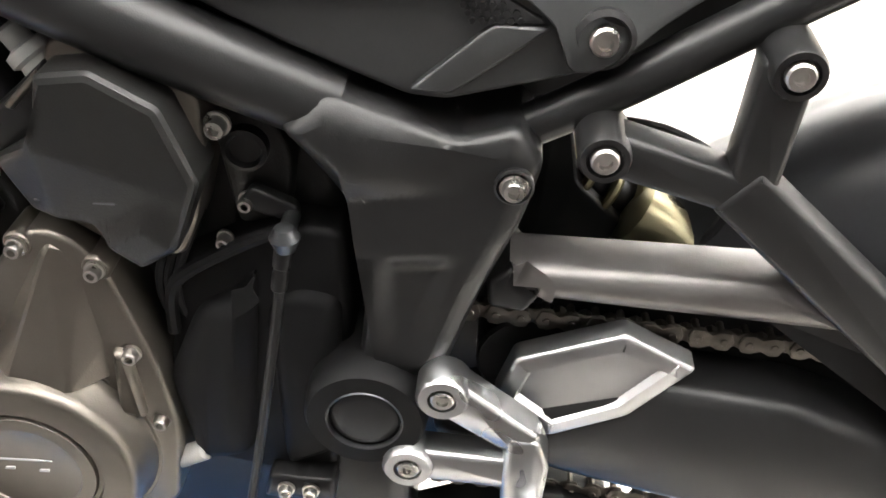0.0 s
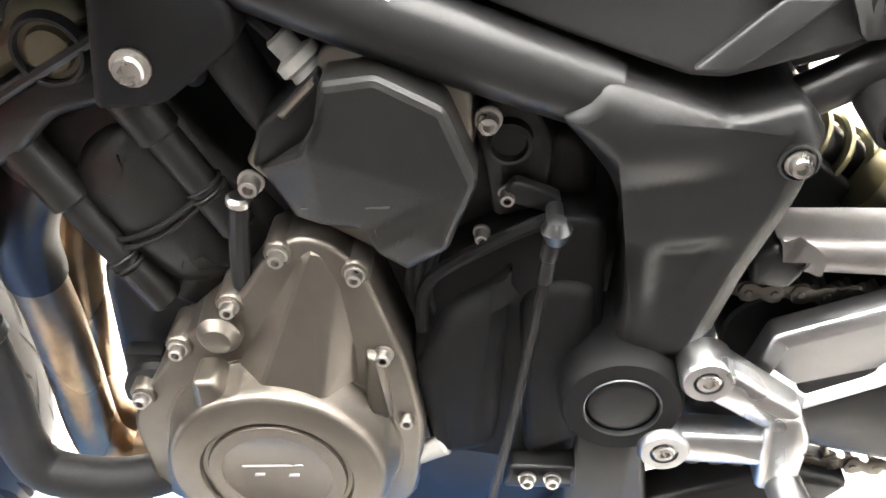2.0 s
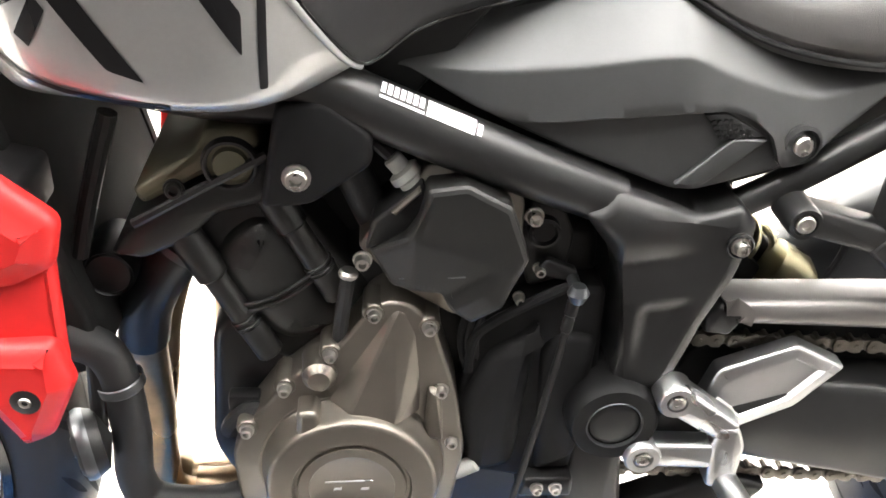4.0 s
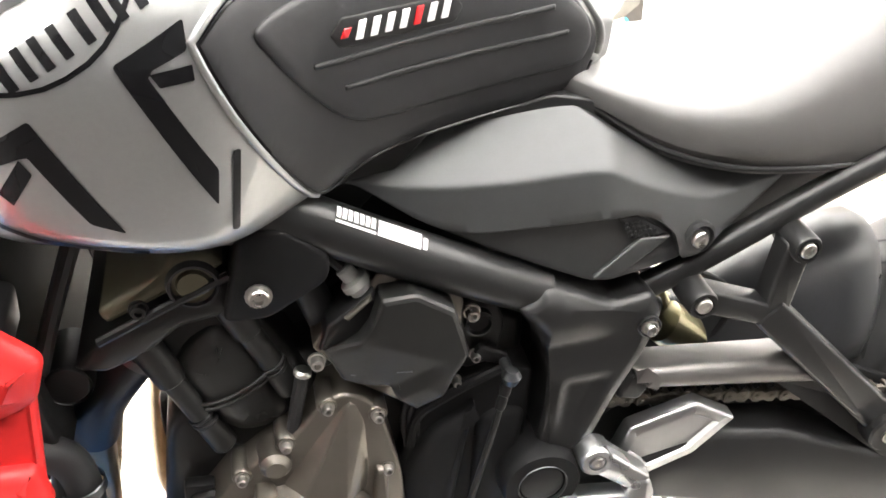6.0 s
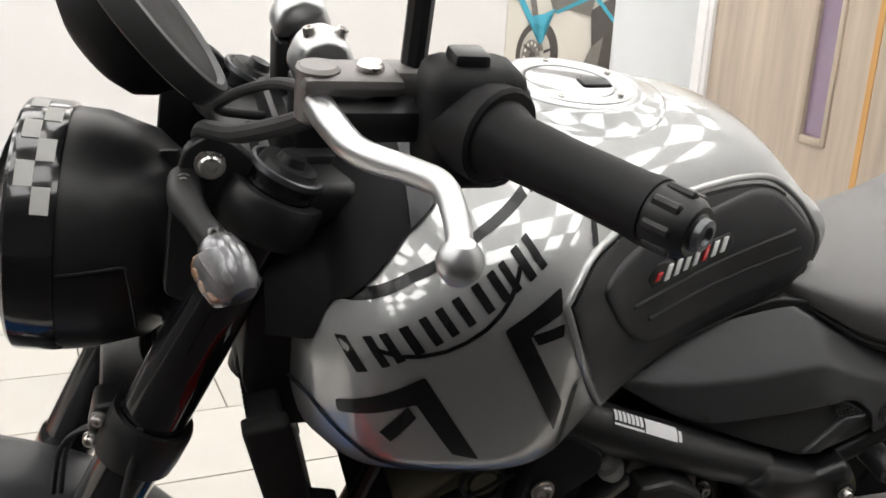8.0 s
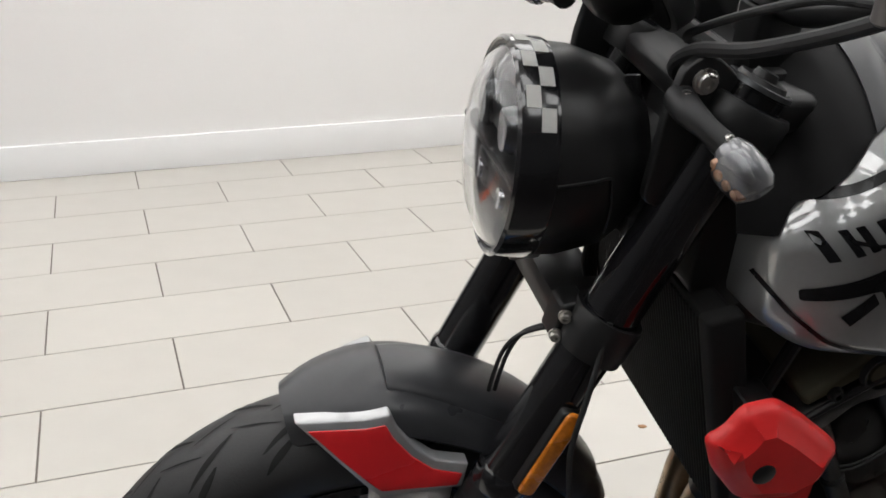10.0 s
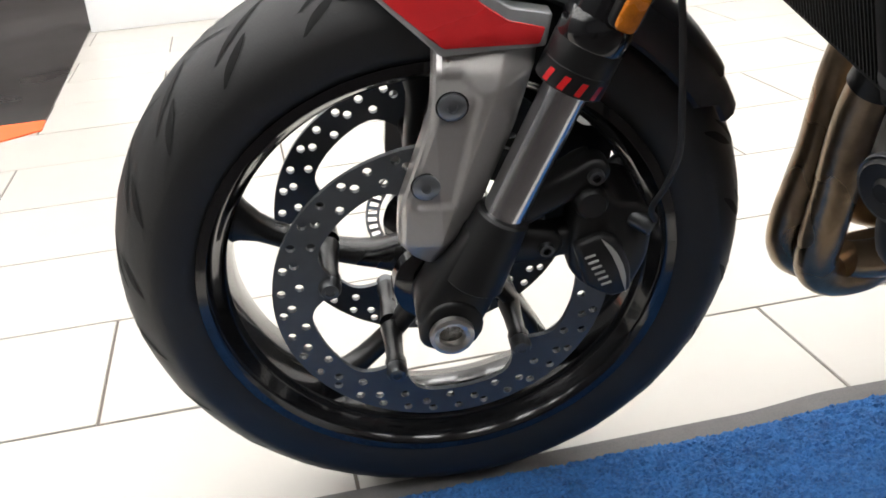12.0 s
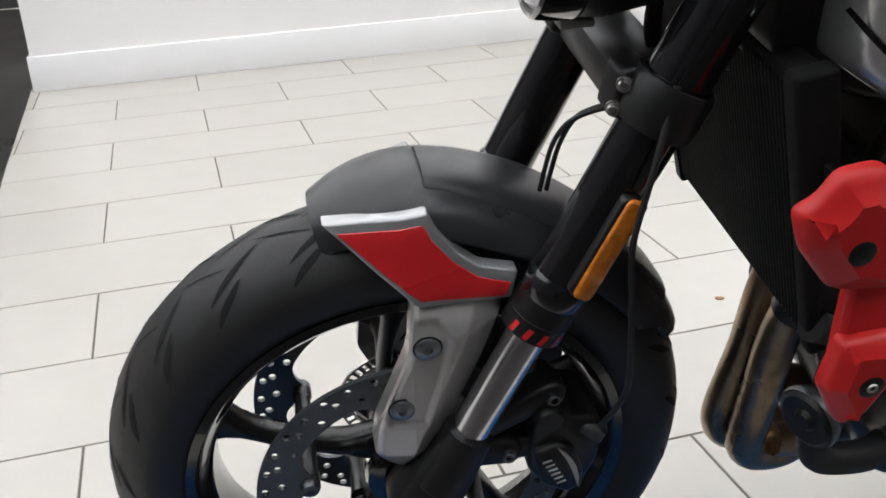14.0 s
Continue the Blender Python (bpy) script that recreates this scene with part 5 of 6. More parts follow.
# ---- front end ----
# triple clamps and steering
up_clamp = part("upper_clamp", merged(plate([(0.262, 0.905), (0.262, 0.93), (0.30, 0.938), (0.352, 0.938), (0.356, 0.91), (0.30, 0.898)], -0.112, 0.112, 0.008, 0.008), rod((0.36, 0, 0.86), (0.325, 0, 0.955), 0.028)), M_BLACK, bike, "black upper fork clamp")
for s in (-1, 1):
    part("clamp_ring", lathe([(0.0275, -0.004), (0.0365, -0.003), (0.038, 0.004), (0.038, 0.026), (0.0355, 0.03), (0.0275, 0.03)], fork_at(0.905, s * 0.098), FORK, 32), M_BLACK, up_clamp)
    part("fork_cap", lathe([(0.0, 0.012), (0.009, 0.012), (0.011, 0.006), (0.02, 0.006), (0.0225, 0.0), (0.0265, -0.004)], fork_at(0.945, s * 0.098), FORK, 28), M_BLACK, up_clamp)
    part("cap_ring", lathe([(0.0235, 0.0), (0.025, 0.0025), (0.0275, 0.002), (0.028, -0.002)], fork_at(0.945, s * 0.098), FORK, 32), M_DARKSTEEL, up_clamp)
low = part("lower_clamp", merged(box(0.165, 0.222, -0.10, 0.10, 0.70, 0.738, 0.01), *[lathe([(0.0275, -0.012), (0.0325, -0.011), (0.0335, 0.0), (0.0335, 0.024), (0.032, 0.029), (0.0275, 0.029)], fork_at(0.712, s * 0.098), FORK, 32) for s in (-1, 1)]), M_BLACK, bike, "black lower fork clamp")
for s in (-1, 1):
    part("pinch_lug", merged(plate([(0.155, 0.71), (0.163, 0.748), (0.186, 0.75), (0.184, 0.70)], s * 0.082 - 0.014, s * 0.082 + 0.014, 0.006, 0.004)), M_BLACK, low)
for z, x in ((0.737, 0.166), (0.718, 0.159)):
    part("pinch_bolt", bolt(x, -0.096, z, 0.0062, (-0.35, -0.93, 0)), M_STEEL, low)
part("steering_stem", rod((0.30, 0, 0.70), (0.36, 0, 0.96), 0.03), M_BLACK, low)
part("head_gusset", plate([(0.30, 0.96), (0.40, 0.90), (0.42, 0.78), (0.34, 0.70), (0.27, 0.74)], -0.06, 0.06, 0.012), M_BLACK, bike, "black steering head gusset")

# headlight
lampc, lampd = Vector((0.117, 0.0, 0.857)), Vector((0.985, -0.1, -0.07)).normalized()
light = part("headlight", lathe([(0.0, 0.137), (0.03, 0.135), (0.06, 0.122), (0.082, 0.095), (0.0925, 0.058), (0.0935, 0.034), (0.0955, 0.032), (0.0955, 0.003), (0.0935, 0.0), (0.089, 0.002), (0.087, 0.01)], lampc, lampd, 64), M_BLACK, bike, "round satin black headlight with a chequered band")
part("bezel", lathe([(0.089, 0.003), (0.0935, -0.0008), (0.0962, 0.002), (0.0968, 0.006), (0.0968, 0.03), (0.0958, 0.034), (0.0935, 0.0345)], lampc, lampd, 72), M_GLOSSBLACK, light, "gloss black lamp bezel")
part("lens", lathe([(0.0, -0.021), (0.03, -0.0195), (0.06, -0.0145), (0.08, -0.006), (0.0885, 0.004), (0.0875, 0.006), (0.078, -0.003), (0.06, -0.0115), (0.03, -0.0165), (0.0, -0.018)], lampc, lampd, 48), M_LENS, light, "clear domed headlight lens")
part("reflector", lathe([(0.0, 0.045), (0.03, 0.042), (0.05, 0.03), (0.07, 0.02), (0.087, 0.006)], lampc, lampd, 48), M_PLASTIC, light)
part("light_bar", box(0.112, 0.128, -0.078, 0.078, 0.852, 0.861, 0.003), M_BLACK, light)
for z0, z1 in ((0.872, 0.90), (0.806, 0.838)):
    part("lamp_pod", box(0.118, 0.14, -0.05, 0.05, z0, z1, 0.006), M_BLACK, light)
for yy in (-0.03, 0.03):
    part("inner_lamp", lathe([(0.0, 0.0), (0.018, -0.002), (0.021, 0.006)], (0.117, yy, 0.886), lampd, 20), M_GLOSSBLACK, light)
    part("inner_lamp", lathe([(0.0, 0.0), (0.009, -0.002), (0.011, 0.006)], (0.117, yy, 0.822), lampd, 20), M_CHROME, light)
q = Vector((0, 0, 1)).rotation_difference(lampd).to_matrix()
for row in range(2):
    for col in range(6):
        if (row + col) % 2:
            continue
        a0 = math.radians(163 + 11.5 * col)
        bm = bmesh.new()
        g = [[bm.verts.new(lampc + q @ Vector((0.0973 * math.cos(a), 0.0973 * math.sin(a), 0.0055 + 0.0122 * (row + i)))) for a in np.linspace(a0, a0 + math.radians(11.5), 5)] for i in range(2)]
        for k in range(4):
            bm.faces.new((g[0][k], g[0][k + 1], g[1][k + 1], g[1][k]))
        part("chequer", bm, M_GREYPL, light)
part("lamp_seam", tube([lampc + q @ Vector((r * math.cos(a), r * math.sin(a), h)) for a, r, h in ((4.5, 0.094, 0.036), (4.47, 0.0937, 0.05), (4.44, 0.092, 0.066), (4.42, 0.088, 0.08), (4.5, 0.087, 0.083), (4.75, 0.086, 0.087), (5.1, 0.085, 0.09))], 0.0013, 6, 3), M_BLACK, light)
part("lamp_bracket", merged(*[plate([(0.222, 0.925), (0.232, 0.965), (0.25, 0.975), (0.268, 0.965), (0.30, 0.93), (0.27, 0.89), (0.24, 0.84), (0.215, 0.85)], s * 0.1 - 0.005, s * 0.1 + 0.005, 0.008, 0.002) for s in (-1, 1)], box(0.215, 0.25, -0.085, 0.085, 0.80, 0.825, 0.006)), M_BLACK, bike, "black headlight bracket")
part("bracket_bolt", bolt(0.248, -0.108, 0.954, 0.0105), M_STEEL, bike, "bright bracket bolt")
part("lamp_clip", box(0.135, 0.165, -0.025, 0.01, 0.752, 0.76, 0.003), M_GREYPL, bike, "small pale clip under the headlight")

# instrument and bars
DASH, DASH_UP = (0.2206, -0.008, 1.035), (0.783, 0, 0.622)
dash = part("instrument", lathe([(0.0, -0.06), (0.03, -0.059), (0.043, -0.053), (0.051, -0.042), (0.056, -0.024), (0.07, -0.0205), (0.074, -0.005), (0.0, -0.004)], DASH, DASH_UP, 48), M_MATTE, bike, "round black instrument with a grey rim")
part("rim", lathe([(0.0725, -0.0205), (0.077, -0.0185), (0.0778, -0.004), (0.0765, 0.0), (0.072, 0.001), (0.068, -0.003)], DASH, DASH_UP, 64), M_PANEL, dash, "satin grey instrument rim")
part("glass", lathe([(0.0, -0.0015), (0.058, -0.002), (0.0685, -0.0032)], DASH, DASH_UP, 40), M_MATTE, dash)
bar_line = [(0.335, 0.06, 1.012), (0.335, -0.06, 1.012), (0.338, -0.12, 1.025), (0.352, -0.19, 1.052), (0.368, -0.25, 1.065), (0.384, -0.29, 1.066), (0.426, -0.37, 1.067)]
part("handlebar", tube(bar_line, 0.0115, 14, 6), M_BLACK, bike, "black tapered handlebar")
part("handlebar", tube([(x, -y, z) for x, y, z in bar_line], 0.0115, 14, 6), M_BLACK, bike, "black tapered handlebar")
for s in (-1, 1):
    clamp = part("bar_clamp", plate([(0.314, 0.955), (0.313, 1.012), (0.357, 1.012), (0.356, 0.955)], s * 0.05 - 0.016, s * 0.05 + 0.016, 0.004, 0.004), M_BLACK, bike, "black handlebar riser with a cast clamp cap")
    part("clamp_cap", plate([(0.312, 1.013), (0.312, 1.024), (0.32, 1.041), (0.335, 1.047), (0.35, 1.042), (0.358, 1.024), (0.358, 1.013)], s * 0.05 - 0.019, s * 0.05 + 0.019, 0.006, 0.005), M_ALU, clamp, "bright cast aluminium cap")
    for x, tilt in ((0.325, -0.3), (0.347, 0.3)):
        part("clamp_bolt", bolt(x, s * 0.05, 1.044, 0.006, (tilt, 0, 1), 0.005, False), M_STEEL, clamp)
ga, gb = Vector((0.381, -0.285, 1.066)), Vector((0.4285, -0.375, 1.067))
gd = (gb - ga).normalized()
gl = (gb - ga).length
for s in (-1, 1):
    mir = Vector((1, 1 if s < 0 else -1, 1))
    a, d = ga * mir, gd * mir
    gp = part("grip", lathe([(0.0115, -0.004), (0.0205, -0.003), (0.0215, 0.003), (0.0195, 0.009), (0.0168, 0.016), (0.0158, gl * 0.5), (0.016, gl - 0.012), (0.0168, gl - 0.004), (0.0168, gl), (0.012, gl + 0.001)], a, d, 32), M_MATTE, bike, "black rubber handlebar grip")
    be = part("bar_weight", lathe([(0.0, 0.024), (0.0075, 0.024), (0.009, 0.022), (0.012, 0.022), (0.0145, 0.018), (0.0155, 0.0), (0.0, 0.0)], a + d * gl, d, 28), M_BLACK, bike, "black ribbed bar-end weight")
    part("weight_bolt", lathe([(0.0, 0.025), (0.0035, 0.025), (0.0045, 0.027), (0.0075, 0.0265), (0.0082, 0.022)], a + d * gl, d, 18), M_DARKSTEEL, be)
    for k in range(8):
        t = 2 * math.pi * k / 8
        u = d.orthogonal().normalized()
        v = d.cross(u)
        n = u * math.cos(t) + v * math.sin(t)
        part("weight_rib", rod(a + d * (gl + 0.002) + n * 0.0145, a + d * (gl + 0.017) + n * 0.0145, 0.0028, n=8, soft=0.001), M_BLACK, be)
    lev = part("lever", tube([Vector(p) * mir for p in ((0.296, -0.235, 1.066), (0.2985, -0.27, 1.067), (0.306, -0.303, 1.066), (0.325, -0.332, 1.069), (0.3335, -0.352, 1.071), (0.332, -0.378, 1.068), (0.327, -0.40, 1.066))], 0.0062, 12, 6, (0.0085, 0.0085, 0.0075, 0.0068, 0.0062, 0.006, 0.006)), M_ALU, bike, "polished aluminium hand lever with a ball end")
    part("lever_ball", lathe([(0.0, 0.01), (0.0054, 0.0087), (0.0088, 0.0046), (0.01, 0.0), (0.0088, -0.0046), (0.0054, -0.0087), (0.0, -0.01)], Vector((0.3245, -0.408, 1.066)) * mir, (0, 0, 1), 24), M_ALU, lev)
    perch = part("lever_perch", merged(box(0.287, 0.342, s * 0.232 - 0.018, s * 0.232 + 0.018, 1.072, 1.083, 0.005), box(0.33, 0.372, s * 0.222 - 0.013, s * 0.222 + 0.013, 1.045, 1.083, 0.008), rod(Vector((0.297, -0.235, 1.055)) * mir, Vector((0.297, -0.235, 1.086)) * mir, 0.012)), M_ALUDARK if s < 0 else M_BLACK, bike, "grey cast lever perch")
    part("perch_screw", rod(Vector((0.325, -0.235, 1.082)) * mir, Vector((0.325, -0.235, 1.088)) * mir, 0.0075), M_STEEL, perch)
    part("lever_knuckle", box(0.30, 0.352, s * 0.245 - 0.016, s * 0.245 + 0.014, 1.05, 1.07, 0.006), M_BLACK, perch)
    sw = part("switch_housing", merged(box(0.347, 0.402, s * 0.258 - 0.024, s * 0.258 + 0.022, 1.03, 1.098, 0.013, 3), rod(Vector((0.37, -0.258, 1.066)) * mir, Vector((0.3845, -0.288, 1.066)) * mir, 0.027)), M_MATTE, bike, "black handlebar switch housing")
    part("switch_button", box(0.395, 0.406, s * 0.258 - 0.01, s * 0.258 + 0.008, 1.07, 1.085, 0.003), M_DARKSTEEL, sw)
    part("switch_rocker", box(0.36, 0.38, s * 0.258 - 0.012, s * 0.258 + 0.008, 1.094, 1.104, 0.003), M_BLACK, sw)
    part("mirror_stem", tube([Vector(p) * mir for p in ((0.352, -0.222, 1.075), (0.353, -0.223, 1.13), (0.345, -0.25, 1.22), (0.325, -0.30, 1.29))], 0.0075, 10, 5), M_BLACK, bike, "black mirror stem")
part("brake_hose", tube([(0.30, -0.215, 1.045), (0.282, -0.17, 1.035), (0.262, -0.10, 1.0), (0.262, -0.04, 0.965), (0.33, 0.03, 0.93)], 0.0036, 10, 6), M_RUBBER, bike, "black cable loop before the bars")
part("clutch_cable", tube([(0.30, -0.225, 1.04), (0.288, -0.19, 1.018), (0.262, -0.14, 0.99), (0.245, -0.09, 0.972), (0.252, -0.05, 0.94), (0.31, -0.03, 0.90)], 0.0062, 10, 6), M_RUBBER, bike, "black clutch cable")
part("wiring_loom", merged(*[tube([(0.22 + 0.003 * k, -0.03, 0.93), (0.228 + 0.003 * k, -0.035, 0.87), (0.20 + 0.003 * k, -0.045, 0.78), (0.205 + 0.003 * k, -0.04, 0.74)], 0.0025, 8, 5) for k in range(4)]), M_RUBBER, bike, "black wiring behind the headlight")
for k, (dx, dz) in enumerate(((0, 0), (0.006, 0.004))):
    part("brake_line", tube([(0.172 + dx, -0.06, 0.70 + dz), (0.155 + dx, -0.052, 0.692 + dz), (0.140 + dx, -0.048, 0.682 + dz), (0.130 + dx, -0.045, 0.664), (0.125 + dx, -0.042, 0.638), (0.122 + dx, -0.04, 0.615)], 0.0022, 8, 6), M_RUBBER, bike, "thin black brake line")
part("caliper_hose", tube([(0.196, -0.122, 0.745), (0.179, -0.138, 0.68), (0.170, -0.14, 0.62), (0.175, -0.14, 0.565), (0.180, -0.14, 0.51), (0.184, -0.135, 0.465), (0.179, -0.128, 0.43), (0.172, -0.118, 0.402), (0.178, -0.112, 0.385)], 0.0027, 10, 8), M_RUBBER, bike, "black brake hose to the caliper")

# the bars and all they carry sit a little lower and further forward on their risers
for ob in bike.children:
    if ob.name.split(".")[0] in {"handlebar", "grip", "bar_weight", "lever", "lever_perch", "switch_housing", "mirror_stem", "bar_clamp"}:
        ob.location += Vector((-0.003, 0.004, -0.0175))

# turn signals
def turn_signal(s):
    t = part("turn_signal", tube([(0.233, s * 0.10, 0.938), (0.231, s * 0.122, 0.936), (0.238, s * 0.142, 0.93), (0.246, s * 0.155, 0.923)], 0.011, 14, 4, (0.013, 0.012, 0.0095, 0.0105)), M_PLASTIC, bike, "stalked turn signal with a clear lens")
    c, d = Vector((0.246, s * 0.154, 0.924)), (Vector((0.34, -0.8, -0.46)) if s < 0 else Vector((-0.4, 0.8, 0.1))).normalized()
    part("signal_body", lathe([(0.0, -0.001), (0.008, 0.0), (0.013, 0.006), (0.016, 0.016), (0.0165, 0.03), (0.0145, 0.041), (0.009, 0.047), (0.0, 0.048)], c, d, 24), M_SMOKE, t, "smoked silver signal housing")
    part("signal_lens", lathe([(0.016, 0.014), (0.0175, 0.018), (0.0175, 0.032), (0.015, 0.043), (0.0, 0.05)], c + Vector((-0.005, 0, -0.002)), d, 20), M_LENS, t)
    for k in range(4):
        part("amber_bulb", lathe([(0.0, 0.005), (0.004, 0.003), (0.005, -0.002)], c + d * (0.013 + 0.009 * k) + Vector((-0.0135, 0, -0.005)), (-0.8, 0, -0.3), 10), M_AMBERDIM, t)
    part("signal_bolt", bolt(0.231, s * 0.113, 0.944, 0.006, (-0.2, s, 0.1)), M_STEEL, t)
    part("signal_screw", bolt(0.245, s * 0.157, 0.929, 0.0045, (0.3, s, 0.5)), M_STEEL, t)
    if s > 0:
        t.location = (-0.025, 0, 0.02)


for s in (-1, 1):
    turn_signal(s)


# mudguard
def guard_ring(deg, w, r, drop):
    a = math.radians(deg)
    d = Vector((math.cos(a), 0, math.sin(a)))
    out = []
    for y, k in ((-1, 1.0), (-0.92, 0.55), (-0.7, 0.22), (-0.35, 0.05), (0, 0), (0.35, 0.05), (0.7, 0.22), (0.92, 0.55), (1, 1.0)):
        out.append(AX + d * (r - drop * k) + Vector((0, y * w, 0)))
    for y, k in reversed(((-1, 1.0), (-0.92, 0.55), (-0.7, 0.22), (-0.35, 0.05), (0, 0), (0.35, 0.05), (0.7, 0.22), (0.92, 0.55), (1, 1.0))):
        out.append(AX + d * (r - 0.004 - drop * k) + Vector((0, y * (w - 0.003), 0)))
    return out


G_R = table("28,0.310 45,0.313 60,0.317 75,0.325 84,0.331 92,0.330 99,0.323 104,0.314")
G_W = table("28,0.05 40,0.062 60,0.068 80,0.068 90,0.062 98,0.052 104,0.04")
fender = part("front_mudguard", loft([guard_ring(d, G_W(d), G_R(d), 0.035 if d > 34 else 0.02) for d in np.linspace(28, 104, 36)]), M_FENDER, bike, "satin black front mudguard with silver and red side plates", sharp=45)


part("top_shell", loft([guard_ring(d, 0.05 - 0.014 * ((d - 60) / 26) ** 2, G_R(d) + 0.0045, 0.012) for d in np.linspace(34, 86, 22)]), M_FENDER, fender, sharp=45)


def side_plate_y(x, z):
    return -0.058 + 0.018 * min(max(-x / 0.068, 0), 1) - 0.031 * min(max((0.625 - z) / 0.1, 0), 1) ** 1.1 - 0.12 * max(0, x - 0.03) * min(max((z - 0.53) / 0.05, 0), 1)


SUNK = [Vector(p) for p in ((0.002, 0.527), (0.024, 0.528), (0.037, 0.508), (0.013, 0.41), (-0.02, 0.409), (-0.029, 0.42))]


def sunk(x, z):
    """Depth of the strip pressed into the fork shield."""
    p = Vector((x, z))
    d = min(((b - a).normalized().yx * Vector((-1, 1))).dot(a - p) for a, b in zip(SUNK, SUNK[1:] + SUNK[:1]))
    return 0.0042 * smooth_step(d, -0.001, 0.0065)


def facet(x, z):
    """How far the shield folds back along its rear side and below its lower crease."""
    rear = x - (0.05 + 0.36 * (z - 0.52))
    low = 0.374 + 0.1 * x - z
    crown = z - (0.507 + 0.25 * (x - 0.02))
    return 0.6 * max(0, rear) + 0.5 * max(0, low) + 0.5 * max(0, crown)


for s in (-1, 1):
    def lay(x, z, s=s):
        return -s * side_plate_y(x, z) if s > 0 else side_plate_y(x, z)
    up_poly = [(-0.067, 0.609), (0.021, 0.619), (0.028, 0.604), (0.044, 0.585), (0.062, 0.572), (0.094, 0.566), (0.088, 0.541), (0.008, 0.54), (-0.028, 0.572)]
    if s > 0:
        up_poly[0] = (-0.045, 0.59)
    plate_up = part("silver_plate", dense_plate(up_poly, s * 0.004, s * -0.01, 0.003, 0.002, 0.02, (), lay), M_SILVER, fender, "silver side plate")
    red_poly = [(-0.055, 0.602), (0.016, 0.61), (0.023, 0.596), (0.04, 0.577), (0.06, 0.563), (0.088, 0.556), (0.083, 0.544), (0.01, 0.546), (-0.024, 0.574)]
    if s > 0:
        red_poly[0] = (-0.034, 0.587)
    part("red_plate", dense_plate(red_poly, s * 0.0052, s * -0.002, 0.002, 0.0008, 0.02, (), lay), M_RED, plate_up, "red inlay")
    lo_poly = [(0.004, 0.546), (0.089, 0.55), (0.066, 0.47), (0.036, 0.40), (0.036, 0.388), (0.018, 0.345), (0.0, 0.332), (-0.026, 0.352), (-0.038, 0.373), (-0.034, 0.408), (-0.004, 0.49)]
    gd2 = part("fork_shield", dense_plate(lo_poly, s * 0.0115, s * -0.012, 0.006, 0.006, 0.0032, (), lambda x, z, lay=lay, s=s: lay(x, z) - s * (sunk(x, z) + facet(x, z))), M_GUARD, fender, "warm silver fork shield with a sunken strip", sharp=60)
    for x, z in ((0.013, 0.503), (-0.011, 0.431)):
        yy = lay(x, z) + s * 0.0075
        # black ring paints the shade of the recess round the bolt head
        part("bolt_recess_shade", lathe([(0.0, 0.0), (0.0125, 0.0), (0.0132, 0.0008), (0.0122, 0.0014)], (x, yy, z), (0, s, 0), 24), M_BLACK, gd2)
        part("shield_bolt", lathe([(0.0115, 0.0), (0.0115, 0.0028), (0.0105, 0.0036), (0.0042, 0.0042), (0.0036, 0.0015), (0.0, 0.0012)], (x, yy, z), (0, s, 0), 24), M_BOLTGREY, gd2)

# amber reflectors
for s in (-1, 1):
    a, b = fork_at(0.567, s * 0.128, 0.005), fork_at(0.655, s * 0.128, 0.005)
    n = Vector((0.909, 0, -0.4165)) * 0.0085
    hold = part("reflector_mount", plate([(a + p).xz for p in (-n * 1.35, n * 1.35)] + [(b + p).xz for p in (n * 1.35, -n * 1.35)], s * 0.132, s * 0.118, 0.006, 0.002), M_BLACK, bike, "black reflector holder")
    part("amber_reflector", plate([(a + p).xz for p in (-n, n)] + [(b + p).xz for p in (n, -n)], s * 0.136, s * 0.13, 0.006, 0.002), M_AMBER, hold, "amber side reflector")

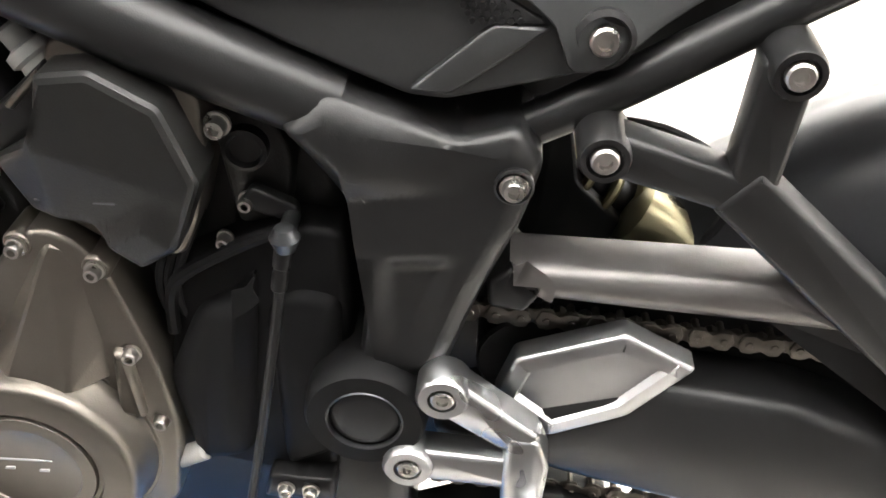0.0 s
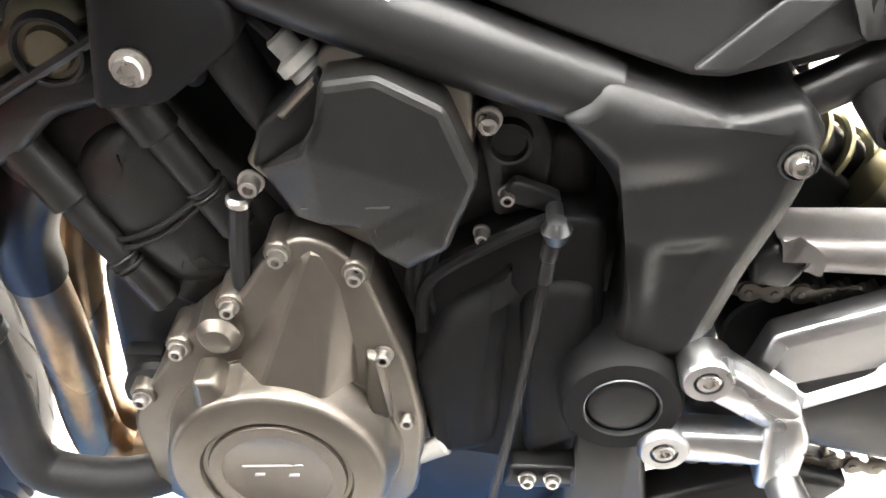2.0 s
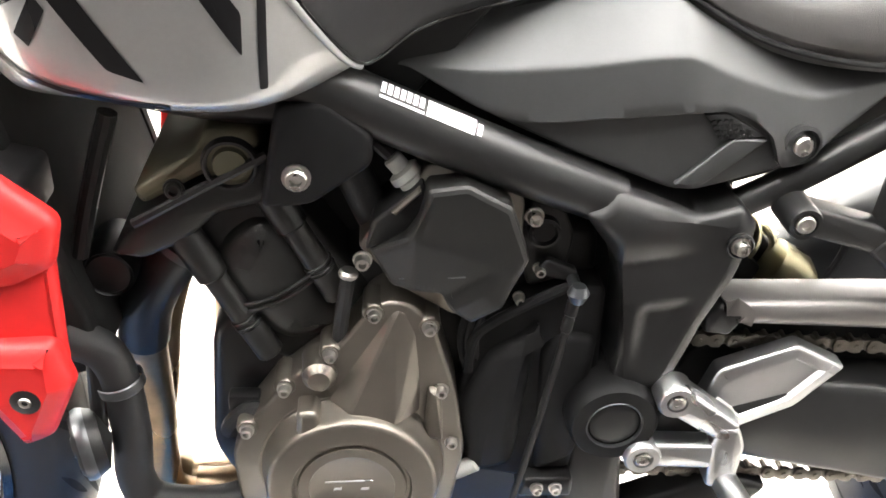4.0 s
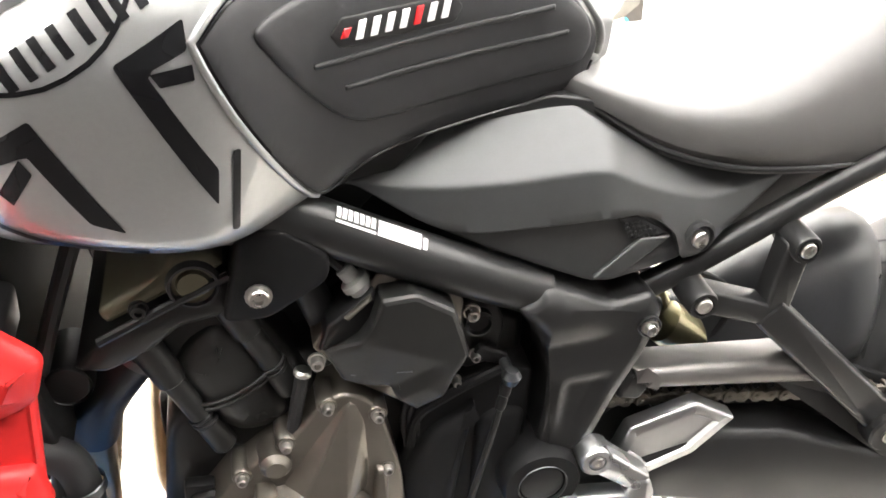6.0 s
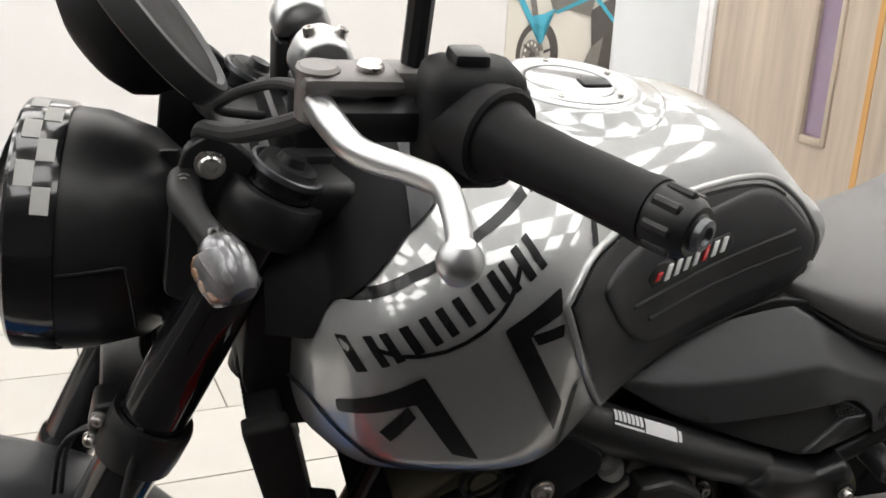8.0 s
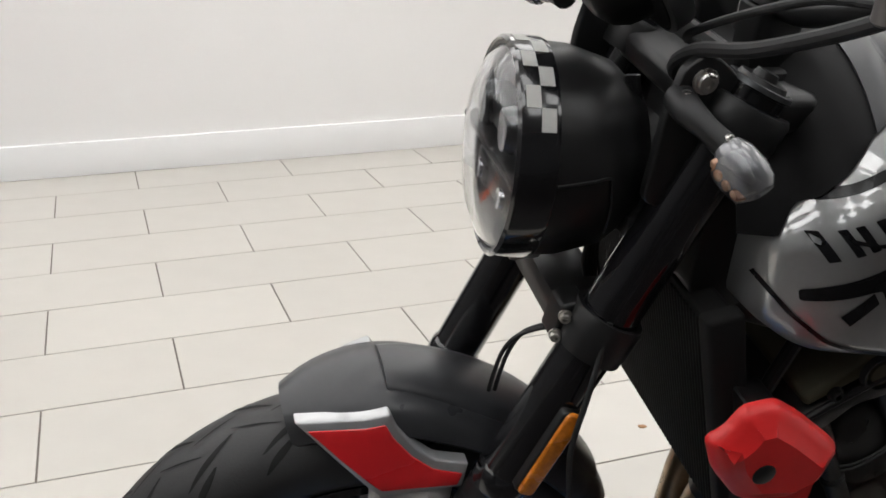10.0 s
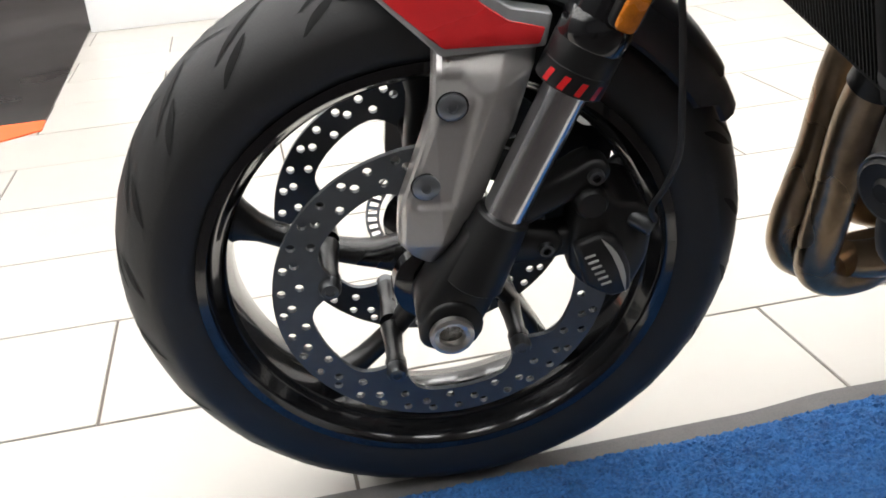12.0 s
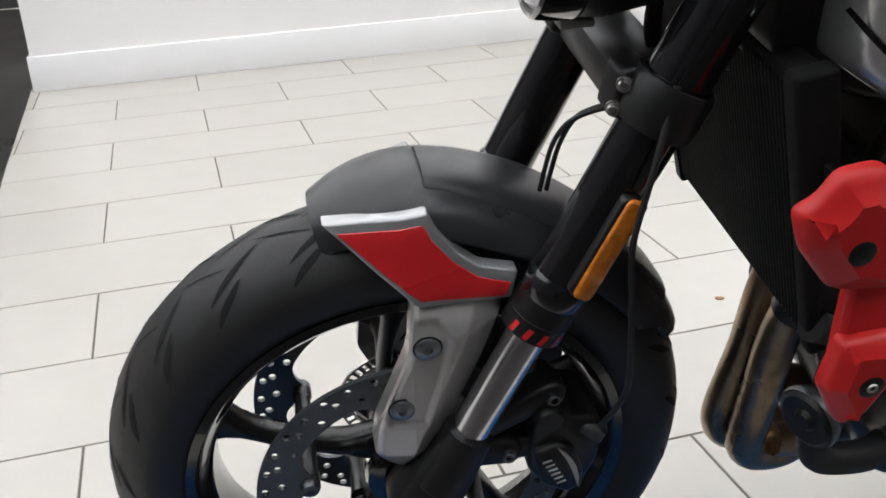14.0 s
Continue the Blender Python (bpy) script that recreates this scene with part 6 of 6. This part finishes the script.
# brake calipers
def caliper(s):
    y = s * 0.085
    c = part("brake_caliper", plate([(0.107, 0.335), (0.109, 0.375), (0.118, 0.412), (0.135, 0.418), (0.15, 0.398), (0.17, 0.396), (0.182, 0.378), (0.178, 0.335), (0.165, 0.305), (0.145, 0.30), (0.12, 0.315)], y + s * 0.018, y - s * 0.05, 0.008, 0.006), M_BLACK, bike, "black brake caliper with a pale maker's strip")
    part("caliper_face", plate([(0.109, 0.365), (0.133, 0.374), (0.15, 0.366), (0.161, 0.335), (0.163, 0.31), (0.145, 0.304), (0.121, 0.32)], y + s * 0.027, y, 0.006, 0.005), M_BLACK, c)
    for m in range(6):
        p = Vector((0.1235, 0.3535)) + Vector((0.0031, -0.0062)) * m
        part("maker_bar", plate(bar(p - Vector((0.0045, 0.0008)), p + Vector((0.0045, 0.0018)), 0.0022), y + s * 0.028, y + s * 0.025, 0.0003, 0.0003), M_GREYPL, c)
    arc = [(0.1325, 0.371), (0.1405, 0.364), (0.1475, 0.354), (0.153, 0.342), (0.1565, 0.328), (0.157, 0.311), (0.1535, 0.322), (0.149, 0.337), (0.1425, 0.353)]
    part("curved_strip", plate(arc, y + s * 0.0283, y + s * 0.025, 0.0005, 0.0004), M_GREYPL, c)
    part("caliper_lug", merged(limb((0.03, 0.352), (0.12, 0.36), 0.013, 0.013, y + s * 0.012, y - s * 0.012), limb((0.07, 0.40), (0.132, 0.43), 0.014, 0.013, y + s * 0.012, y - s * 0.012)), M_BLACK, c)
    for x, z in ((0.127, 0.43), (0.087, 0.362)):
        part("caliper_bolt", bolt(x, y + s * 0.014, z, 0.009, (0, s, 0), 0.01), M_DARKSTEEL, c)
    part("bleed_screw", rod((0.166, y + s * 0.01, 0.365), (0.18, y + s * 0.02, 0.385), 0.005), M_DARKSTEEL, c)
    part("hose_union", rod((0.16, y + s * 0.012, 0.383), (0.178, y + s * 0.024, 0.374), 0.008), M_DARKSTEEL, c)
    part("piston_boss", lathe([(0.0, 0.006), (0.012, 0.006), (0.0145, 0.002), (0.015, -0.01)], (0.124, y + s * 0.02, 0.405), (0, s, 0), 22), M_BLACK, c)


for s in (-1, 1):
    caliper(s)

# radiator, cowls, horn, pipes
rad = part("radiator", plate([(0.273, 0.755), (0.299, 0.76), (0.3655, 0.50), (0.3435, 0.492)], -0.15, 0.15, 0.004), M_CORE, bike, "black radiator with fine fins")
rn = Vector((-0.966, 0, -0.258))
for k in range(44):
    y = -0.138 + 0.276 * k / 43
    a, b = Vector((0.2755, y, 0.745)), Vector((0.341, y, 0.50))
    fin = box(-0.001, 0.001, -0.001, 0.001, 0, 1)
    fin.transform(Matrix.Translation(a + rn * 0.001) @ Vector((0, 0, 1)).rotation_difference(b - a).to_matrix().to_4x4() @ Matrix.Diagonal((1, 1, (b - a).length, 1)))
    part("fin", fin, M_CORE, rad)
for s in (-1, 1):
    part("radiator_tank", plate([(0.266, 0.76), (0.302, 0.765), (0.3675, 0.498), (0.3385, 0.488)], s * 0.156, s * 0.14, 0.006, 0.004), M_CORE, rad)
    cowl = part("radiator_cowl", merged(
        plate([(0.247, 0.690), (0.263, 0.698), (0.274, 0.718), (0.303, 0.722), (0.330, 0.703), (0.374, 0.665), (0.365, 0.628), (0.334, 0.612), (0.289, 0.618), (0.260, 0.655)], s * 0.2400, s * 0.2250, 0.008, 0.01, ((0.004, s * 0.2425), (0.011, s * 0.2485))),
        plate([(0.306, 0.625), (0.364, 0.632), (0.360, 0.53), (0.310, 0.54)], s * 0.2340, s * 0.2220, 0.004, 0.006),
        plate([(0.306, 0.572), (0.358, 0.575), (0.367, 0.537), (0.345, 0.49), (0.324, 0.481), (0.300, 0.525)], s * 0.2480, s * 0.2300, 0.006, 0.01, ((0.005, s * 0.2525),))), M_REDPLASTIC, bike, "red plastic radiator cowl in two lobes")
    part("cowl_bracket", plate([(0.305, 0.685), (0.345, 0.675), (0.345, 0.64), (0.318, 0.635)], s * 0.2260, s * 0.15, 0.006, 0.003), M_BLACK, cowl)
    for x, z, yy in ((0.296, 0.660, 0.2485), (0.335, 0.531, 0.2525)):
        # flat black disc laid on the cowl for the shade in its recess
        part("cowl_dark_disc", lathe([(0.0, 0.001), (0.0092, 0.001), (0.0105, 0.0002), (0.0105, -0.004)], (x, s * yy, z), (0, s, 0), 20), M_BLACK, cowl)
        if z < 0.6:
            part("cowl_bolt", bolt(x, s * (yy - 0.002), z, 0.0058, (0, s, 0), 0.004, False), M_STEEL, cowl)
    cowl.location = (0.0, 0.010, 0.004) if s < 0 else (0.045, -0.035, 0)
horn = part("horn", lathe([(0.0, 0.01), (0.008, 0.01), (0.0115, 0.006), (0.024, 0.0075), (0.028, 0.003), (0.029, -0.005), (0.025, -0.014), (0.0, -0.022)], (0.343, -0.172, 0.432), (-0.88, -0.35, -0.1), 36), M_BLACK, bike, "round black horn with a steel rim")
part("horn_rim", lathe([(0.0275, 0.0035), (0.0292, 0.0045), (0.0306, 0.0), (0.0292, -0.005)], (0.343, -0.172, 0.432), (-0.88, -0.35, -0.1), 36), M_DARKSTEEL, horn)
part("horn_stay", limb((0.352, 0.435), (0.358, 0.51), 0.007, 0.007, -0.162, -0.157), M_BLACK, horn)
part("coolant_hose", tube([(0.335, -0.152, 0.525), (0.358, -0.15, 0.513), (0.3685, -0.15, 0.496), (0.3735, -0.15, 0.464), (0.3745, -0.15, 0.42), (0.372, -0.15, 0.378), (0.381, -0.15, 0.351), (0.407, -0.15, 0.342), (0.443, -0.145, 0.337), (0.48, -0.125, 0.333)], 0.0162, 16, 6), M_RUBBER, bike, "thick black coolant hose")
part("hose_clamp", lathe([(0.0185, -0.005), (0.0195, -0.004), (0.0195, 0.004), (0.0185, 0.005)], (0.3725, -0.15, 0.478), (0.2, 0, -1), 24), M_DARKSTEEL, bike, "dark hose clamp")
PIPES = (((0.445, -0.092, 0.60), (0.408, -0.09, 0.555), (0.384, -0.08, 0.51), (0.3725, -0.066, 0.46), (0.3695, -0.058, 0.41), (0.368, -0.056, 0.35), (0.3655, -0.054, 0.30), (0.3675, -0.05, 0.265), (0.385, -0.046, 0.245), (0.42, -0.04, 0.239), (0.47, -0.02, 0.239), (0.56, 0.0, 0.24)),
         ((0.445, 0.0, 0.60), (0.415, 0.0, 0.55), (0.392, -0.004, 0.50), (0.376, -0.01, 0.45), (0.370, -0.014, 0.41), (0.366, -0.016, 0.376), (0.359, -0.016, 0.335), (0.353, -0.016, 0.30), (0.354, -0.014, 0.268), (0.37, -0.01, 0.245), (0.41, -0.006, 0.235), (0.56, 0.01, 0.238)),
         ((0.445, 0.092, 0.60), (0.438, 0.088, 0.53), (0.434, 0.075, 0.45), (0.431, 0.06, 0.38), (0.431, 0.05, 0.32), (0.436, 0.046, 0.285), (0.455, 0.042, 0.264), (0.49, 0.034, 0.256), (0.56, 0.02, 0.248)))
for line in PIPES:
    part("exhaust_pipe", tube(line, 0.02, 20, 7, (0.019, 0.0195, 0.0205, 0.0208, 0.021, 0.0215)), M_EXHAUST, bike, "heat-tinted steel exhaust pipe")
    part("pipe_flange", lathe([(0.0205, -0.004), (0.029, -0.003), (0.029, 0.004), (0.0205, 0.005)], (0.424, line[0][1], 0.575), (-0.55, 0, -0.8), 20), M_DARKSTEEL, bike, "dark exhaust flange")
part("collector", merged(tube([(0.398, -0.052, 0.268), (0.425, -0.05, 0.263), (0.47, -0.035, 0.255), (0.53, -0.01, 0.245)], 0.02, 20, 6, (0.018, 0.0195, 0.024, 0.03)), rod((0.50, 0, 0.245), (0.78, 0.03, 0.20), 0.05, 0.075, 28)), M_EXHAUST, bike, "exhaust collector under the engine")
part("pipe_sleeve", tube([(0.438, -0.092, 0.592), (0.408, -0.09, 0.555), (0.384, -0.08, 0.51), (0.373, -0.067, 0.464)], 0.0225, 20, 6), M_BLACK, bike, "black sleeve round the upper exhaust pipe")
part("oil_filter", rod((0.435, 0.0, 0.41), (0.475, 0.0, 0.42), 0.036, n=28), M_BLACK, bike, "black oil filter")
part("engine_loom", tube([(0.495, -0.13, 0.42), (0.475, -0.135, 0.435), (0.458, -0.13, 0.42), (0.45, -0.12, 0.40)], 0.0085, 10, 6), M_RUBBER, bike, "ribbed black conduit")
part("wire_clip", box(0.452, 0.48, -0.13, -0.115, 0.425, 0.445, 0.004), M_BLACK, bike, "black wire clip")
part("front_stay", tube([(0.385, -0.12, 0.70), (0.362, -0.12, 0.63), (0.348, -0.12, 0.58)], 0.0075, 10, 4), M_BLACK, bike, "black radiator stay tube")
part("thermostat", lathe([(0.0, 0.004), (0.017, 0.003), (0.0185, 0.001), (0.02, 0.003), (0.0215, -0.002), (0.0215, -0.05)], (0.366, -0.115, 0.56), (0, -1, 0), 28), M_BLACK, bike, "black thermostat housing")
# dark trim panel between fork and tank, with an intake
COWL_EDGE = table("0.318,0.833 0.328,0.855 0.344,0.875 0.362,0.897 0.381,0.918 0.402,0.935 0.419,0.949 0.439,0.966 0.45,0.972")


def cowl_shell(x0, x1, lift, rise, below=0.0):
    """A shell over the front of the tank, raised forwards and ending along its slanting rear edge."""
    rings = []
    for x in np.linspace(x0, x1, 36):
        xt = max(x, 0.3195)
        top = T_TOP(xt)
        low = min(COWL_EDGE(xt) + below, top - 0.004)
        ahead = 1 - 2.2 * (xt - x)
        ring = []
        for k in range(25):
            z = low + (top - low) * math.sin(math.pi / 2 * k / 24)
            y = tank_y(xt, z) if k < 24 else 0
            u = (z - low) / (top - low)
            ring.append((x, (y * (1 + lift / 0.15) - (lift * 0.4 if k < 24 else 0)) * ahead, z + u * (rise * max(0.445 - x, 0) + lift)))
        rings.append(ring)
    bm = bmesh.new()
    vs = [[bm.verts.new(p) for p in ring] for ring in rings]
    for a, b in zip(vs, vs[1:]):
        for k in range(24):
            bm.faces.new((a[k], a[k + 1], b[k + 1], b[k]))
    return bm


def thick(bm, d):
    bmesh.ops.recalc_face_normals(bm, faces=bm.faces)
    bmesh.ops.solidify(bm, geom=bm.faces[:], thickness=d)
    return bm


duct = part("tank_cowl", thick(cowl_shell(0.288, 0.448, 0.005, 0.5), 0.003), M_MATTE, bike, "satin black cowl ahead of the tank", sharp=50)
duct.location = TANK_AT
trim = cowl_shell(0.385, 0.447, 0.0075, 0.5, 0.0005)
part("cowl_trim", thick(trim, 0.002), M_FENDER, duct, "graphite trim strip", sharp=50)
part("intake_shroud", plate([(0.275, 0.84), (0.30, 0.89), (0.345, 0.93), (0.41, 0.95), (0.42, 0.82), (0.36, 0.72), (0.30, 0.72), (0.272, 0.76)], -0.105, 0.105, 0.012), M_BLACK, bike, "black plastic intake shroud")
part("ignition_housing", merged(box(0.30, 0.36, -0.075, -0.02, 0.925, 0.945, 0.006), box(0.33, 0.40, -0.06, 0.06, 0.92, 0.945, 0.008)), M_PLASTIC, bike, "black plastic ignition housing")

part("frame_spar", tube([(0.31, -0.085, 0.738), (0.38, -0.108, 0.722), (0.46, -0.12, 0.711), (0.53, -0.12, 0.708)], 0.015, 14, 5), M_FRAME, bike, "black frame spar under the tank")


# ---- door, column and the bike beyond ----
def wooden_door():
    t = thing("door_1", "pale oak laminate door with a narrow lilac vision panel", "door", FLOOR @ pose(3.2, 0, 0), kind="structure")
    x0, x1, y0, y1, z1 = -0.03, -0.002, 0.46, 1.612, 2.06
    wy0, wy1, wz0, wz1 = 0.857, 0.972, 0.405, 1.75
    leaf = merged(box(x0, x1, y0, wy0, 0.006, z1), box(x0, x1, wy1, y1, 0.006, z1), box(x0, x1, wy0, wy1, 0.006, wz0), box(x0, x1, wy0, wy1, wz1, z1))
    door = part("leaf", leaf, M_WOOD, t)
    part("pane", box(-0.02, -0.012, wy0, wy1, wz0, wz1), M_PURPLE, t, "lilac tinted glazing")
    for a, b, c, d in ((wy0 - 0.022, wy0, wz0 - 0.03, wz1 + 0.03), (wy1, wy1 + 0.022, wz0 - 0.03, wz1 + 0.03), (wy0, wy1, wz0 - 0.03, wz0), (wy0, wy1, wz1, wz1 + 0.03)):
        part("bead", box(-0.042, -0.028, a, b, c, d, 0.003), M_WOOD, t)
    for a, b in ((y1 + 0.004, y1 + 0.11), (y0 - 0.08, y0 - 0.004)):
        part("frame", box(-0.05, 0.0, a, b, 0, z1 + 0.06, 0.004), M_TRIM, t, "white door frame")
    part("frame_stop", box(-0.062, -0.05, y1 + 0.03, y1 + 0.075, 0, z1 + 0.05, 0.003), M_TRIM, t)
    part("edge_strip", box(-0.034, -0.03, 0.648, 0.676, 0.006, z1), M_OAKEDGE, t, "orange oak lipping")
    part("head", box(-0.05, 0.0, y0 - 0.08, y1 + 0.11, z1 + 0.062, z1 + 0.13, 0.004), M_TRIM, t)


wooden_door()
col = thing("column", "round white painted column", "column", FLOOR @ pose(3.66, 2.75, 0), kind="structure")
part("shaft", lathe([(0.25, 0.0), (0.25, H)], (0, 0, 0), (0, 0, 1), 64), M_COLUMN, col)
part("skirt", lathe([(0.252, 0.0), (0.262, 0.0), (0.262, 0.1), (0.252, 0.11)], (0, 0, 0), (0, 0, 1), 64), M_TRIM, col)


def poster():
    """A flat wall print that shows part of a motorcycle."""
    t = thing("poster", "large faded wall poster of a blue and grey motorcycle", "poster", FLOOR @ pose(0, 3.998, 0))

    def layer(name, poly, lift, material, r=0.0):
        part(name, plate(poly, -lift - 0.0006, -lift + 0.0006, r, 0.0002), material, t)

    def oval(x, z, rx, rz, n=40):
        return [(x + rx * math.cos(2 * math.pi * k / n), z + rz * math.sin(2 * math.pi * k / n)) for k in range(n)]
    part("sheet", box(3.312, 4.9, -0.004, 0.0, 0.02, 2.1), M_POSTER, t)
    layer("printed_shadow", oval(3.75, 0.135, 0.42, 0.045), 0.0048, M_PRINTPALE)
    layer("printed_tyre", oval(3.565, 0.39, 0.168, 0.235), 0.006, M_PRINTDARK)
    layer("printed_rim", oval(3.55, 0.39, 0.118, 0.178), 0.0072, M_PRINTPALE)
    layer("printed_disc", oval(3.515, 0.37, 0.072, 0.125), 0.0084, M_PRINTGREY)
    for k in range(12):
        a = 2 * math.pi * k / 12
        layer("printed_hole", oval(3.515 + 0.055 * math.cos(a), 0.37 + 0.1 * math.sin(a), 0.008, 0.013, 8), 0.0096, M_POSTER)
    layer("printed_hub", oval(3.525, 0.375, 0.024, 0.04, 16), 0.0096, M_PRINTDARK)
    for k in range(5):
        a = 2 * math.pi * (k + 0.2) / 5
        c, n = Vector((3.565, 0.39)), Vector((-math.sin(a), math.cos(a) * 1.4)) * 0.007
        p, q = c + Vector((0.05 * math.cos(a), 0.08 * math.sin(a))), c + Vector((0.12 * math.cos(a), 0.18 * math.sin(a)))
        layer("printed_spoke", [p - n, q - n, q + n, p + n], 0.0108, M_PRINTDARK)
    layer("printed_fork", [(3.45, 0.86), (3.50, 0.86), (3.61, 0.42), (3.575, 0.42)], 0.012, M_PRINTGREY)
    layer("printed_guard", [(3.36, 0.80), (3.41, 0.80), (3.50, 0.655), (3.59, 0.67), (3.68, 0.71), (3.665, 0.665), (3.61, 0.63), (3.595, 0.47), (3.565, 0.47), (3.565, 0.60), (3.48, 0.61)], 0.0132, M_PRINTBLUE)
    layer("printed_cowl", [(3.60, 0.86), (3.67, 0.68), (3.80, 0.70), (3.97, 0.66), (4.0, 0.79), (3.84, 0.86)], 0.0108, M_PRINTGREY)
    layer("printed_stripe", [(3.67, 0.685), (3.93, 0.80), (3.95, 0.775), (3.70, 0.672)], 0.0132, M_PRINTBLUE)
    layer("printed_engine", [(3.97, 0.70), (4.2, 0.84), (4.6, 0.8), (4.6, 0.12), (4.12, 0.02), (3.95, 0.215), (3.83, 0.18), (3.91, 0.26), (4.0, 0.45)], 0.0108, M_PRINTDARK)
    layer("printed_belly", [(3.83, 0.18), (3.95, 0.215), (4.06, 0.30), (4.09, 0.52), (4.0, 0.45), (3.91, 0.26)], 0.0132, M_PRINTGREY)
    layer("printed_line", [(4.02, 0.80), (4.2, 0.62), (4.2, 0.585), (3.99, 0.785)], 0.0132, M_PRINTBLUE)
    layer("printed_line", [(3.945, 0.205), (4.11, 0.015), (4.125, 0.03), (3.965, 0.215)], 0.0132, M_PRINTBLUE)


poster()

# ---- floor tiles: near ones singly, the far ones joined ----
def tile_mesh(l, w, h=0.0075, e=0.0007):
    v, f = [], []
    for z, i in ((-h, 0), (-e, 0), (0, e)):
        v += [(i, i, z), (l - i, i, z), (l - i, w - i, z), (i, w - i, z)]
    for k in (0, 4):
        f += [(k + j, k + (j + 1) % 4, k + 4 + (j + 1) % 4, k + 4 + j) for j in range(4)]
    return v, f + [(8, 9, 10, 11)]


# a dry crumb lying on the tiles
crumb = bmesh.new()
rnd = random.Random(3)
for k in range(14):
    t = 2 * math.pi * k / 14
    r = 0.006 + rnd.uniform(-0.002, 0.002)
    for h in (0.0004, 0.002 + rnd.uniform(0, 0.0015)):
        crumb.verts.new((0.718 + 1.3 * r * math.cos(t), 0.686 + r * math.sin(t), h))
bmesh.ops.convex_hull(crumb, input=crumb.verts[:])
tagged(part("crumb", crumb, M_CRUMB, None), "small brown dry crumb on the floor tiles", "crumb")


GAP = 0.0045
tv, tf = tile_mesh(TILE[0] - GAP, TILE[1] - GAP)
me = bpy.data.meshes.new("tile")
me.from_pydata(tv, [], tf)
me.materials.append(M_FLOOR)
me.set_sharp_from_angle(angle=radians(30))
far_v, far_f = [], []
rng = random.Random(7)
for n in range(int(Y0 / TILE[1]) - 1, int(Y1 / TILE[1]) + 1):
    for k in range(int(X0 / TILE[0]) - 1, int(X1 / TILE[0]) + 1):
        x, y, z = TILE[0] * k + (TILE[0] / 2 if n % 2 else 0) + GAP / 2, TILE[1] * n + GAP / 2, 0
        if not (X0 < x + 0.3 < X1 and Y0 < y + 0.15 < Y1):
            continue
        if -7 <= n <= 6 and -4 <= k <= 5:
            ob = new("tile", me)
            ob.parent = slab
            ob.location = (x, y, rng.uniform(-0.0003, 0.0003))
        else:
            b = len(far_v)
            far_v += [(x + p[0], y + p[1], p[2]) for p in tv]
            far_f += [tuple(b + i for i in q) for q in tf]
me2 = bpy.data.meshes.new("far_tiles")
me2.from_pydata(far_v, [], far_f)
me2.materials.append(M_FLOOR)
tagged(new("far_tiles", me2), kind="stuff").parent = slab
